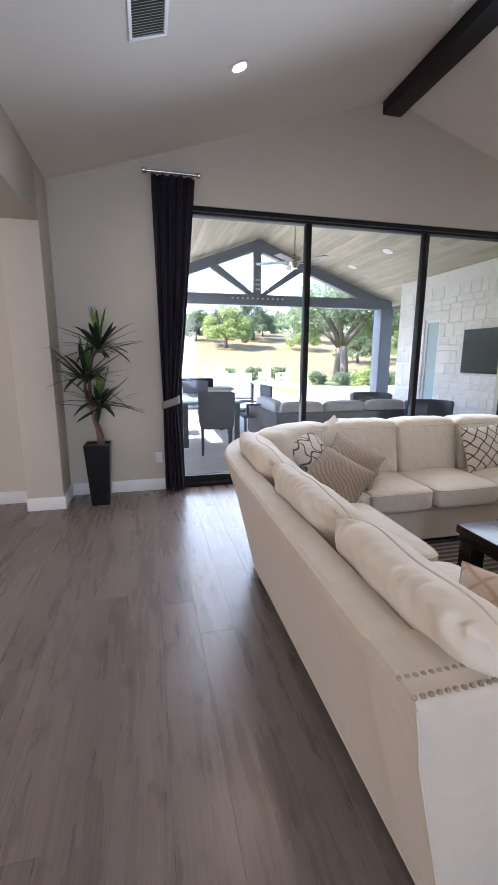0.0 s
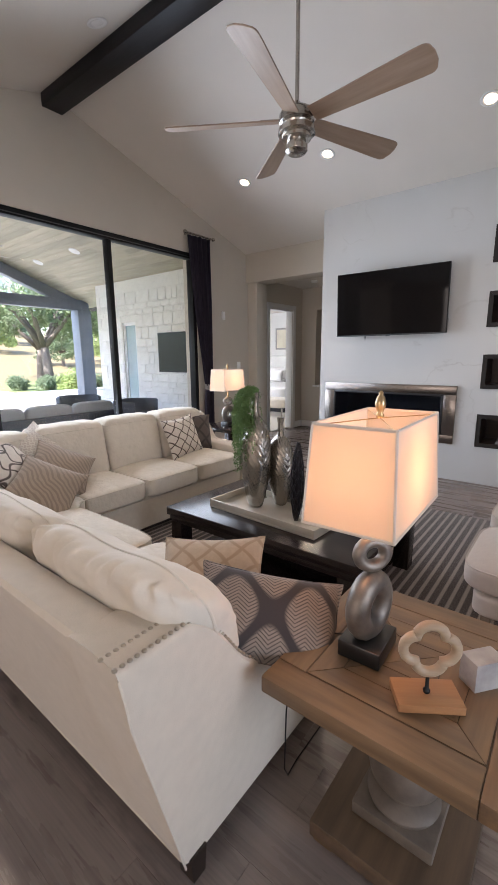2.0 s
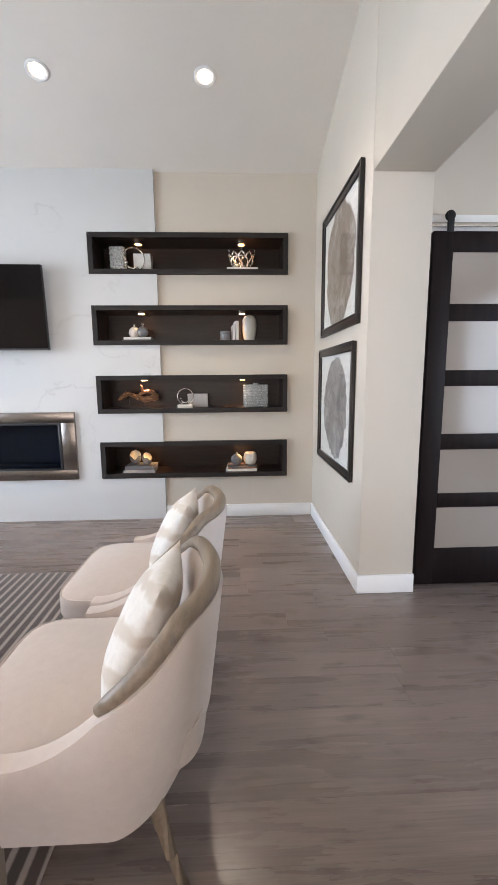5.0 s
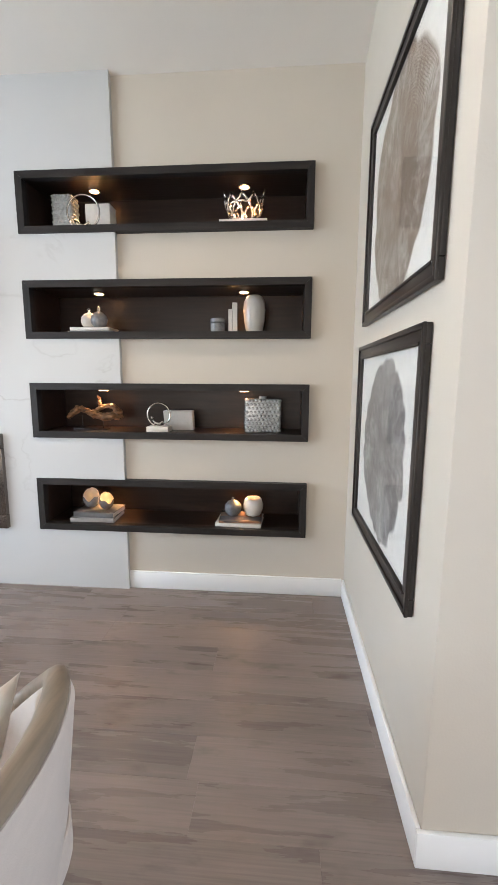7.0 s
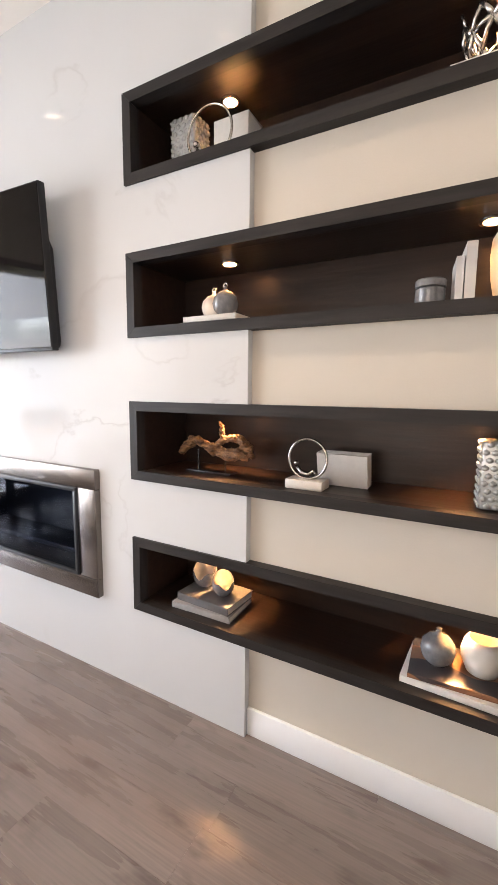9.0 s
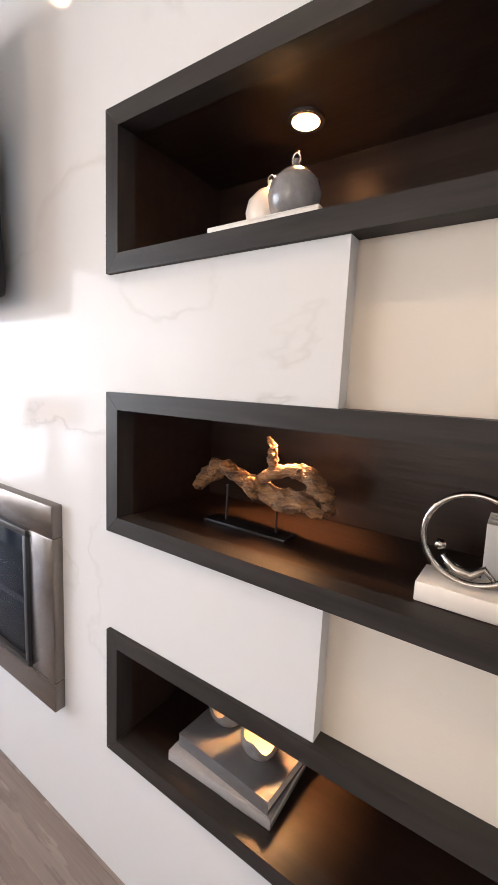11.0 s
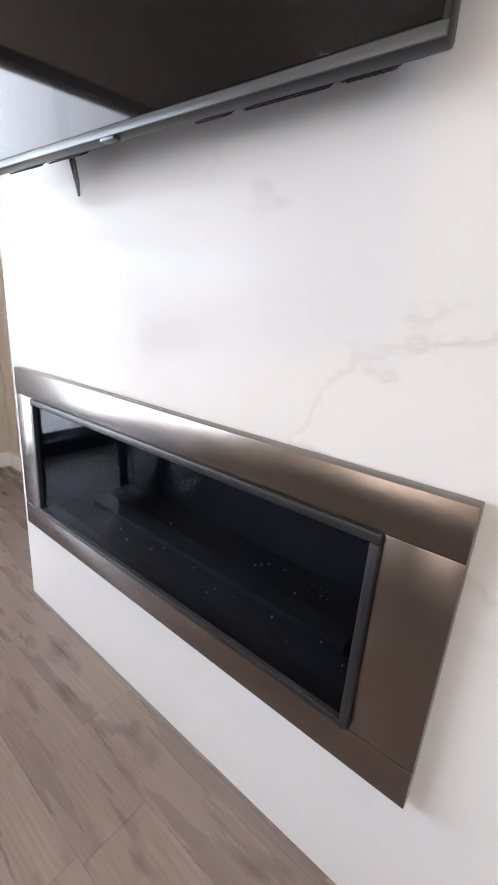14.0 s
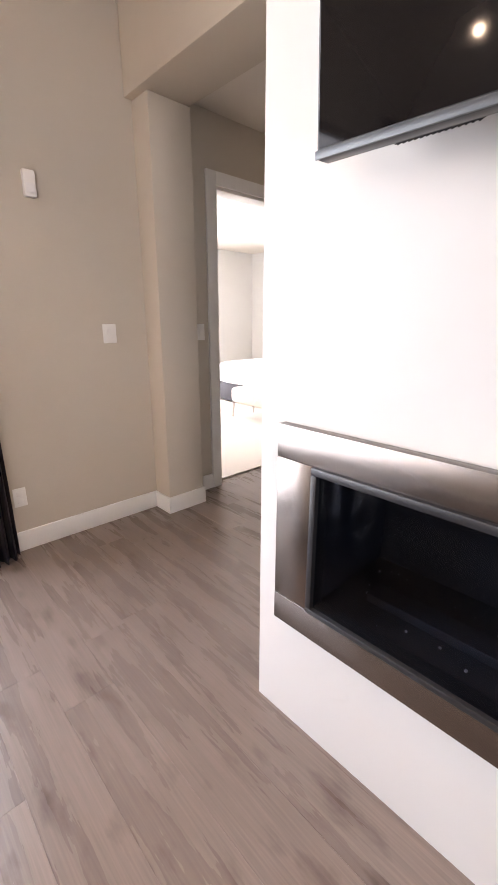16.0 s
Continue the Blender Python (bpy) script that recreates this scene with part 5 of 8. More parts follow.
def table_lamp(m, group):
    t = thing("table_lamp", "lit table lamp with stacked silver rings and a cream shade", "table lamp", m, group)
    boxes("base", [(-0.075, 0.075, -0.06, 0.06, 0, 0.05)], BLKBASE, t, "black block base", bevel=0.004)
    # lower ring: a flattened disc with a hole; upper ring smaller, turned across
    for z, R, r, rot in ((0.143, 0.062, 0.034, -10), (0.298, 0.039, 0.019, -42)):
        bm = bmesh.new()
        n, mm = 44, 12
        rings = []
        for i in range(n):
            a_ = 2 * math.pi * i / n
            ring = []
            for j in range(mm):
                b_ = 2 * math.pi * j / mm
                rad = R + r * math.cos(b_)
                zz = 1.35 if R > 0.05 else 1.1
                ring.append(bm.verts.new((rad * math.cos(a_), 1.0 * r * math.sin(b_), z + zz * rad * math.sin(a_) * (0.80 if R > 0.05 else 0.85))))
            rings.append(ring)
        for i in range(n):
            for j in range(mm):
                bm.faces.new((rings[i][j], rings[(i + 1) % n][j], rings[(i + 1) % n][(j + 1) % mm], rings[i][(j + 1) % mm]))
        part("ring", bm, SILVERLEAF, t, "aged silver ring", smooth=True, m=pose(0, 0, 0, 0, 0, rot))
    bm = bmesh.new()
    lathe(bm, [(0.018, 0.345), (0.012, 0.36), (0.010, 0.47), (0.014, 0.49)], 14)
    part("stem", bm, BRASS, t, smooth="auto")
    bm = bmesh.new()
    lathe(bm, [(0.012, 0.485), (0.028, 0.52), (0.032, 0.55), (0.022, 0.58), (0.004, 0.595)], 18)
    part("bulb", bm, BULB, t, smooth=True)
    z0, z1, tx, ty, bx, by = 0.432, 0.677, 0.180, 0.100, 0.198, 0.113
    bm = bmesh.new()
    lo = [bm.verts.new((x * bx, y * by, z0)) for x, y in ((-1, -1), (1, -1), (1, 1), (-1, 1))]
    hi = [bm.verts.new((x * tx, y * ty, z1)) for x, y in ((-1, -1), (1, -1), (1, 1), (-1, 1))]
    for i in range(4):
        bm.faces.new((lo[i], lo[(i + 1) % 4], hi[(i + 1) % 4], hi[i]))
    sh = part("shade", bm, SHADE, t, "cream linen rectangular shade")
    TR = mat("pale shade binding", (0.62, 0.58, 0.52), 0.7, var=0.05, scale=30)
    for r_, z_ in (((bx, by), z0), ((tx, ty), z1)):
        bm = bmesh.new()
        tube(bm, [(-r_[0], -r_[1], z_), (r_[0], -r_[1], z_), (r_[0], r_[1], z_), (-r_[0], r_[1], z_)], 0.004, 6, True)
        part("binding", bm, TR, sh)
    for x, y in ((-1, -1), (1, -1), (1, 1), (-1, 1)):
        bm = bmesh.new()
        tube(bm, [(x * bx, y * by, z0), (x * tx, y * ty, z1)], 0.0032, 6)
        part("corner_binding", bm, TR, sh)
    bm = bmesh.new()
    for x, y in ((-1, -1), (1, -1), (1, 1), (-1, 1)):
        tube(bm, [(0, 0, z1 + 0.0), (x * tx, y * ty, z1 - 0.004)], 0.0016, 6)
    part("spider", bm, BRASS, sh)
    bm = bmesh.new()
    lathe(bm, [(0.009, 0.677), (0.011, 0.685), (0.007, 0.690), (0.011, 0.700), (0.014, 0.714), (0.010, 0.731), (0.005, 0.736), (0.007, 0.742), (0.002, 0.747)], 16)
    part("finial", bm, BRASS, t, "small brass finial", smooth=True)
    return t


lamp1 = table_lamp(pose(2.148, 0.860, TZ, 0, 0, 2), "pair of table lamps")
lamp("lamp_bulb", "POINT", 0.38, pose(2.148, 0.860, TZ + 0.55), (1.0, 0.43, 0.20), radius=0.085)
table_lamp(pose(4.90, 3.80, 0.60, 0, 0, 2), "pair of table lamps")
lamp("lamp_bulb", "POINT", 0.42, pose(4.90, 3.80, 0.60 + 0.55), (1.0, 0.45, 0.21), radius=0.06)
# far end table
t = thing("side_table", "dark wooden side table behind the sofa arm", "side table", pose(4.90, 3.80, 0.0))
boxes("tabletop", [(-0.27, 0.27, -0.27, 0.27, 0.56, 0.60)], ESP, t, bevel=0.004)
for x in (-1, 1):
    for y in (-1, 1):
        boxes("leg", [(x * 0.22 - 0.025, x * 0.22 + 0.025, y * 0.22 - 0.025, y * 0.22 + 0.025, 0, 0.56)], ESP, t, bevel=0.003)
boxes("shelf", [(-0.24, 0.24, -0.24, 0.24, 0.15, 0.18)], ESP, t, bevel=0.003)
# lamp cord
bm = bmesh.new()
tube(bm, [(2.16, 0.93, TZ + 0.006), (2.10, 1.035, TZ + 0.006), (2.08, 1.06, TZ - 0.03), (2.06, 1.08, 0.30), (2.06, 1.085, 0.07), (2.09, 1.09, 0.012), (2.16, 1.10, 0.003), (2.35, 1.10, 0.003)], 0.0025, 6)
tagged(part("lamp_cord", bm, BLACK, smooth=True), "thin dark lamp cord hanging behind the end table", "cable")
# quatrefoil ornament
PALEW = wood("pale carved wood", (0.42, 0.32, 0.22), (0.32, 0.235, 0.155), 0.5, "x", 2)
HONEY = wood("honey pine block", (0.40, 0.20, 0.085), (0.30, 0.14, 0.06), 0.45, "x", 1.6)
t = thing("quatrefoil_ornament", "carved wooden quatrefoil on a small pine stand", "ornament", pose(2.06, 0.672, TZ, 0, 0, -56))
boxes("stand", [(-0.078, 0.078, -0.045, 0.045, 0, 0.022)], HONEY, t, "honey pine base block", bevel=0.002)
bm = bmesh.new()
lathe(bm, [(0.008, 0.022), (0.009, 0.028), (0.0045, 0.034), (0.0045, 0.085)], 12)
part("post", bm, BLACK, t, smooth="auto")
bm = bmesh.new()
pts = []
for i in range(72):
    a_ = 2 * math.pi * i / 72
    r_ = 0.050 + 0.017 * abs(math.cos(2 * a_)) ** 0.7 - 0.004
    pts.append((r_ * math.cos(a_), 0, 0.142 + r_ * math.sin(a_)))
tube(bm, pts, 0.0125, 10, True)
part("quatrefoil", bm, PALEW, t, "pale carved quatrefoil ring", smooth=True)
# white marble block bookend
t = thing("marble_bookend", "white and grey marble block on the end table", "ornament", pose(2.212, 0.570, TZ, 0, 0, -38))
bm = bmesh.new()
pr = [(-0.075, 0.0), (0.075, 0.0), (0.075, 0.06)] + [(0.075 - 0.03 + 0.03 * math.cos(q), 0.06 + 0.03 * math.sin(q)) for q in steps(0, math.pi / 2, 6)][1:] + [(-0.075, 0.09)]
prism(bm, [(x * 0.70, z * 0.86) for x, z in pr], -0.028, 0.028)
part("block", bm, mat("grey white marble", (0.46, 0.44, 0.42), 0.3, color2=(0.25, 0.24, 0.24), scale=9), t)
# ---- armchairs ----
CHAIRC = mat("pale taupe chair cloth", (0.50, 0.43, 0.38), 0.85, var=0.07, scale=30, bump=0.25, bscale=320, sheen=0.25)
RAILW = wood("grey taupe wood", (0.25, 0.195, 0.14), (0.165, 0.128, 0.095), 0.4, "x", 2)


def gold_stripes(m, x, y, z):
    n, l = nodes_of(m)
    tc = n.new("ShaderNodeTexCoord")
    nz = n.new("ShaderNodeTexNoise")
    nz.inputs["Scale"].default_value = 9
    l.new(tc.outputs["Object"], nz.inputs["Vector"])
    v = mth(m, "ADD", mth(m, "ADD", z, mth(m, "MULTIPLY", x, 0.35)), mth(m, "MULTIPLY", nz.outputs["Fac"], 0.10))
    return mth(m, "SUBTRACT", sine(m, v, 46), 0.55)


GOLDP = patterned("ivory cloth with gold brush strokes", (0.70, 0.67, 0.62), (0.52, 0.46, 0.39), gold_stripes, soft=0.3)


def u_path(n):
    """The chair's plan line: front of one arm, round the back, front of the other; with outward normals."""
    pts = []
    R = 0.19
    for y in steps(0.20, -0.06, 9):
        pts.append(((-0.335, y), (-1, 0)))
    for a in steps(180, 360, n)[1:-1]:
        c, s = math.cos(radians(a)), math.sin(radians(a))
        pts.append(((0.335 * c, -0.06 + R * s), Vector((c, s * 0.335 / R)).normalized()))
    for y in steps(-0.06, 0.20, 9):
        pts.append(((0.335, y), (1, 0)))
    return pts


def armchair(m):
    t = thing("armchair", "pale taupe upholstered armchair with sloped arms and a wood rail", "armchair", m, "pair of armchairs")
    P = u_path(28)

    def top(y):
        u = min(1, max(0, (0.20 - y) / 0.40))
        return 0.490 + 0.300 * u ** 2.1
    bm = bmesh.new()
    rings = []
    for (x, y), nn in P:
        zt = top(y)
        nx, ny = nn
        lean = 0.045 * max(0.0, -ny)
        sec = [(-0.035, 0.25, 0), (0.035, 0.25, 0), (0.040, 0.40, 0.25), (0.040, zt - 0.03, 0.9), (0.028, zt - 0.006, 1), (0.0, zt, 1), (-0.028, zt - 0.006, 1), (-0.038, zt - 0.03, 0.9), (-0.035, 0.40, 0.2)]
        # the shell narrows towards its foot
        ring = [bm.verts.new((x + nx * (o + lean * k - 0.03 * (1 - k) * (1 if z < 0.3 else 0)), y + ny * (o + lean * k * 1.5 - 0.05 * (1 - k) * (1 if z < 0.3 else 0)), z)) for o, z, k in sec]
        rings.append(ring)
    k = len(rings[0])
    for a, b in zip(rings, rings[1:]):
        for i in range(k):
            bm.faces.new((a[i], a[(i + 1) % k], b[(i + 1) % k], b[i]))
    bm.faces.new(rings[0][::-1])
    bm.faces.new(rings[-1])
    part("shell", bm, CHAIRC, t, smooth="auto")
    bm = bmesh.new()
    pts, rad = [], []
    for (x, y), nn in P:
        if y > -0.05:
            continue
        lean = 0.045 * max(0.0, -nn[1])
        pts.append((x + nn[0] * lean, y + nn[1] * lean * 1.5, top(y) + 0.008))
    n = len(pts)
    rad = [0.029 * (0.55 + 0.45 * math.sin(math.pi * i / (n - 1)) ** 0.5) for i in range(n)]
    tube(bm, pts, rad, 10)
    part("top_rail", bm, RAILW, t, "grey taupe curved wood rail", smooth=True)
    bm = bmesh.new()
    roundbox(bm, 0.318, 0.255, 0.055, 9, 12, lambda a, b, c: (a, b + 0.085, c + 0.30))
    part("seat_frame", bm, CHAIRC, t, smooth=True)
    bm = bmesh.new()
    roundbox(bm, 0.315, 0.345, 0.066, 6, 16, lambda a, b, c: (a * (1 - 0.12 * max(0, -b / 0.335) ** 2), b + 0.050, c + 0.414), 0.045)
    sc = part("seat_cushion", bm, CHAIRC, t, smooth=True)
    bm = bmesh.new()
    ring = [(0.310 * math.copysign(abs(math.cos(q)) ** 0.33, math.cos(q)), 0.050 + 0.341 * math.copysign(abs(math.sin(q)) ** 0.33, math.sin(q)), 0.462) for q in [2 * math.pi * i / 60 for i in range(60)]]
    ring = [(x * (1 - 0.12 * max(0, -(y - 0.050) / 0.345) ** 2), y, z) for x, y, z in ring]
    tube(bm, ring, 0.004, 6, True)
    part("piping", bm, CHAIRC, sc, smooth=True)
    for x in (-1, 1):
        bm = bmesh.new()
        prism(bm, [(-0.024, 0.26), (0.024, 0.26), (0.016, 0.0), (-0.016, 0.0)], -0.02, 0.02)
        part("front_leg", bm, RAILW, t, m=pose(x * 0.275, 0.27, 0))
        bm = bmesh.new()
        tube(bm, [(x * 0.24, -0.16, 0.27), (x * 0.245, -0.175, 0.18), (x * 0.255, -0.20, 0.09), (x * 0.27, -0.235, 0.0)], [0.024, 0.021, 0.018, 0.016], 8)
        part("back_leg", bm, RAILW, t, smooth="auto")
    return t


ch = armchair(pose(3.385, 0.405, 0.0))
copy_thing(ch, pose(4.125, 0.40, 0.0, 0, 0, -2))
for x, y in ((3.385, 0.30), (4.125, 0.305)):
    bm = pillow_mesh(bmesh.new(), 0.44, 0.42, 0.16, seed=31)
    o = part("chair_pillow", bm, GOLDP, smooth=True)
    o.matrix_world = pose(x, y, 0.635, 24, 4, 0)
    tagged(o, "ivory pillow with soft gold strokes on the armchair", "pillow", "pillows on the armchairs")

# ---- dracaena in a tall pot ----
POT = mat("gloss black planter", (0.008, 0.008, 0.010), 0.3, var=0.2, scale=10, spec=0.2)
pl = thing("potted_plant", "dracaena with spiky leaves in a tall black square planter", "potted plant", pose(0.545, 4.685, 0))
bm = bmesh.new()
lo, hi, rim, inn = [], [], [], []
for x, y in ((-1, -1), (1, -1), (1, 1), (-1, 1)):
    lo.append(bm.verts.new((x * 0.082, y * 0.082, 0.0)))
    hi.append(bm.verts.new((x * 0.118, y * 0.118, 0.60)))
    rim.append(bm.verts.new((x * 0.105, y * 0.105, 0.60)))
    inn.append(bm.verts.new((x * 0.100, y * 0.100, 0.54)))
for a, b in ((lo, hi), (hi, rim), (rim, inn)):
    for i in range(4):
        bm.faces.new((a[i], a[(i + 1) % 4], b[(i + 1) % 4], b[i]))
bm.faces.new(lo[::-1])
bm.faces.new(inn)
part("planter", bm, POT, pl, "gloss black tapered planter")
bm = bmesh.new()
bmesh.ops.create_grid(bm, x_segments=14, y_segments=14, size=0.099)
for v in bm.verts:
    v.co.z = 0.575 + 0.025 * noise.noise(v.co * 40)
part("moss", bm, mat("dry straw moss", (0.30, 0.19, 0.07), 0.9, var=0.4, scale=60, bump=0.6, bscale=120), pl, "dry straw moss")
BARK = mat("brown cane bark", (0.16, 0.09, 0.065), 0.7, color2=(0.09, 0.05, 0.04), scale=14, stretch=(1, 1, 5), bump=0.4, bscale=40)
heads = [((0.07, -0.01), 1.50, 0.46), ((-0.06, 0.0), 1.22, 0.46), ((0.05, -0.04), 0.98, 0.47)]
for (hx_, hy_), hz, ln in heads:
    bm = bmesh.new()
    pts = [(0.02 * math.sin(hz * 7) + (hx_ - 0.03) * u * u + 0.035 * math.sin(u * 5 + hz), hy_ * u + 0.02 * math.cos(hz * 9), 0.56 + (hz - 0.56) * u) for u in steps(0, 1, 12)]
    pts[-1] = (hx_, hy_, hz)
    tube(bm, pts, [0.020 - 0.007 * i / 12 for i in range(13)], 10)
    part("cane", bm, BARK, pl, smooth=True)
LEAF = mat("deep green dracaena leaf", (0.022, 0.045, 0.024), 0.4, color2=(0.010, 0.022, 0.015), scale=4, stretch=(8, 1, 1))
LEAFN = mat("young green dracaena leaf", (0.11, 0.20, 0.05), 0.35, color2=(0.06, 0.12, 0.03), scale=4, stretch=(8, 1, 1))


def leaf_data(droop, mt):
    bm = bmesh.new()
    n = 9
    rows = []
    for i in range(n + 1):
        u = i / n
        w = 0.023 * (0.55 + 0.9 * u) * (1 - u ** 3) + 0.0008
        x = u * (1 - 0.10 * droop * u)
        z = 0.22 * u * (1 - droop) - droop * 0.42 * u * u
        rows.append([bm.verts.new((x, -w, z + 0.25 * w)), bm.verts.new((x, 0, z)), bm.verts.new((x, w, z + 0.25 * w))])
    for a, b in zip(rows, rows[1:]):
        for j in range(2):
            bm.faces.new((a[j], a[j + 1], b[j + 1], b[j]))
    me = bpy.data.meshes.new("leaf")
    for f in bm.faces:
        f.smooth = True
    bm.to_mesh(me)
    bm.free()
    me.materials.append(mt)
    return me


LD = [leaf_data(d, LEAF) for d in (0.15, 0.4, 0.75)]
LN = leaf_data(0.05, LEAFN)
rnd = random.Random(3)
for (hx_, hy_), hz, ln in heads:
    for i in range(52):
        a = i * 2.39996 + rnd.uniform(-0.2, 0.2)
        young = i >= 42
        el = radians(rnd.uniform(55, 82)) if young else radians(rnd.uniform(-18, 42))
        o = new("leaf", LN if young else LD[rnd.randrange(3)])
        o.parent = pl
        L = ln * (rnd.uniform(0.55, 0.75) if young else rnd.uniform(0.8, 1.05))
        if math.sin(a) > 0.3:
            L *= 0.6
        o.matrix_local = Matrix.Translation((hx_, hy_, hz - 0.05 + 0.06 * i / 30)) @ Matrix.Rotation(a, 4, "Z") @ Matrix.Rotation(-el, 4, "Y") @ Matrix.Diagonal((L, 1, 1 * L, 1))

# ---- framed prints ----
ARTF = mat("black brown picture frame", (0.018, 0.014, 0.013), 0.35, var=0.25, scale=14)
PG = glass_mat("picture glass", gloss=0.22)


def ring_print(name, seed, tone, tall, lobes, reach):
    """A pressed slice of a trunk: scalloped rim, fine growth rings, radial checks and a mottled tone."""
    def draw(m, x, y, z):
        n, l = nodes_of(m)
        tc = n.new("ShaderNodeTexCoord")

        def cloud(scale, detail, w):
            nz = n.new("ShaderNodeTexNoise")
            nz.noise_dimensions = "4D"
            nz.inputs["W"].default_value = seed + w
            nz.inputs["Scale"].default_value, nz.inputs["Detail"].default_value = scale, detail
            l.new(tc.outputs["Object"], nz.inputs["Vector"])
            return mth(m, "SUBTRACT", nz.outputs["Fac"], 0.5)
        big, mid, fine = cloud(3.2, 2, 0.0), cloud(9, 4, 3.0), cloud(45, 5, 5.0)
        ang = mth(m, "ARCTAN2", z, x)
        r = mth(m, "SQRT", mth(m, "ADD", mth(m, "MULTIPLY", mth(m, "MULTIPLY", x, x), 1.0), mth(m, "MULTIPLY", mth(m, "MULTIPLY", z, z), tall)))
        scal = mth(m, "MULTIPLY", mth(m, "ABSOLUTE", sine(m, mth(m, "ADD", ang, mth(m, "MULTIPLY", big, 1.6)), lobes)), 0.022)
        r = mth(m, "SUBTRACT", mth(m, "ADD", r, mth(m, "MULTIPLY", big, 0.14)), scal)
        inside = mth(m, "MULTIPLY", mth(m, "SUBTRACT", reach, r), 40.0)
        rings = mth(m, "MULTIPLY", sine(m, mth(m, "ADD", r, mth(m, "MULTIPLY", mid, 0.015)), 720), 0.09)
        rays = mth(m, "POWER", mth(m, "ABSOLUTE", sine(m, mth(m, "ADD", ang, mth(m, "MULTIPLY", mid, 0.5)), 13)), 26)
        rays = mth(m, "MULTIPLY", mth(m, "MULTIPLY", rays, mth(m, "ADD", mid, 0.35)), 0.28)
        tonev = mth(m, "ADD", mth(m, "MULTIPLY", mid, 0.75), mth(m, "ADD", mth(m, "MULTIPLY", fine, 0.55), mth(m, "MULTIPLY", big, 0.5)))
        solid = mth(m, "ADD", mth(m, "SUBTRACT", mth(m, "ADD", rings, tonev), rays), 0.34)
        return mth(m, "MINIMUM", inside, solid)
    return patterned(name, (0.66, 0.66, 0.63), tone, draw, 0.7, 0.0, soft=0.42)


def framed(x0, x1, z0, z1, seed, tone, tall, lobes, label):
    t = thing("framed_print", label, "picture", pose((x0 + x1) / 2, YS, (z0 + z1) / 2), "framed prints on the wall")
    a, b, f = (x1 - x0) / 2, (z1 - z0) / 2, 0.062
    for s in ((-a, a, 0.002, 0.024, b - f, b), (-a, a, 0.002, 0.024, -b, -b + f), (-a, -a + f, 0.002, 0.024, -b + f, b - f), (a - f, a, 0.002, 0.024, -b + f, b - f)):
        boxes("frame_side", [s], ARTF, t, bevel=0.005)
    for s in ((-a + f - 0.012, a - f + 0.012, 0.024, 0.028, b - f - 0.003, b - f + 0.009), (-a + f - 0.012, a - f + 0.012, 0.024, 0.028, -b + f - 0.009, -b + f + 0.003), (-a - 0.001, -a + 0.018, 0.019, 0.031, -b, b), (a - 0.018, a + 0.001, 0.019, 0.031, -b, b), (-a, a, 0.019, 0.031, b - 0.018, b + 0.001), (-a, a, 0.019, 0.031, -b - 0.001, -b + 0.018)):
        boxes("bead", [s], ARTF, t, bevel=0.003)
    boxes("paper", [(-a + f - 0.01, a - f + 0.01, 0.004, 0.012, -b + f - 0.01, b - f + 0.01)], ring_print("wood ring print", seed, tone, tall, lobes, 0.37 if lobes < 5 else 0.335), t, "white paper with a grey wood ring print")
    g_ = boxes("glass", [(-a + f - 0.005, a - f + 0.005, 0.015, 0.017, -b + f - 0.005, b - f + 0.005)], PG, t)
    g_.visible_shadow = False


framed(4.785, 5.82, 1.728, 2.668, 1.0, (0.115, 0.080, 0.052), 0.80, 3, "dark framed print of a large brown tree ring disc")
framed(4.845, 5.875, 0.692, 1.626, 7.0, (0.10, 0.092, 0.092), 0.92, 7, "dark framed print of a ragged grey tree ring disc")

# ---- sliding barn door ----
BDW = wood("near black door wood", (0.014, 0.009, 0.009), (0.008, 0.005, 0.005), 0.5, "z", 1.2, spec=0.12)
FROST = mat("frosted white door glass", (0.30, 0.255, 0.22), 0.10, var=0.04, scale=2)
bd = thing("barn_door", "dark sliding barn door with five frosted glass panels", "door", pose(4.715, -1.19, 0))
W = 0.98
boxes("stile", [(0, 0.042, -0.122, 0, 0.012, 2.243)], BDW, bd, bevel=0.003)
boxes("stile", [(0, 0.042, -W, -W + 0.122, 0.012, 2.243)], BDW, bd, bevel=0.003)
zs = [(2.127, 2.243), (1.728, 1.829), (1.333, 1.432), (0.93, 1.03), (0.545, 0.64), (0.012, 0.262)]
for z0, z1 in zs:
    boxes("rail", [(0.001, 0.041, -W + 0.1225, -0.1225, z0, z1)], BDW, bd, bevel=0.003)
for (a, _), (_, b) in zip(zs, zs[1:]):
    boxes("glass_panel", [(0.014, 0.026, -W + 0.12, -0.12, b - 0.004, a + 0.004)], FROST, bd, "frosted white glass panel")
boxes("hanger_strap", [(-0.008, 0.0, -0.115, -0.075, 2.235, 2.345)], BLACK, bd, bevel=0.002)
bm = bmesh.new()
lathe(bm, [(0.026, -0.009), (0.029, -0.007), (0.024, 0.0), (0.029, 0.007), (0.026, 0.009)], 28)
part("wheel", bm, BLACK, bd, smooth="auto", m=pose(0.008, -0.095, 2.330, 0, 90, 0))
tagged(boxes("door_track", [(4.715, 4.723, -3.2, -1.17, 2.268, 2.292)], NICKEL, bevel=0.002), "steel sliding door track on a white board", "door track", kind="structure")
structure(boxes("track_board", [(4.765, 4.79, -3.3, -1.16, 2.235, 2.35)], TRIM, bevel=0.003), "white board behind the door track", "trim")

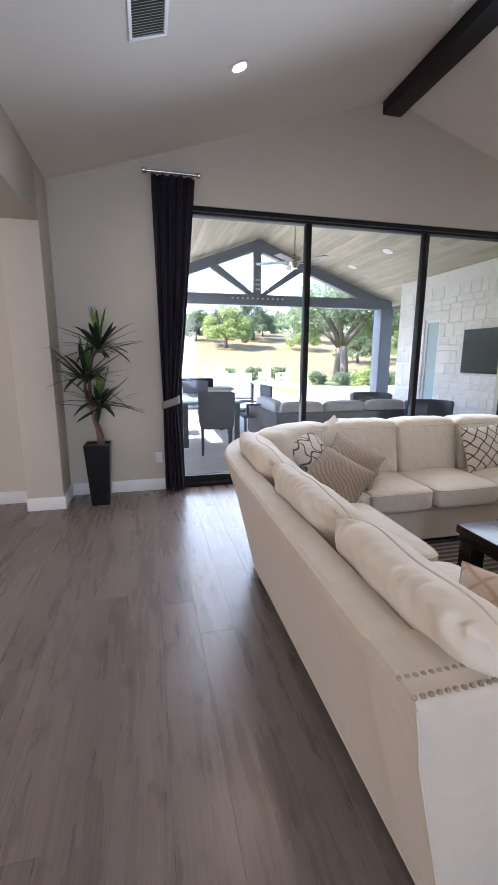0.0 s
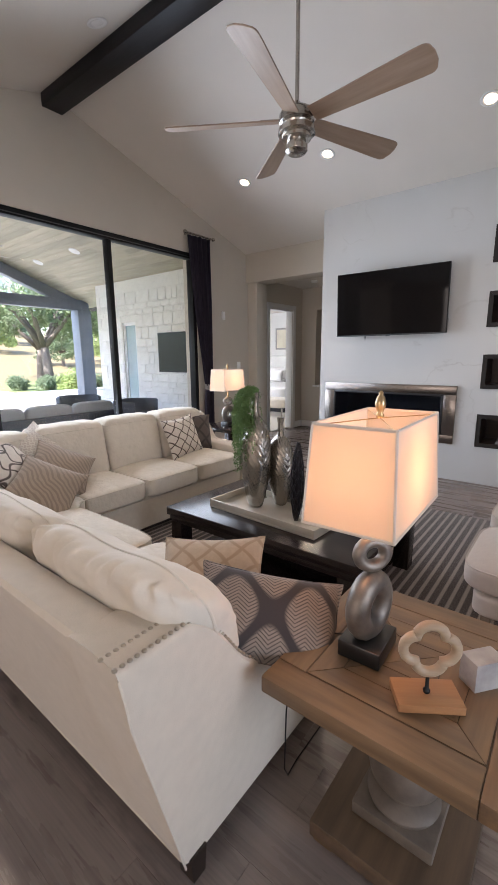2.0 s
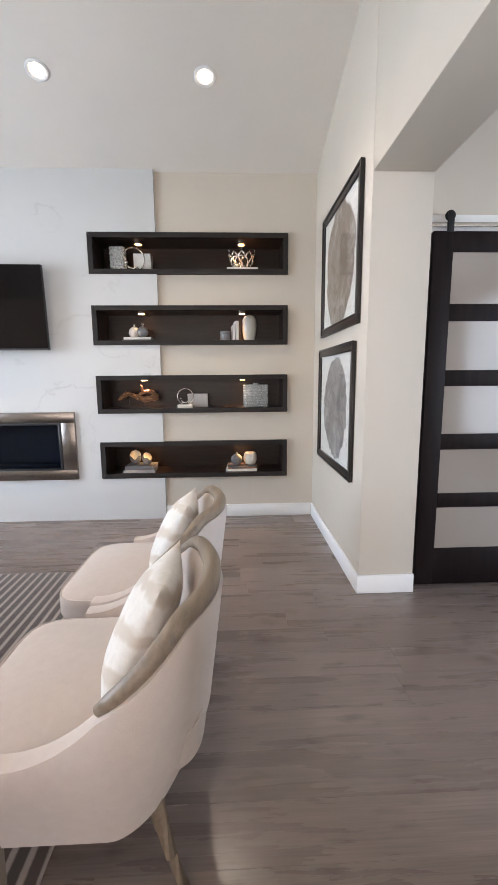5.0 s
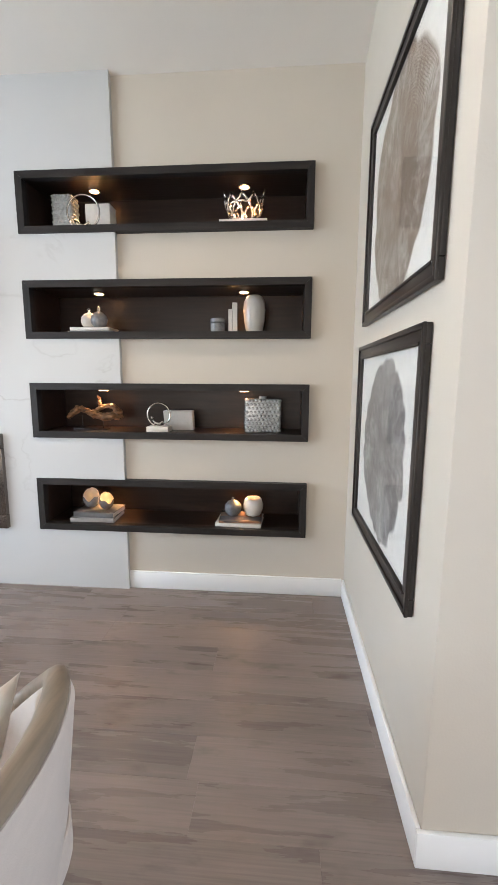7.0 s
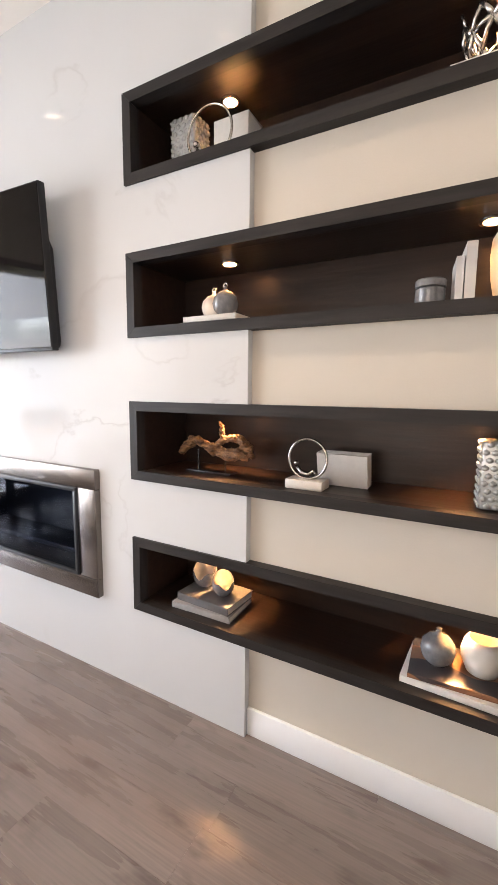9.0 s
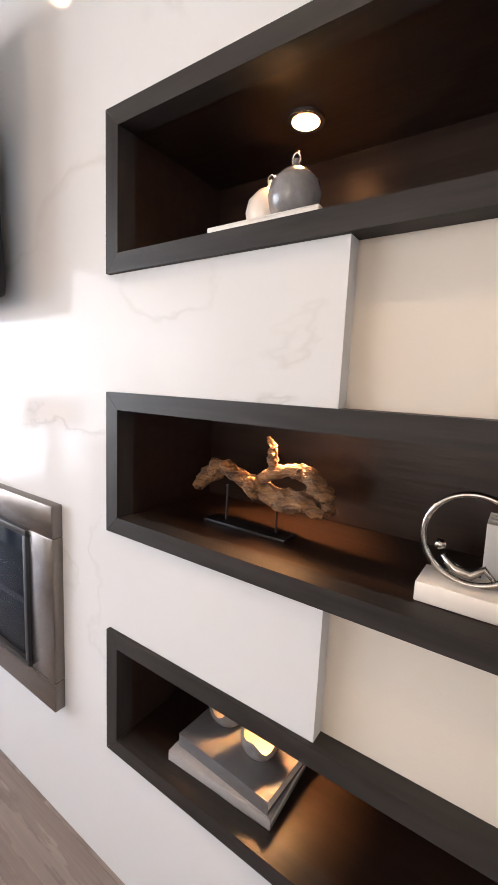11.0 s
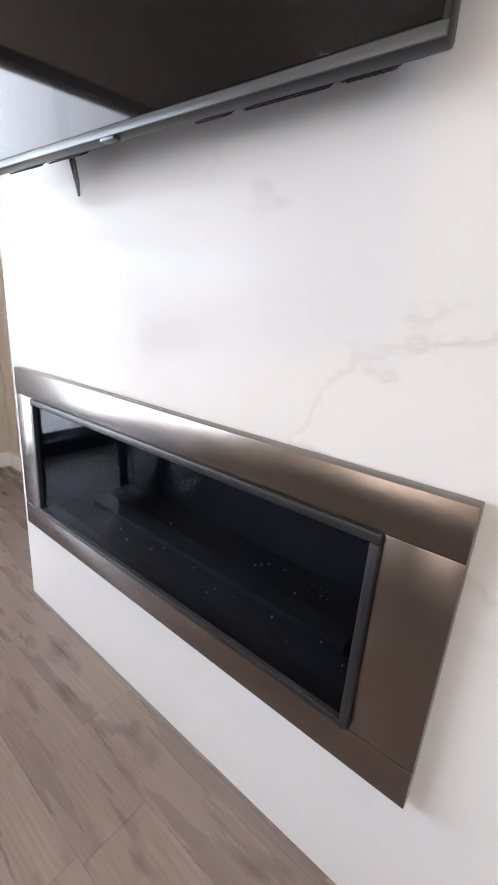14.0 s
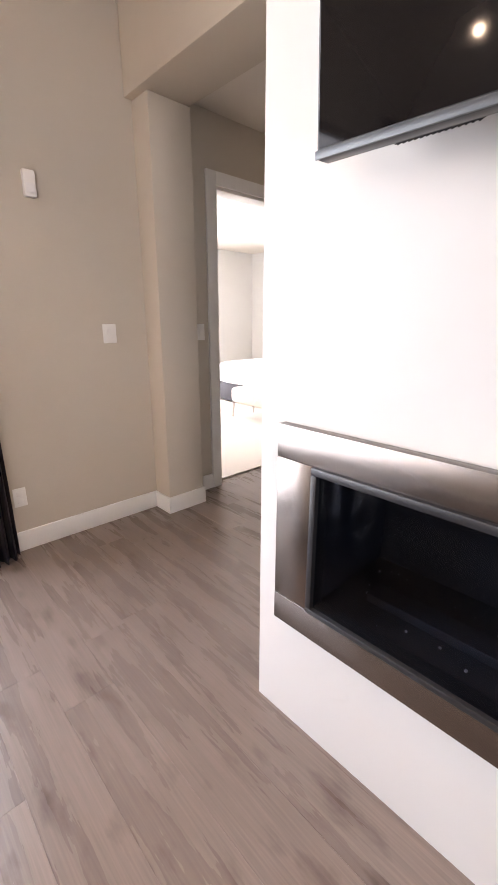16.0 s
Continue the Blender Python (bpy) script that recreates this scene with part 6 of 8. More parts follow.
# ---- things in the niches ----
SILVERC = mat("silver glazed ceramic", (0.46, 0.465, 0.45), 0.26, 0.35, var=0.15, scale=12)
WHITECER = mat("warm white ceramic", (0.66, 0.61, 0.54), 0.3, var=0.06, scale=10)
GREYCER = mat("grey crackle ceramic", (0.20, 0.20, 0.20), 0.22, color2=(0.12, 0.12, 0.125), scale=30)
NF = [z0 + 0.0395 for z0, _ in NZ]
N1, N2, N3, N4 = NF


def studded(m, w, d, h, neck, label):
    """A square ceramic vase covered with raised pillow-shaped studs."""
    t = thing("studded_vase", label, "vase", m)
    bm = bmesh.new()
    box(bm, -w / 2, w / 2, -d / 2, d / 2, 0, h, 0.012, 3)
    part("body", bm, SILVERC, t, smooth="auto")
    bm = bmesh.new()
    c = h / 9

    def stud(co, nrm):
        r = c * 0.50
        bmesh.ops.create_icosphere(bm, subdivisions=1, radius=r, matrix=Matrix.Translation(co) @ (Matrix.Diagonal((0.45, 1.0, 0.85, 1)) if abs(nrm) == 1 else Matrix.Diagonal((1.0, 0.45, 0.85, 1))))
    for i in range(9):
        z = c * (i + 0.5)
        off = (i % 2) * 0.5
        k = int(d / c)
        for j in range(k):
            y = -d / 2 + (j + 0.5 + off * 0.9) * d / (k + 0.4)
            for s in (-1, 1):
                stud((s * w / 2, y, z), s)
        k = int(w / c)
        for j in range(k):
            x = -w / 2 + (j + 0.5 + off * 0.9) * w / (k + 0.4)
            for s in (-1, 1):
                stud((x, s * d / 2, z), s * 2)
    part("studs", bm, SILVERC, t, smooth=True)
    if neck:
        bm = bmesh.new()
        lathe(bm, [(0.026, h - 0.002), (0.024, h + 0.006), (0.027, h + 0.016), (0.022, h + 0.016)], 20)
        part("neck", bm, SILVERC, t, smooth="auto")
    return t


def gourd(m, r, material, label, loop=True):
    t = thing("round_bottle", label, "vase", m)
    bm = bmesh.new()
    lathe(bm, [(r * 0.35, 0), (r * 0.6, r * 0.10), (r * 0.9, r * 0.5), (r, r * 0.95), (r * 0.9, r * 1.4), (r * 0.55, r * 1.78), (r * 0.2, r * 1.92), (r * 0.13, r * 2.1), (r * 0.16, r * 2.22), (r * 0.08, r * 2.22)], 28)
    part("body", bm, material, t, smooth=True)
    if loop:
        bm = bmesh.new()
        tube(bm, [(0, r * 0.16 * math.cos(a), r * 2.28 + r * 0.20 * math.sin(a)) for a in [2 * math.pi * i / 16 for i in range(16)]], r * 0.05, 6, True)
        part("loop_handle", bm, NICKEL, t, smooth=True)
    return t


def ring_figure(m, R, block, label):
    t = thing("ring_sculpture", label, "sculpture", m)
    z0 = 0.0
    if block:
        boxes("block", [(-0.045, 0.045, -0.075, 0.075, 0, 0.036)], WHITECER, t, "white stone block", bevel=0.003)
        z0 = 0.036
    bm = bmesh.new()
    tube(bm, [(0, R * math.cos(a), z0 + R + R * math.sin(a)) for a in [2 * math.pi * i / 48 for i in range(48)]], 0.0055, 8, True)
    part("ring", bm, NICKEL, t, smooth=True)
    bm = bmesh.new()
    tube(bm, [(0, R * 0.55, z0 + R * 0.55), (0, R * 0.3, z0 + R * 0.28), (0, -R * 0.05, z0 + R * 0.22), (0, -R * 0.30, z0 + R * 0.42), (0, -R * 0.5, z0 + R * 0.20)], [R * 0.08, R * 0.13, R * 0.12, R * 0.08, R * 0.05], 8)
    bmesh.ops.create_icosphere(bm, subdivisions=2, radius=R * 0.13, matrix=Matrix.Translation((0, R * 0.62, z0 + R * 0.76)))
    part("figure", bm, NICKEL, t, "plain abstract metal form", smooth=True)
    return t


def egg_cup(m, r, label, inner):
    """An egg shell cut open with a wavy edge, pale inside."""
    t = thing("egg_votive", label, "candle holder", m)
    for nm, k, mt in (("shell", 1.0, GREYCER), ("lining", 0.965, inner)):
        bm = bmesh.new()
        n, rows = 30, 12
        rings = []
        for i in range(rows + 1):
            ring = []
            for c in range(n):
                a = 2 * math.pi * c / n
                lim = 0.68 + 0.21 * math.cos(a) + 0.05 * math.cos(5 * a)
                if nm == "lining":
                    lim -= 0.005
                u = i / rows * lim
                th = math.pi * (1 - u)
                ring.append(bm.verts.new((k * r * math.sin(th) * math.cos(a), k * r * math.sin(th) * math.sin(a), 1.25 * r + k * 1.25 * r * math.cos(th))))
            rings.append(ring)
        for p, q in zip(rings, rings[1:]):
            for c in range(n):
                bm.faces.new((p[c], p[(c + 1) % n], q[(c + 1) % n], q[c]))
        bmesh.ops.remove_doubles(bm, verts=bm.verts, dist=1e-5)
        part(nm, bm, mt, t, smooth=True)
    return t


XN = 6.345
# top niche
studded(pose(6.36, 1.075, N1), 0.11, 0.13, 0.235, False, "silver studded square ceramic vase")
book(6.37, 0.84, N1, 0.12, 0.16, 0.17, 0, WHITEC, PAGE, label="upright pale books in the niche", group="books in the niches")
ring_figure(pose(6.27, 0.915, N1), 0.105, False, "small metal ring sculpture with an abstract form")
book(6.33, -0.10, N1, 0.22, 0.29, 0.028, 0, WHITEC, PAGE, label="flat pale book under the coral bowl", group="books in the niches")
t = thing("coral_bowl", "openwork silver coral bowl on a pale book", "bowl", pose(6.33, -0.10, N1 + 0.029))
rnd = random.Random(8)
bm = bmesh.new()
nodes_ = []
for i in range(4):
    for j in range(9):
        th = 2 * math.pi * (j + 0.5 * (i % 2)) / 9 + rnd.uniform(-0.12, 0.12)
        ph = [1.15, 0.68, 0.25, -0.12][i]
        R = 0.115
        nodes_.append((0.9 * R * math.cos(ph) * math.cos(th), 1.15 * R * math.cos(ph) * math.sin(th), 0.105 - R * 0.95 * math.sin(ph) + rnd.uniform(-0.004, 0.004)))
for i in range(4):
    for j in range(9):
        a = nodes_[i * 9 + j]
        for b in ([nodes_[(i + 1) * 9 + j], nodes_[(i + 1) * 9 + (j + (1 if i % 2 else -1)) % 9]] if i < 3 else []):
            if rnd.random() < 0.88:
                mid = [(p + q) / 2 * (1.05 if k < 2 else 1) + rnd.uniform(-0.006, 0.006) for k, (p, q) in enumerate(zip(a, b))]
                tube(bm, [a, mid, b], [0.0092, 0.0072, 0.0092], 6)
        if i in (1, 2) and rnd.random() < 0.6:
            b = nodes_[i * 9 + (j + 1) % 9]
            tube(bm, [a, [(p + q) / 2 * 1.04 for p, q in zip(a, b)], b], [0.0072, 0.0055, 0.0072], 6)
        if i == 3 and j % 2 == 0:
            tube(bm, [a, (a[0] * 1.05, a[1] * 1.05, a[2] + 0.018), (a[0] * 1.0, a[1] * 1.12, a[2] + 0.03)], [0.006, 0.005, 0.004], 6)
part("coral_bowl_rim", bm, NICKEL, t, smooth=True, m=Matrix.Diagonal((1, 0.90, 1.28, 1)))
bm = bmesh.new()
lathe(bm, [(0.03, 0.0), (0.05, 0.004), (0.045, 0.012)], 20)
part("foot", bm, NICKEL, t, smooth="auto")
# second niche
book(XN, 0.90, N2, 0.20, 0.30, 0.016, 0, DGREYC, PAGE, label="thin dark book in the niche", group="books in the niches")
book(XN - 0.01, 0.905, N2 + 0.017, 0.18, 0.26, 0.022, 0, WHITEC, PAGE, label="pale book stacked in the niche", group="books in the niches")
gourd(pose(XN + 0.02, 0.955, N2 + 0.04), 0.055, WHITECER, "round ivory bottle with a loop handle")
gourd(pose(XN - 0.03, 0.865, N2 + 0.04), 0.055, GREYCER, "round grey crackle bottle with a loop handle")
book(6.33, 0.045, N2, 0.16, 0.26, 0.010, 0, WHITEC, PAGE, label="thin pale book under the candle", group="books in the niches")
t = thing("candle_jar", "grey ceramic candle jar with a lid", "candle", pose(6.32, 0.072, N2 + 0.011))
bm = bmesh.new()
lathe(bm, [(0.045, 0.0), (0.047, 0.004), (0.047, 0.055), (0.044, 0.058)], 28)
part("jar", bm, GREYCER, t, smooth="auto")
bm = bmesh.new()
lathe(bm, [(0.044, 0.060), (0.048, 0.062), (0.048, 0.082), (0.044, 0.086)], 28)
part("lid", bm, GREYCER, t, smooth="auto")
for i, (y, hh, w) in enumerate(((-0.005, 0.15, 0.022), (-0.035, 0.19, 0.030))):
    t = thing("book", "upright pale book leaning on the vase", "book", pose(6.35, y, N2, 0, 0, 8), "books in the niches")
    boxes("cover", [(-0.07, 0.07, -w / 2, -w / 2 + 0.003, 0, hh), (-0.07, 0.07, w / 2 - 0.003, w / 2, 0, hh), (-0.073, -0.07, -w / 2, w / 2, 0, hh)], WHITEC, t)
    boxes("pages", [(-0.068, 0.066, -w / 2 + 0.003, w / 2 - 0.003, 0.003, hh - 0.004)], PAGE, t)
t = thing("tall_vase", "tall rounded pale grey ceramic vase", "vase", pose(6.34, -0.165, N2))
bm = bmesh.new()
lathe(bm, [(0.045, 0), (0.052, 0.01), (0.066, 0.08), (0.072, 0.15), (0.068, 0.20), (0.05, 0.235), (0.03, 0.245), (0.028, 0.235)], 32)
part("body", bm, mat("pale grey ceramic", (0.48, 0.46, 0.42), 0.3, var=0.1, scale=8), t, smooth=True)
# third niche: driftwood on a stand
t = thing("driftwood_sculpture", "gnarled brown driftwood piece on a thin dark stand", "sculpture", pose(6.36, 0.94, N3))
DRIFT = mat("gnarled driftwood", (0.36, 0.175, 0.065), 0.65, color2=(0.045, 0.020, 0.009), scale=18, stretch=(3, 1, 3), bump=1.0, bscale=30, bdist=0.02)
rnd = random.Random(21)
bm = bmesh.new()


def gnarl(pts, rad, seed):
    p = [Vector(q) for q in pts]
    fine, rr = [], []
    for i in range(len(p) - 1):
        for k in range(6):
            u = k / 6
            c = p[i].lerp(p[i + 1], u)
            fine.append(c + Vector((noise.noise(c * 40 + Vector((seed, 0, 0))), noise.noise(c * 40 + Vector((0, seed, 0))), noise.noise(c * 40 + Vector((0, 0, seed))))) * 0.008)
            rr.append((rad[i] * (1 - u) + rad[i + 1] * u) * (1 + 0.30 * noise.noise(c * 60 + Vector((seed, seed, 0)))))
    fine.append(p[-1])
    rr.append(rad[-1])
    tube(bm, fine, rr, 18)


gnarl([(0, 0.200, 0.078), (-0.01, 0.158, 0.115), (0, 0.112, 0.145), (0, 0.062, 0.125), (0.01, 0.0, 0.098), (0.01, -0.06, 0.086), (0, -0.12, 0.10), (0, -0.168, 0.082)], [0.015, 0.023, 0.020, 0.021, 0.027, 0.029, 0.026, 0.013], 1)
gnarl([(0.01, 0.03, 0.112), (0, -0.03, 0.150), (0, -0.08, 0.166), (0, -0.13, 0.160), (0, -0.168, 0.128), (0.01, -0.178, 0.085)], [0.012, 0.015, 0.017, 0.019, 0.021, 0.012], 4)
gnarl([(0.0, -0.040, 0.150), (-0.005, -0.034, 0.185), (0.0, -0.028, 0.212), (0.0, -0.014, 0.236)], [0.015, 0.012, 0.009, 0.003], 7)
gnarl([(-0.012, 0.150, 0.120), (-0.025, 0.122, 0.158), (-0.015, 0.082, 0.150), (0.0, 0.060, 0.125)], [0.012, 0.011, 0.010, 0.008], 9)
for v in bm.verts:
    v.co += 0.007 * Vector((noise.noise(v.co * 90), noise.noise(v.co * 90 + Vector((7, 0, 0))), noise.noise(v.co * 90 + Vector((0, 9, 0)))))
part("driftwood", bm, DRIFT, t, "orange brown gnarled wood", smooth=True)
boxes("stand", [(-0.03, 0.03, -0.09, 0.15, 0, 0.008)], BLKBASE, t, bevel=0.001)
for y in (0.10, -0.05):
    bm = bmesh.new()
    tube(bm, [(0, y, 0.008), (0, y, 0.10)], 0.003, 8)
    part("post", bm, BLKBASE, t)
ring_figure(pose(6.30, 0.475, N3), 0.078, True, "small metal ring sculpture on a white stone block")
for i in range(3):
    t = thing("book", "pale book leaning back in the niche", "book", pose(6.40 + i * 0.022, 0.36, N3 + 0.003, 0, -14 + 1 * i, 0), "books in the niches")
    boxes("cover", [(-0.010, -0.0075, -0.10, 0.10, 0, 0.135), (0.0075, 0.010, -0.10, 0.10, 0, 0.135), (-0.0075, 0.0075, 0.097, 0.10, 0, 0.135)], WHITEC, t)
    boxes("pages", [(-0.0075, 0.0075, -0.097, 0.097, 0.003, 0.131)], PAGE, t)
studded(pose(6.36, -0.225, N3, 0, 0, 6), 0.11, 0.235, 0.225, True, "silver studded square jug vase with a short neck")
# bottom niche
book(6.35, 0.955, N4, 0.22, 0.31, 0.030, 2, GREYC, PAGE, label="grey book at the bottom of a stack", group="books in the niches")
book(6.36, 0.945, N4 + 0.031, 0.21, 0.29, 0.036, -3, DGREYC, PAGE, label="dark grey book on a stack", group="books in the niches")
IVORYIN = mat("pale ivory lining", (0.72, 0.66, 0.57), 0.4, 0.2, var=0.1, scale=10)
egg_cup(pose(6.37, 1.01, N4 + 0.068, 0, 0, 5), 0.060, "grey egg votive with a pale ivory lining", IVORYIN)
egg_cup(pose(6.335, 0.885, N4 + 0.068, 0, 0, 48), 0.052, "smaller grey egg votive with a pale lining", IVORYIN)
COFFEE = patterned("photo book cover", (0.22, 0.10, 0.05), (0.04, 0.03, 0.03), zebra(40), 0.25, 0.0)
book(6.35, -0.075, N4, 0.24, 0.31, 0.028, -3, WHITEC, PAGE, label="white book at the bottom of a stack", group="books in the niches")
book(6.355, -0.08, N4 + 0.029, 0.23, 0.29, 0.018, 2, COFFEE, PAGE, label="glossy dark photo book on a stack", group="books in the niches")
gourd(pose(6.34, -0.025, N4 + 0.048), 0.060, GREYCER, "round grey bottle with a short neck", False)
t = thing("round_vase", "round ivory vase with an open top", "vase", pose(6.36, -0.165, N4 + 0.048))
bm = bmesh.new()
lathe(bm, [(0.03, 0), (0.05, 0.008), (0.068, 0.05), (0.070, 0.075), (0.062, 0.11), (0.05, 0.128), (0.046, 0.128), (0.055, 0.10), (0.05, 0.03), (0.01, 0.02)], 32)
part("body", bm, WHITECER, t, smooth=True)
# ---- covered patio ----
CONC = mat("pale patio concrete", (0.50, 0.49, 0.47), 0.7, color2=(0.42, 0.41, 0.39), scale=1.4, bump=0.15, bscale=40)
# dark grey-blue timber; window haze is painted in by lightening its colour
GREYB = mat("slate grey painted timber with haze in its colour", (0.17, 0.19, 0.22), 0.55, var=0.15, scale=3, stretch=(8, 1, 1), bump=0.1, bscale=20)
PX, PZ, PS, PY = 3.60, 4.06, 0.37, 10.40
structure(boxes("patio", [(-4.6, 6.9, 5.245, 11.2, -0.25, -0.03)], CONC), "pale concrete patio floor under the porch roof", "patio")
# porch ceiling boards and roof
PCEIL = mat("weathered grey tan ceiling boards", (0.46, 0.41, 0.29), 0.6, color2=(0.36, 0.32, 0.225), scale=1.5, stretch=(10, 1, 10), bump=0.2, bscale=8)
n_, l_ = nodes_of(PCEIL)
ge, hs, mr_ = n_.new("ShaderNodeNewGeometry"), n_.new("ShaderNodeHueSaturation"), n_.new("ShaderNodeMapRange")
mr_.inputs["To Min"].default_value, mr_.inputs["To Max"].default_value = 0.84, 1.14
b_ = n_["Principled BSDF"]
l_.new(ge.outputs["Random Per Island"], mr_.inputs[0])
l_.new(mr_.outputs[0], hs.inputs["Value"])
l_.new(b_.inputs["Base Color"].links[0].from_socket, hs.inputs["Color"])
l_.new(hs.outputs[0], b_.inputs["Base Color"])
vs_, fs_ = [], []
rnd = random.Random(4)
for sg in (-1, 1):
    k = 0
    while k < 32:
        a, b = k * 0.115 + 0.002, (k + 1) * 0.115 - 0.002
        y = 5.25 - rnd.uniform(0, 1.5)
        while y < PY + 0.3:
            y2 = min(y + rnd.uniform(1.6, 3.2), PY + 0.3)
            ya = max(y, 5.25)
            if y2 > ya + 0.02:
                i = len(vs_)
                for xx, zz in ((a, 0), (b, 0), (b, 0.02), (a, 0.02)):
                    for yy in (ya + 0.001, y2 - 0.001):
                        vs_.append((PX + sg * xx, yy, PZ - PS * xx + zz))
                fs_ += [(i, i + 1, i + 3, i + 2), (i + 2, i + 3, i + 5, i + 4), (i + 4, i + 5, i + 7, i + 6), (i + 6, i + 7, i + 1, i), (i, i + 2, i + 4, i + 6), (i + 1, i + 7, i + 5, i + 3)]
            y = y2
        k += 1
me = bpy.data.meshes.new("ceiling_porch")
me.from_pydata(vs_, [], fs_)
me.materials.append(PCEIL)
structure(new("ceiling_porch", me), "weathered grey tan boards of the porch ceiling", "ceiling")
bm = bmesh.new()
prism(bm, [(PX - 3.9, PZ - PS * 3.9 + 0.03), (PX, PZ + 0.03), (PX + 3.9, PZ - PS * 3.9 + 0.03), (PX + 3.9, PZ - PS * 3.9 + 0.2), (PX, PZ + 0.2), (PX - 3.9, PZ - PS * 3.9 + 0.2)], 5.25, PY + 0.4)
structure(part("roof_porch", bm, mat("dark roof shingle", (0.06, 0.055, 0.05), 0.9, var=0.3, scale=20)), "dark porch roof", "roof")
structure(boxes("porch_side_wall", [(-0.5, -0.3, 5.245, 7.2, -0.03, 2.9)], WALL), "plain wall at the porch side")
# truss and posts
tr = thing("porch_truss", "slate grey timber gable truss at the porch end", "truss", pose(0, PY, 0))
tr["kind"] = "structure"
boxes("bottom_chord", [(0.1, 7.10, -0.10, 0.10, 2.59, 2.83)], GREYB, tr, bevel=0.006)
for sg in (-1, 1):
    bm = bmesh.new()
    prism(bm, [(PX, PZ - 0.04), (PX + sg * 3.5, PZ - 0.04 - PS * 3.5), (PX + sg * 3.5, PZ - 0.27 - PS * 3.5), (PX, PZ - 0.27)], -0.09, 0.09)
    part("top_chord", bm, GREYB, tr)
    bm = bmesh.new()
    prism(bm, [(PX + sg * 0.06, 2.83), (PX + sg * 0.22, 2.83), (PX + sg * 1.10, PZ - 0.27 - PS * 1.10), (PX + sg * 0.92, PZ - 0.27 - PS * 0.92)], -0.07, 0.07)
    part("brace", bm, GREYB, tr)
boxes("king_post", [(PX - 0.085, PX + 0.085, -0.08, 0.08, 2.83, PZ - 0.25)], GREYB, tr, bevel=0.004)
BOLT = mat("bright bolt head", (0.7, 0.7, 0.7), 0.3, 0.8)
bolts = [(PX - 0.6 + 0.12 * i, 2.74) for i in range(11)] + [(PX + s * 0.03, 2.95 + 0.1 * i) for s in (-1, 1) for i in range(3)] + [(PX + s * (0.24 + 0.075 * i), 2.94 + 0.09 * i) for s in (-1, 1) for i in range(4)]
bb = bmesh.new()
lathe(bb, [(0.022, 0), (0.022, 0.012), (0.008, 0.018)], 8)
first = part("bolt", bb, BOLT, tr, m=pose(bolts[0][0], -0.10, bolts[0][1], 90, 0, 0))
for x, z in bolts[1:]:
    o = new("bolt", first.data)
    o.parent = tr
    o.matrix_local = pose(x, -0.10 if z < 2.83 else -0.08, z, 90, 0, 0)
for x in (0.25, 6.93):
    p = thing("porch_post", "slate grey square porch post", "post", pose(x, PY, -0.03), "porch posts")
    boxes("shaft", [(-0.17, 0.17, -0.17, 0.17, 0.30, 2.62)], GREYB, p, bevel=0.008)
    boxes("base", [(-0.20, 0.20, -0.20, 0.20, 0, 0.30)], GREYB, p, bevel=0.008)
# limestone wall with its stones
MORT = mat("pale mortar", (0.72, 0.70, 0.66), 0.9, var=0.08, scale=12)
LIME = mat("white limestone", (0.74, 0.725, 0.69), 0.85, color2=(0.66, 0.64, 0.60), scale=5, bump=0.5, bscale=26, rand=0.05)
sw = structure(boxes("wall_limestone", [(6.53, 6.9, 5.245, 7.70, -0.03, 3.0), (6.53, 6.9, 8.15, 9.05, -0.03, 3.0), (6.53, 6.9, 7.70, 8.15, 2.15, 3.0), (6.53, 6.9, 7.70, 8.15, -0.03, 0.25)], MORT), "white limestone wall of the house beside the patio")
rnd = random.Random(9)
z = -0.03
while z < 2.72:
    hh = min(rnd.choice((0.11, 0.15, 0.19, 0.24)), 2.85 - z)
    for ya, yb in ((5.25, 7.68), (8.17, 9.05)) if 0.2 < z < 2.1 else ((5.25, 9.05),):
        y = ya
        while y < yb - 0.05:
            w = min(rnd.uniform(0.14, 0.42), yb - y)
            if yb - y - w < 0.12:
                w = yb - y
            bm = bmesh.new()
            d = rnd.uniform(0.0, 0.006)
            box(bm, -0.007 - d * 0.4, 0.03, -w / 2 + 0.006, w / 2 - 0.006, -hh / 2 + 0.006, hh / 2 - 0.006, 0.007, 1)
            for v in bm.verts:
                v.co += Vector((rnd.uniform(-0.003, 0.003), rnd.uniform(-0.004, 0.004), rnd.uniform(-0.004, 0.004)))
            part("stone", bm, LIME, sw, m=pose(6.53, y + w / 2, z + hh / 2))
            y += w
    z += hh
w2 = thing("window_2", "tall narrow window in the limestone wall", "window", pose(6.58, 7.925, 0))
w2["kind"] = "structure"
boxes("window_frame", [(-0.02, 0.04, -0.225, -0.17, 0.25, 2.15), (-0.02, 0.04, 0.17, 0.225, 0.25, 2.15), (-0.02, 0.04, -0.17, 0.17, 2.09, 2.15), (-0.02, 0.04, -0.17, 0.17, 0.25, 0.31)], TRIM, w2)
# opaque pane whose pale blue-grey colour stands in for a reflection
boxes("pane", [(0.0, 0.01, -0.17, 0.17, 0.31, 2.09)], mat("window glass with painted reflection", (0.35, 0.45, 0.5), 0.05, var=0.1, scale=2), w2)
t = thing("outdoor_television", "flat outdoor television on the limestone wall", "television", pose(6.50, 6.53, 1.525))
boxes("housing", [(-0.03, 0.01, -0.43, 0.43, -0.37, 0.37)], TVB, t, bevel=0.005)
boxes("screen", [(-0.032, -0.0305, -0.415, 0.415, -0.355, 0.355)], mat("outdoor screen", (0.03, 0.042, 0.042), 0.12, spec=0.15), t)
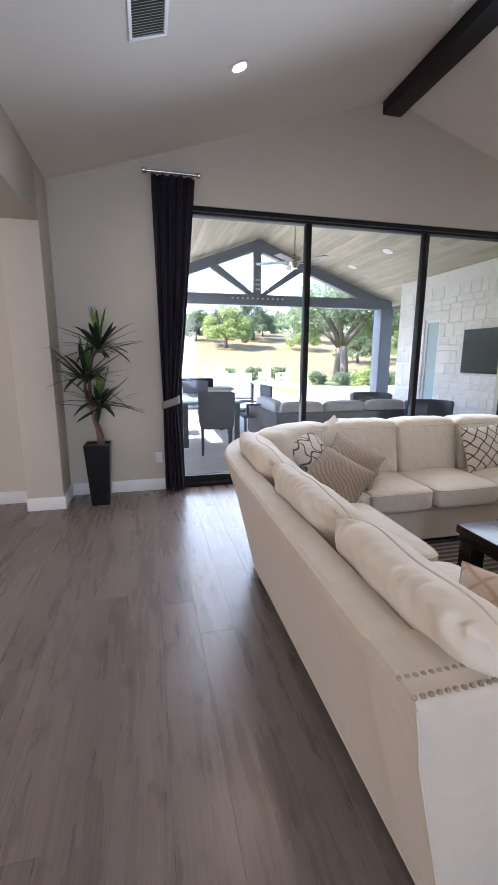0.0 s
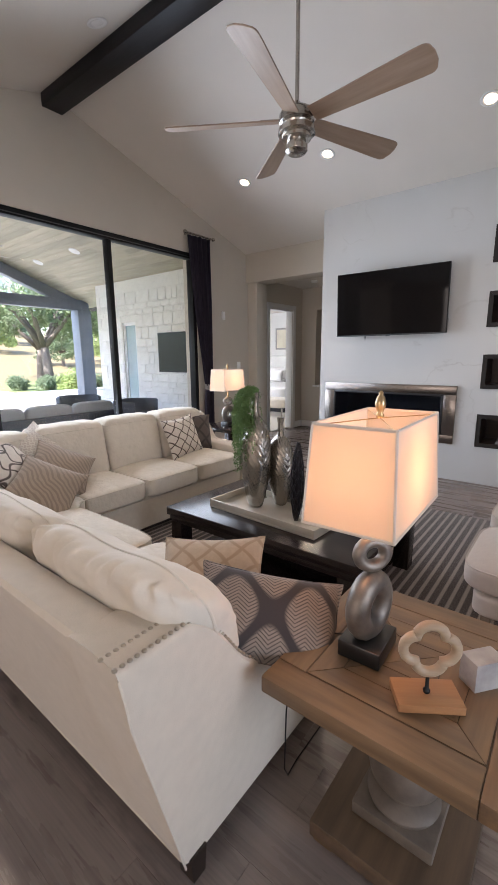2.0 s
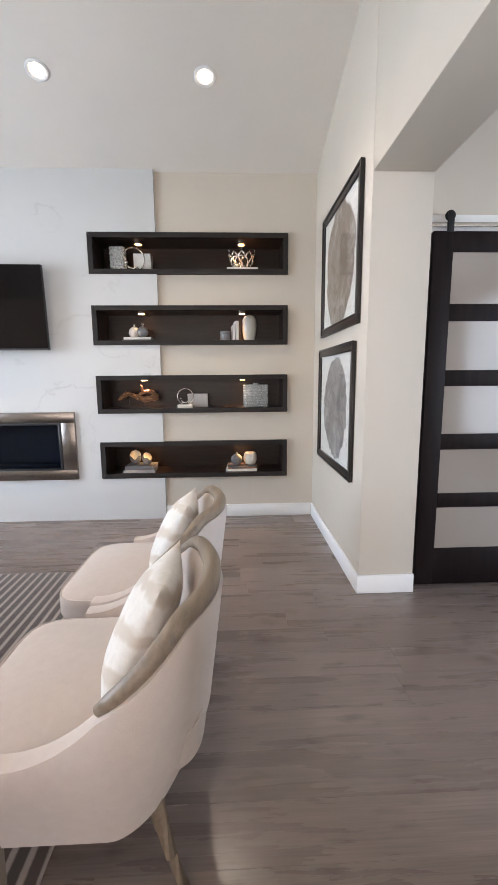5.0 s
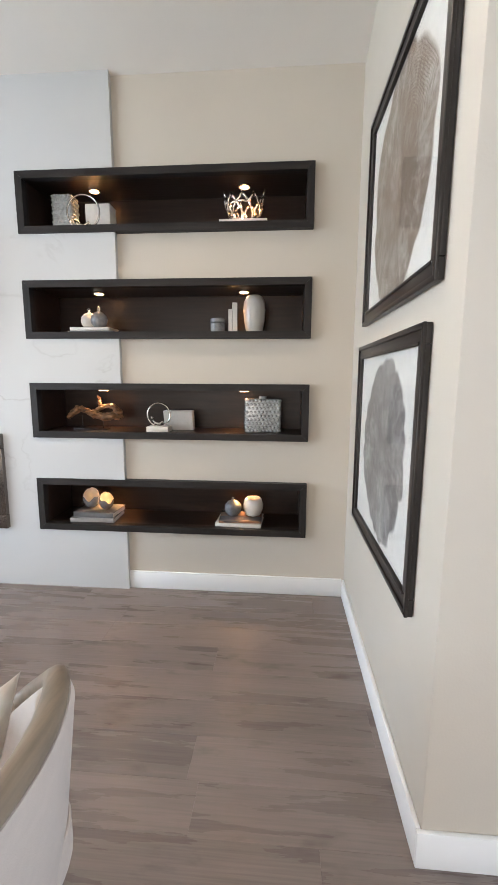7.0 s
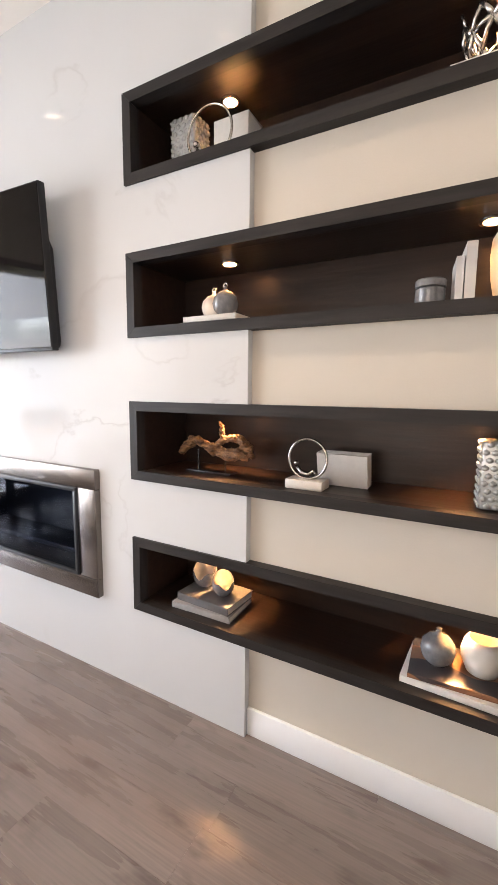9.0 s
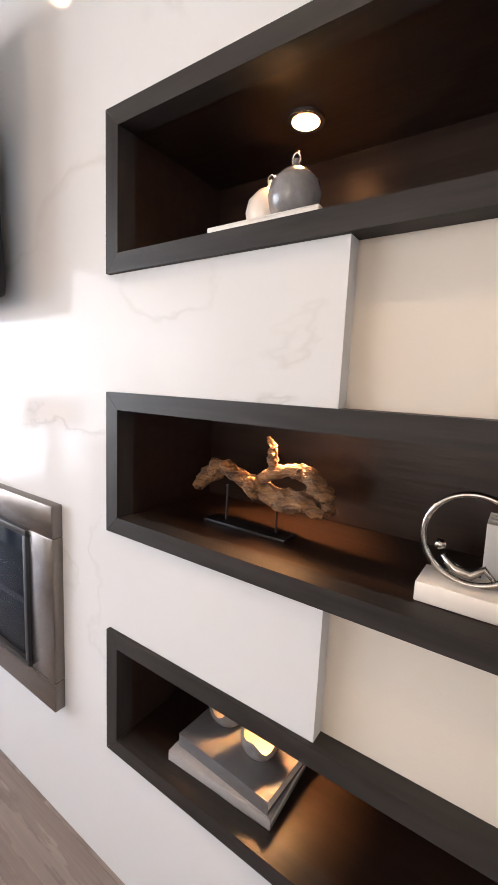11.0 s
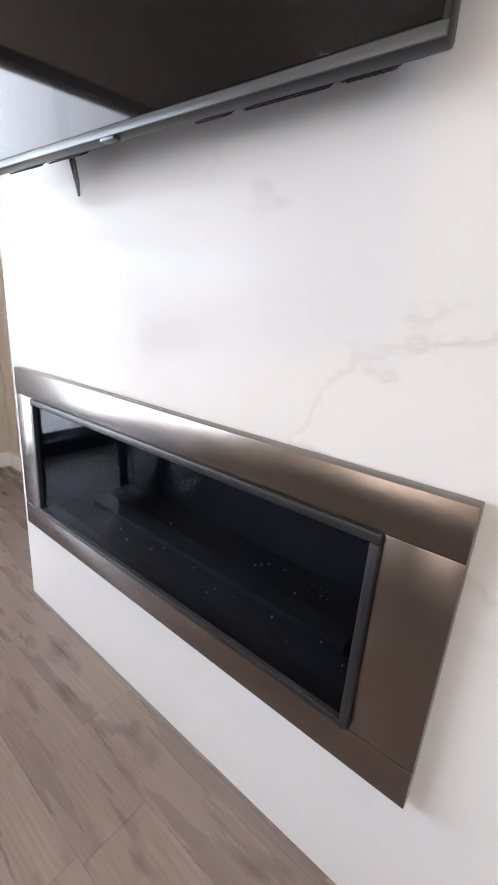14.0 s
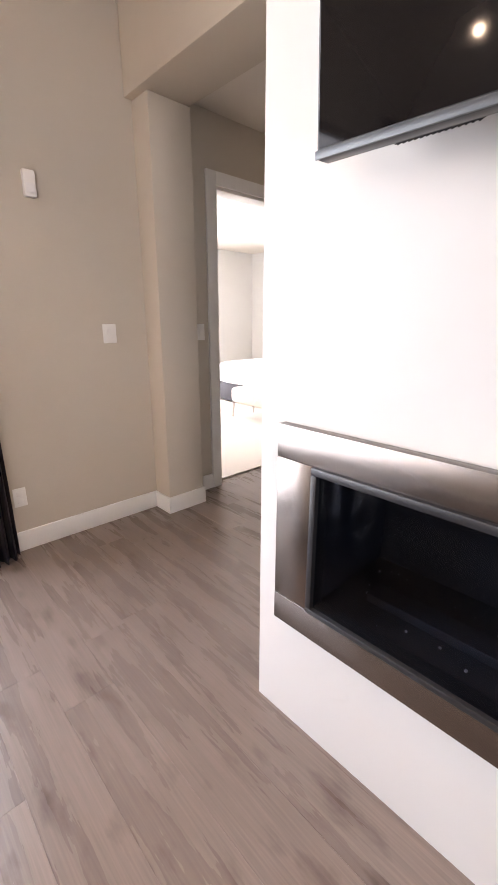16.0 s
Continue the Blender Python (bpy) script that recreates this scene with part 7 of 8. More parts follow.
# porch fan and lights
t = thing("porch_fan", "nickel porch ceiling fan with pale blades", "ceiling fan", pose(3.56, 7.7, 0))
bm = bmesh.new()
lathe(bm, [(0.012, 3.10), (0.012, PZ)], 10)
part("downrod", bm, NICKEL, t)
bm = bmesh.new()
lathe(bm, [(0.03, 3.12), (0.10, 3.08), (0.11, 3.0), (0.09, 2.97), (0.06, 2.90), (0.02, 2.89)], 20)
part("motor", bm, NICKEL, t, smooth="auto")
for i in range(5):
    bm = bmesh.new()
    box(bm, 0.12, 0.66, -0.06, 0.06, -0.004, 0.004, 0.003)
    part("blade", bm, mat("pale grey blade", (0.45, 0.43, 0.40), 0.5) if i == 0 else bpy.data.materials["pale grey blade"], t, m=Matrix.Rotation(radians(10 + 72 * i), 4, "Z") @ Matrix.Translation((0, 0, 3.0)) @ Matrix.Rotation(radians(10), 4, "X"))
for y in (8.0, 9.4, 6.6):
    for x in (5.5, 1.7):
        m = pose(x, y, PZ - PS * abs(x - PX) - 0.003, 0, math.degrees(math.atan(PS)) * (1 if x > PX else -1), 0)
        t = thing("porch_light", "round white recessed light in the porch ceiling", "ceiling light", m, "porch ceiling lights")
        bm = bmesh.new()
        lathe(bm, [(0.10, 0), (0.10, -0.006), (0.085, -0.01), (0.01, -0.008)], 20)
        part("disc", bm, TRIMW, t)

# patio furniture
# charcoal wicker raised towards pale blue, so the colour carries the window haze
WICK = mat("charcoal wicker with blue haze in its colour", (0.085, 0.10, 0.125), 0.6, var=0.4, scale=60, bump=0.5, bscale=140)
PALEC = mat("pale grey outdoor cushion", (0.42, 0.44, 0.46), 0.85, var=0.06, scale=20)


def patio_chair(m, tall=True):
    t = thing("patio_dining_chair", "charcoal wicker patio dining chair", "chair", m, "patio dining chairs")
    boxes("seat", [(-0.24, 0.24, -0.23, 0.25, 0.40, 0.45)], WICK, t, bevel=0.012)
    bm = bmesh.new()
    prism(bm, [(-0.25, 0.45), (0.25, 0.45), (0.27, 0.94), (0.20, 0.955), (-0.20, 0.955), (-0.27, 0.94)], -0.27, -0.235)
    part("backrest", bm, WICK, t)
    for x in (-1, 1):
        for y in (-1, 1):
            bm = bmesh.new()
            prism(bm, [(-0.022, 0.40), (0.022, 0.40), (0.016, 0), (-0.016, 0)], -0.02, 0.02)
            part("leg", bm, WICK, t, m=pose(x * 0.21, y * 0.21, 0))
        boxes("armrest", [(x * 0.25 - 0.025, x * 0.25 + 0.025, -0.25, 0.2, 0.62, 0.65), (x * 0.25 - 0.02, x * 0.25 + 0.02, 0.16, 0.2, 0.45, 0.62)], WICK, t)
    return t


c1 = patio_chair(pose(2.03, 6.75, -0.03, 0, 0, -8))
for x, y, r in ((2.85, 7.75, 95), (2.75, 8.45, 80), (2.0, 9.15, 178), (1.2, 8.4, -90), (1.25, 7.6, -85)):
    copy_thing(c1, pose(x, y, -0.03, 0, 0, r))
t = thing("patio_dining_table", "dark patio dining table with a pale stone top", "table", pose(2.02, 7.95, -0.03))
boxes("tabletop", [(-0.50, 0.50, -0.85, 0.85, 0.70, 0.74)], mat("blue grey table glass", (0.22, 0.27, 0.32), 0.15, var=0.1, scale=5), t, bevel=0.005)
for x in (-0.42, 0.42):
    for y in (-0.76, 0.76):
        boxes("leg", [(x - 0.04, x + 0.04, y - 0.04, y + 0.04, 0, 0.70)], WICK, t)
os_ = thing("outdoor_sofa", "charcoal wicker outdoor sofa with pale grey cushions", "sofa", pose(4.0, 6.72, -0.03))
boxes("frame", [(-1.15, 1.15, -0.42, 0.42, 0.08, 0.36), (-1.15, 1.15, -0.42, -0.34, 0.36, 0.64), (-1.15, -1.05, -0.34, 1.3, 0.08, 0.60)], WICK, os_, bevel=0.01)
for i in range(3):
    x = -0.70 + i * 0.70
    bm = bmesh.new()
    roundbox(bm, 0.335, 0.36, 0.07, 7, 8, lambda a, b, c: (a + x, b + 0.06, c + 0.42))
    part("seat_cushion", bm, PALEC, os_, smooth=True)
    bm = bmesh.new()
    roundbox(bm, 0.335, 0.09, 0.19, 6, 8, lambda a, b, c: (a + x, b - 0.22 - 0.12 * c, c + 0.60))
    part("back_cushion", bm, PALEC, os_, smooth=True)
bm = bmesh.new()
roundbox(bm, 0.09, 0.60, 0.19, 6, 8, lambda a, b, c: (a - 0.98, b + 0.6, c + 0.58))
part("back_cushion", bm, PALEC, os_, smooth=True)


def tub_chair(m):
    t = thing("wicker_tub_chair", "charcoal wicker tub chair on the patio", "chair", m, "patio tub chairs")
    bm = bmesh.new()
    n = 24
    rings = []
    for i in range(n + 1):
        a = math.pi * (0.85 + 1.3 * i / n)
        ring = []
        for r, z in ((0.30, 0.05), (0.36, 0.40), (0.38, 0.78), (0.34, 0.80), (0.30, 0.42), (0.26, 0.05)):
            ring.append(bm.verts.new((r * math.cos(a), r * math.sin(a), z)))
        rings.append(ring)
    for p, q in zip(rings, rings[1:]):
        for i in range(6):
            bm.faces.new((p[i], p[(i + 1) % 6], q[(i + 1) % 6], q[i]))
    bm.faces.new(rings[0])
    bm.faces.new(rings[-1][::-1])
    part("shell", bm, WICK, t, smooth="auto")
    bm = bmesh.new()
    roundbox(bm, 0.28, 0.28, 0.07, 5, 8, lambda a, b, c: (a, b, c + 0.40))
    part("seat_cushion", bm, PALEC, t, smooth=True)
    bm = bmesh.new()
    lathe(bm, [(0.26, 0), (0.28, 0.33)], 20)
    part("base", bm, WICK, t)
    return t


tc = tub_chair(pose(5.02, 7.45, -0.03, 0, 0, 160))
copy_thing(tc, pose(5.20, 6.00, -0.03, 0, 0, 200))
# grill counter at the porch edge
t = thing("outdoor_counter", "low stone outdoor counter with a dark grill", "counter", pose(1.6, 9.95, -0.03))
boxes("body", [(-1.2, 1.25, -0.3, 0.3, 0, 0.72)], LIME, t, bevel=0.01)
boxes("worktop", [(-1.25, 1.3, -0.34, 0.34, 0.72, 0.78)], CONC, t, bevel=0.005)
boxes("grill", [(0.15, 0.85, -0.24, 0.24, 0.78, 0.98)], BLACK, t, bevel=0.03)

# ---- garden ----
GRASS = mat("lawn and dry meadow", (0.085, 0.125, 0.03), 0.9, color2=(0.12, 0.14, 0.045), scale=0.35, bump=0.5, bscale=8)
n_, l_ = nodes_of(GRASS)
b_ = n_["Principled BSDF"]
tcx, sep = n_.new("ShaderNodeTexCoord"), n_.new("ShaderNodeSeparateXYZ")
nzx = n_.new("ShaderNodeTexNoise")
nzx.inputs["Scale"].default_value = 0.15
l_.new(tcx.outputs["Object"], sep.inputs[0])
l_.new(tcx.outputs["Object"], nzx.inputs["Vector"])
edge = mth(GRASS, "ADD", sep.outputs[1], mth(GRASS, "MULTIPLY", nzx.outputs["Fac"], 6.0))
mrx = n_.new("ShaderNodeMapRange")
mrx.inputs["From Min"].default_value, mrx.inputs["From Max"].default_value = 31, 35
l_.new(edge, mrx.inputs[0])
mxx = n_.new("ShaderNodeMix")
mxx.data_type = "RGBA"
mxx.inputs["B"].default_value = (0.125, 0.098, 0.042, 1)
l_.new(b_.inputs["Base Color"].links[0].from_socket, mxx.inputs["A"])
l_.new(mrx.outputs[0], mxx.inputs["Factor"])
l_.new(mxx.outputs["Result"], b_.inputs["Base Color"])


def rise(y):
    """Height of the land: level round the house, then a meadow climbing away from it."""
    u = min(1.0, max(0.0, (y - 27.0) / 55.0))
    return -0.09 + 6.6 * u * u * (3 - 2 * u) * 0.9


bm = bmesh.new()
rows = []
for y in [-60, 0, 20, 27] + [27 + 55 * k / 14 for k in range(1, 15)] + [100, 200, 900]:
    rows.append([bm.verts.new((x, y, rise(y))) for x in (-700, -60, -20, 20, 60, 700)])
for p, q in zip(rows, rows[1:]):
    for i in range(5):
        bm.faces.new((p[i], p[i + 1], q[i + 1], q[i]))
structure(part("ground", bm, GRASS, smooth=True), "green lawn passing into dry yellow meadow", "ground")
structure(boxes("pavement", [(1.0, 8.6, 11.2, 14.6, -0.3, -0.06), (2.0, 6.6, 14.6, 21.0, -0.3, -0.06), (1.0, 9.4, 21.0, 25.5, -0.3, -0.06)], CONC), "pale concrete garden paving", "pavement")
t = thing("low_garden_wall", "low pale limestone garden wall", "wall", pose(8.2, 14.2, -0.06))
boxes("body", [(-2.0, 2.6, -0.2, 0.2, 0, 0.38)], LIME, t, bevel=0.01)
boxes("cap", [(-2.05, 2.65, -0.24, 0.24, 0.38, 0.44)], CONC, t, bevel=0.01)
structure(boxes("water", [(8.2, 11.8, 18.4, 20.8, -0.12, -0.075)], mat("pool water", (0.10, 0.30, 0.38), 0.05, var=0.1, scale=3)), "pale blue pool water", "water")
t = thing("fire_pit", "round pale stone fire pit on the paving", "fire pit", pose(5.9, 23.2, -0.06))
bm = bmesh.new()
lathe(bm, [(0.75, 0), (0.75, 0.55), (0.55, 0.55), (0.5, 0.3), (0.05, 0.3)], 24)
part("ring", bm, LIME, t, smooth="auto")


def garden_chair(m):
    t = thing("garden_chair", "white slatted garden chair", "chair", m, "garden chairs")
    for i in range(5):
        boxes("slat", [(-0.28 + i * 0.115, -0.19 + i * 0.115, -0.3, -0.27, 0.30, 1.0)], TRIM, t)
    boxes("seat", [(-0.28, 0.28, -0.27, 0.3, 0.34, 0.38)], TRIM, t)
    for x in (-0.3, 0.3):
        boxes("arm", [(x - 0.05, x + 0.05, -0.3, 0.32, 0.58, 0.61), (x - 0.03, x + 0.03, 0.22, 0.3, 0, 0.58), (x - 0.03, x + 0.03, -0.3, -0.22, 0, 0.58)], TRIM, t)
    return t


gc = garden_chair(pose(4.4, 23.6, -0.06, 0, 0, -70))
for x, y, r in ((7.4, 23.2, 80), (8.2, 22.4, 60), (5.2, 24.8, 180)):
    copy_thing(gc, pose(x, y, -0.06, 0, 0, r))

def leaf_mat(name, color):
    """Thin leaves: part of the light passes through them."""
    m = mat(name, color, 0.6, var=0.3, scale=1.5)
    n, l = nodes_of(m)
    tl, mx = n.new("ShaderNodeBsdfTranslucent"), n.new("ShaderNodeMixShader")
    l.new(n["Principled BSDF"].inputs["Base Color"].links[0].from_socket, tl.inputs[0])
    mx.inputs[0].default_value = 0.5
    l.new(n["Principled BSDF"].outputs[0], mx.inputs[1])
    l.new(tl.outputs[0], mx.inputs[2])
    l.new(mx.outputs[0], n["Material Output"].inputs[0])
    return m


# all three leaf tones are paled, with haze put into their colour
LEAFM = [leaf_mat(f"haze paled oak foliage {n}", c) for n, c in (("dark", (0.13, 0.18, 0.095)), ("mid", (0.18, 0.235, 0.125)), ("bright", (0.24, 0.31, 0.10)))]
TRUNK = mat("grey oak bark", (0.12, 0.10, 0.085), 0.9, var=0.4, scale=8, stretch=(2, 2, 0.5), bump=0.6, bscale=20)


def crown_mesh(clumps, leaf, count, seed, squash=0.7):
    """Many small leaf faces gathered in clumps, with gaps between them."""
    r = random.Random(seed)
    v, f = [], []
    for (cx, cy, cz), R in clumps:
        for i in range(count):
            d = Vector((r.gauss(0, 1), r.gauss(0, 1), r.gauss(0, 1))).normalized() * R * r.uniform(0.35, 1.0) ** 0.6
            c = Vector((cx + d.x, cy + d.y, cz + d.z * squash))
            a = Vector((r.gauss(0, 1), r.gauss(0, 1), r.gauss(0, 1))).normalized()
            b = a.orthogonal().normalized()
            s = leaf * r.uniform(0.6, 1.4)
            i0 = len(v)
            v += [tuple(c - a * s), tuple(c + b * s * 0.5), tuple(c + a * s), tuple(c - b * s * 0.5)]
            f.append((i0, i0 + 1, i0 + 2, i0 + 3))
    me = bpy.data.meshes.new("crown")
    me.from_pydata(v, [], f)
    return me


def tree(m, h, spread, seed, mt, label, leaf=0.16, count=120, nclump=34, low=0.50):
    r = random.Random(seed)
    t = thing("tree", label, "tree", m, "garden trees")
    bm = bmesh.new()
    clumps = []
    lean = r.uniform(-0.3, 0.3)
    fork = h * r.uniform(0.22, 0.32)
    tube(bm, [(0, 0, -0.1), (lean * 0.2, 0, fork * 0.5), (lean * 0.5, 0.05, fork)], [h * 0.045, h * 0.036, h * 0.032], 9)
    for k in range(6):
        a = 2 * math.pi * k / 6 + r.uniform(-0.4, 0.4)
        L = spread * r.uniform(0.55, 0.85)
        p0 = Vector((lean * 0.5, 0.05, fork))
        p2 = p0 + Vector((L * math.cos(a), L * math.sin(a), h * r.uniform(0.30, 0.52)))
        p1 = p0.lerp(p2, 0.5) + Vector((0, 0, h * 0.06))
        tube(bm, [p0, p1, p2], [h * 0.024, h * 0.016, h * 0.006], 7)
        for q in range(2):
            a2 = a + r.uniform(-0.9, 0.9)
            p3 = p1 + Vector((0.5 * L * math.cos(a2), 0.5 * L * math.sin(a2), h * r.uniform(0.1, 0.25)))
            tube(bm, [p1, p1.lerp(p3, 0.5) + Vector((0, 0, 0.1)), p3], [h * 0.012, h * 0.008, h * 0.003], 5)
    part("trunk", bm, TRUNK, t, smooth=True)
    for k in range(nclump):
        a, rr = r.uniform(0, 6.28), spread * math.sqrt(r.random()) * 0.92
        z = h * (low + (0.90 - low) * (1 - (rr / spread) ** 2) * r.uniform(0.3, 1.1)) - 0.12 * h * (rr / spread) ** 2 * r.random()
        clumps.append(((rr * math.cos(a) + lean, rr * math.sin(a), z), spread * r.uniform(0.16, 0.28)))
    me = crown_mesh(clumps, leaf, count, seed)
    me.materials.append(mt)
    o = new("crown", me)
    o.parent = t
    return t


oak = tree(pose(13.4, 25.5, -0.09), 7.2, 4.3, 1, LEAFM[1], "broad live oak with a forked grey trunk", 0.11, 200, 44)
copy_thing(oak, pose(17.5, 24.0, -0.09, 0, 0, 130))
copy_thing(oak, pose(15.5, 31.0, -0.09, 0, 0, 200))
t2 = tree(pose(10.5, 52, rise(52)) @ Matrix.Scale(0.66, 4), 8.0, 5.0, 2, LEAFM[2], "sunlit green tree beyond the meadow", 0.20, 150, 64, 0.22)
t3 = tree(pose(16.0, 60, rise(60)) @ Matrix.Scale(0.66, 4), 9.5, 5.2, 3, LEAFM[0], "dark green tree beyond the meadow", 0.20, 150, 64, 0.20)
for i, (x, y, r, which) in enumerate(((3.5, 64, 40, 0), (7.5, 58, 200, 1), (20, 50, 90, 0), (25, 58, 10, 1), (31, 52, 70, 0), (-1, 70, 120, 1), (-8, 66, 300, 0), (13, 74, 150, 1), (22, 40, 250, 1), (28, 42, 10, 0), (37, 48, 0, 1), (40, 62, 30, 0), (1, 76, 75, 1), (5.5, 80, 15, 0), (9.5, 70, 260, 1), (11.5, 82, 330, 0), (17, 72, 20, 1), (-5, 78, 190, 0), (19, 66, 310, 0), (24, 74, 140, 1), (14.5, 66, 45, 0), (7, 74, 100, 0))):
    copy_thing((t2, t3)[which], pose(x, y, rise(y), 0, 0, r) @ Matrix.Scale(0.66, 4))
# far wood
r_ = random.Random(77)
me = crown_mesh([((-70 + i * 1.5 + r_.uniform(-1, 1), 88 + r_.uniform(-10, 10), 5.6 + r_.uniform(0.3, 3.6)), r_.uniform(2.2, 3.8)) for i in range(140)], 0.42, 90, 78)
me.materials.append(LEAFM[1])
tagged(new("far_woods", me), "distant line of dark green woods", "woods", kind="stuff")


def shrub(m, R, mt, label, seed, leaf=0.05, squash=1.0):
    t = thing("shrub", label, "shrub", m, "garden shrubs")
    r = random.Random(seed)
    bm = bmesh.new()
    for k in range(5):
        a = 1.256 * k
        tube(bm, [(0, 0, 0), (0.3 * R * math.cos(a), 0.3 * R * math.sin(a), R * 0.7)], [0.03 * R, 0.012 * R], 5)
    part("stems", bm, TRUNK, t)
    cl = [((R * 0.55 * r.uniform(-1, 1), R * 0.55 * r.uniform(-1, 1), R * squash * r.uniform(0.35, 1.2)), R * r.uniform(0.35, 0.5)) for k in range(14)]
    me = crown_mesh(cl, leaf, 150, seed, 0.9)
    me.materials.append(mt)
    o = new("foliage", me)
    o.parent = t
    return t


shrub(pose(9.75, 15.9, -0.09), 0.75, LEAFM[2], "bright yellow green shrub beside the porch post", 5, 0.07)
for i, (x, y) in enumerate(((11.2, 21.5), (12.4, 21.0), (13.5, 20.4), (10.4, 22.4))):
    shrub(pose(x, y, -0.09), 0.75, LEAFM[0], "low rounded dark green shrub", 15 + i, 0.06, 0.6)
for i, (x, y) in enumerate(((6.0, 26.0), (7.5, 26.2), (9.0, 26.0))):
    shrub(pose(x, y, -0.09), 0.55, LEAFM[1], "clipped green garden shrub", 25 + i, 0.05, 1.1)

# ---- bedroom beyond the doorway ----
BW = mat("pale grey bedroom paint", (0.68, 0.68, 0.66), 0.8, var=0.04, scale=1.2)
CARP = mat("cream bedroom carpet", (0.60, 0.55, 0.48), 0.95, var=0.12, scale=60, bump=0.7, bscale=200)
structure(boxes("wall_bedroom", [(6.91, 7.1, 5.13, 9.6, 0, 2.75), (7.1, 7.5, 9.4, 9.6, 0, 2.75), (9.9, 12.0, 9.4, 9.6, 0, 2.75), (7.5, 9.9, 9.4, 9.6, 2.3, 2.75), (7.5, 9.9, 9.4, 9.6, 0, 0.5), (12.0, 12.2, 5.0, 9.6, 0, 2.75), (9.0, 12.0, 4.985, 5.13, 0, 2.9)], BW), "pale grey bedroom wall")
structure(boxes("ceiling_bedroom", [(6.91, 12.2, 5.13, 9.6, 2.75, 2.9)], CEIL), "flat bedroom ceiling", "ceiling")
structure(boxes("floor_bedroom", [(7.1, 12.0, 5.08, 9.4, -0.1, 0.004)], CARP), "cream carpet in the bedroom", "floor")
w3 = thing("window_3", "large bright bedroom window", "window", pose(8.7, 9.5, 0))
w3["kind"] = "structure"
boxes("window_frame", [(-1.2, 1.2, -0.05, 0.05, 2.22, 2.3), (-1.2, 1.2, -0.05, 0.05, 0.5, 0.57), (-1.2, -1.13, -0.05, 0.05, 0.57, 2.22), (1.13, 1.2, -0.05, 0.05, 0.57, 2.22), (-0.03, 0.03, -0.05, 0.05, 0.57, 2.22)], TRIM, w3)
for a, b in ((-1.13, -0.03), (0.03, 1.13)):
    p = boxes("pane", [(a, b, -0.006, 0.006, 0.57, 2.22)], GLASS, w3)
    p.visible_shadow = False
lamp("bedroom_daylight", "AREA", 21, pose(8.7, 9.36, 1.4, -90, 0, 0), (0.95, 0.98, 1.0), size=2.3, size_y=1.7)
BEDW = mat("white bed linen", (0.74, 0.73, 0.72), 0.85, var=0.04, scale=10, bump=0.3, bscale=40)
t = thing("bed", "white made bed with a dark skirt and pale padded headboard", "bed", pose(10.9, 7.2, 0))
boxes("skirt", [(-0.95, 0.98, -0.95, 0.95, 0.03, 0.34)], mat("dark bed skirt", (0.03, 0.03, 0.035), 0.8, var=0.2, scale=30), t, bevel=0.01)
bm = bmesh.new()
roundbox(bm, 1.0, 1.0, 0.19, 8, 12, lambda a, b, c: (a, b, c + 0.50), 0.03)
part("duvet", bm, BEDW, t, smooth=True)
boxes("headboard", [(0.98, 1.07, -1.0, 1.0, 0.1, 1.45)], BW, t, bevel=0.02)
for i, (x, y, mt) in enumerate(((0.72, -0.55, BEDW), (0.72, 0.1, BEDW), (0.72, 0.65, BEDW), (0.48, -0.2, DGREYC), (0.46, 0.35, BEDW), (0.42, -0.62, DGREYC))):
    bm = pillow_mesh(bmesh.new(), 0.6 if i < 3 else 0.45, 0.45 if i < 3 else 0.38, 0.2, seed=50 + i)
    o = part("bed_pillow", bm, mt, smooth=True)
    o.matrix_world = pose(10.9 + x, 7.2 + y, 0.92 - 0.03 * (i > 2), -20, 0, -90)
    tagged(o, "dark grey cotton pillow on the bed" if mt is DGREYC else "plump white cotton pillow on the bed", "pillow", "pillows on the bed")
t = thing("bedroom_picture", "pale framed picture above the bed", "picture", pose(11.99, 7.2, 1.95))
boxes("frame", [(-0.03, 0, -0.8, 0.8, -0.3, 0.34)], mat("grey picture frame", (0.3, 0.29, 0.28), 0.5), t, bevel=0.004)
boxes("canvas", [(-0.034, -0.03, -0.74, 0.74, -0.25, 0.29)], mat("cream abstract canvas", (0.62, 0.58, 0.46), 0.7, var=0.2, scale=3), t)
t = thing("upholstered_bench", "cream upholstered bench with slim legs", "bench", pose(9.46, 6.42, 0.004, 0, 0, 90))
bm = bmesh.new()
roundbox(bm, 0.55, 0.26, 0.12, 6, 10, lambda a, b, c: (a, b, c + 0.33))
part("seat", bm, CREAM2, t, smooth=True)
for x in (-0.48, 0.48):
    for y in (-0.2, 0.2):
        bm = bmesh.new()
        tube(bm, [(x, y, 0.22), (x * 1.03, y * 1.05, 0.0)], [0.022, 0.012], 8)
        part("leg", bm, NICKEL, t)
t = thing("bedroom_curtain", "pale grey bedroom curtain beside the window", "curtain", pose(9.95, 9.3, 0))
bm = bmesh.new()
pts = [(0.22 * u, 0.03 * math.sin(u * 22)) for u in steps(-1, 1, 60)]
lo = [bm.verts.new((x, y, 0.02)) for x, y in pts]
hi = [bm.verts.new((x, y, 2.45)) for x, y in pts]
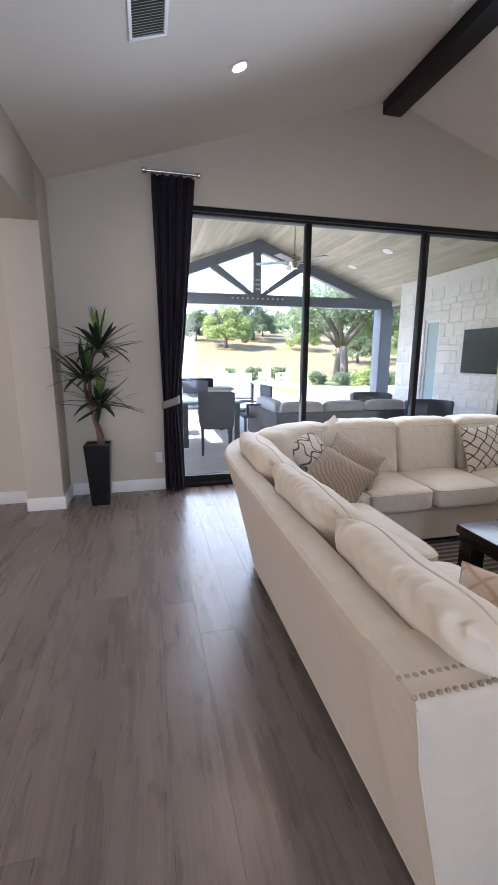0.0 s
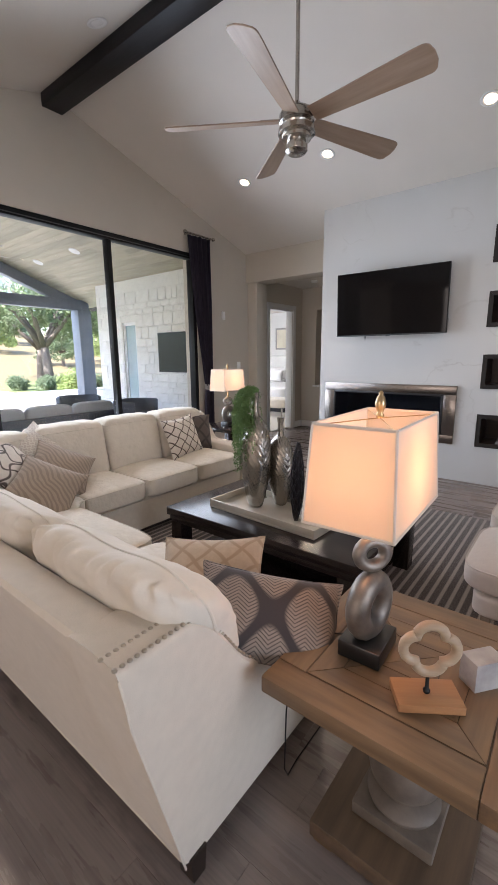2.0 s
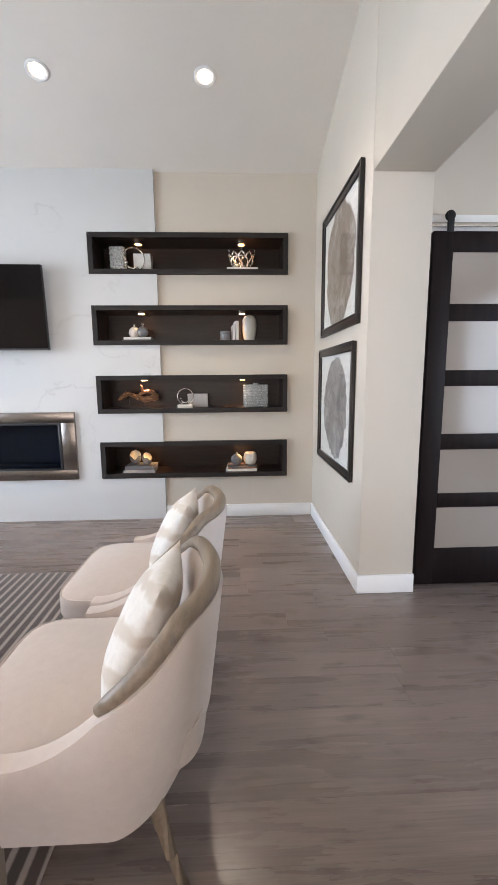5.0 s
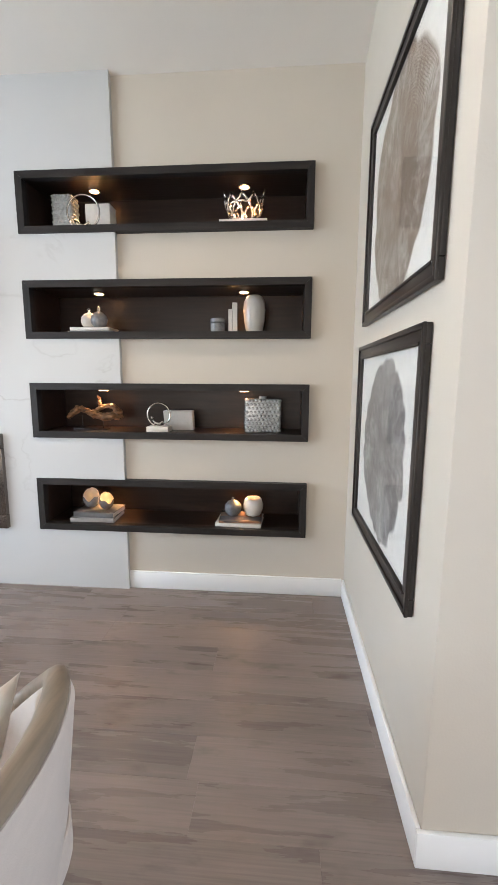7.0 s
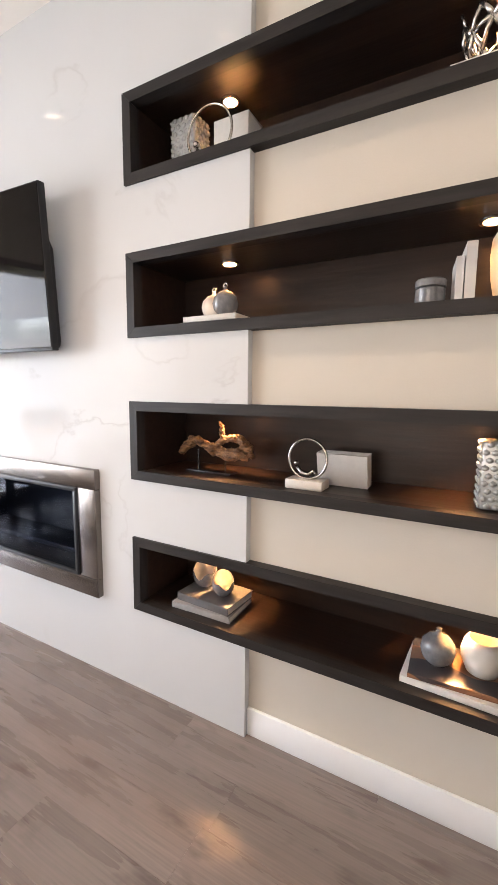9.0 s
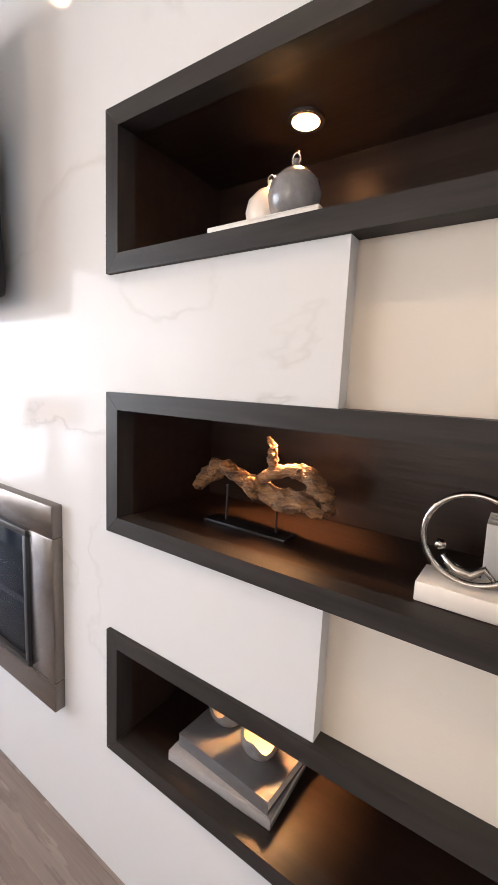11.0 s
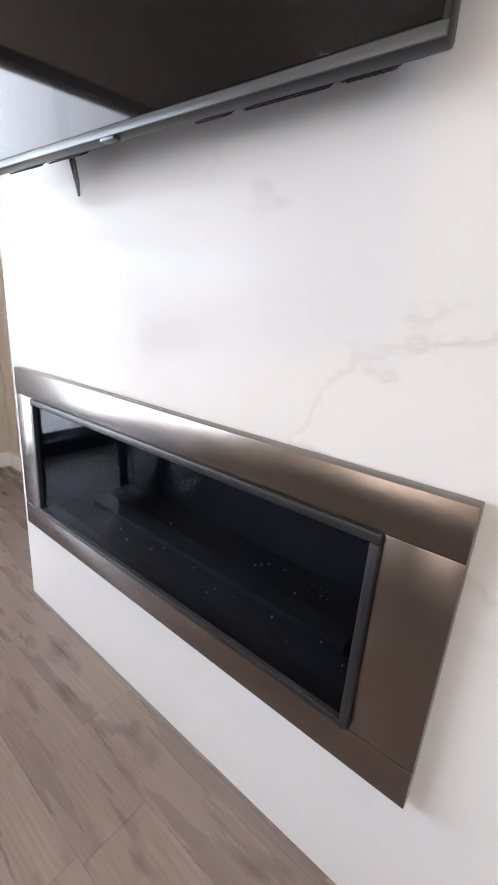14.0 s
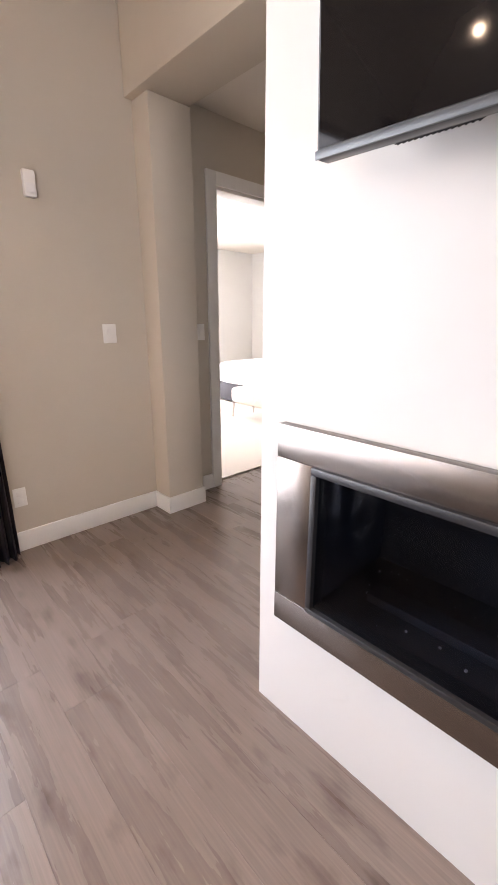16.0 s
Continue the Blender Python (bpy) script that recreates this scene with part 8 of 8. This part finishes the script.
for i in range(60):
    bm.faces.new((lo[i], lo[i + 1], hi[i + 1], hi[i]))
bmesh.ops.solidify(bm, geom=bm.faces, thickness=0.004)
part("cloth", bm, mat("pale grey curtain cloth", (0.36, 0.35, 0.34), 0.85, var=0.1, scale=10), t, smooth=True)
bm = bmesh.new()
tube(bm, [(-2.6, 0, 2.46), (0.3, 0, 2.46)], 0.012, 8)
part("rod", bm, NICKEL, t)
# ---- floor planks ----
def plank_mesh(L, W=0.19):
    bm = bmesh.new()
    a, b, c = W / 2 - 0.0001, L / 2 - 0.0001, 0.0005
    lo = [bm.verts.new((x * a, y * b, -0.010)) for x, y in ((-1, -1), (1, -1), (1, 1), (-1, 1))]
    mid = [bm.verts.new((x * a, y * b, -0.0008)) for x, y in ((-1, -1), (1, -1), (1, 1), (-1, 1))]
    hi = [bm.verts.new((x * (a - c), y * (b - c), 0.0)) for x, y in ((-1, -1), (1, -1), (1, 1), (-1, 1))]
    for p, q in ((lo, mid), (mid, hi)):
        for i in range(4):
            bm.faces.new((p[i], p[(i + 1) % 4], q[(i + 1) % 4], q[i]))
    bm.faces.new(hi)
    me = bpy.data.meshes.new("plank")
    bm.to_mesh(me)
    bm.free()
    me.materials.append(PLANK)
    return me


fl = bpy.data.objects["floor"]
rnd = random.Random(2)
lens = [1.22, 1.52, 1.83]
data = [plank_mesh(L) for L in lens]
x = -1.6 + 0.094
far = []
while x < 8.6:
    y = -3.4 + rnd.uniform(-1.2, 0)
    while y < 5.0:
        k = rnd.randrange(3)
        yc = y + lens[k] / 2
        inside = -1.25 - lens[k] / 2 < yc < 5.2 + lens[k] / 2 and -0.7 < x < 8.6
        if y < 4.9:
            if inside or 2.9 < x < 4.8:
                L = min(lens[k], 4.984 - y)
                yc = y + L / 2
                o = new("plank", data[k] if L == lens[k] else plank_mesh(L))
                o.parent = fl
                o.location = (x, yc, 0)
                if rnd.random() < 0.5:
                    o.rotation_euler = (0, 0, math.pi)
        y += lens[k]
    x += 0.19
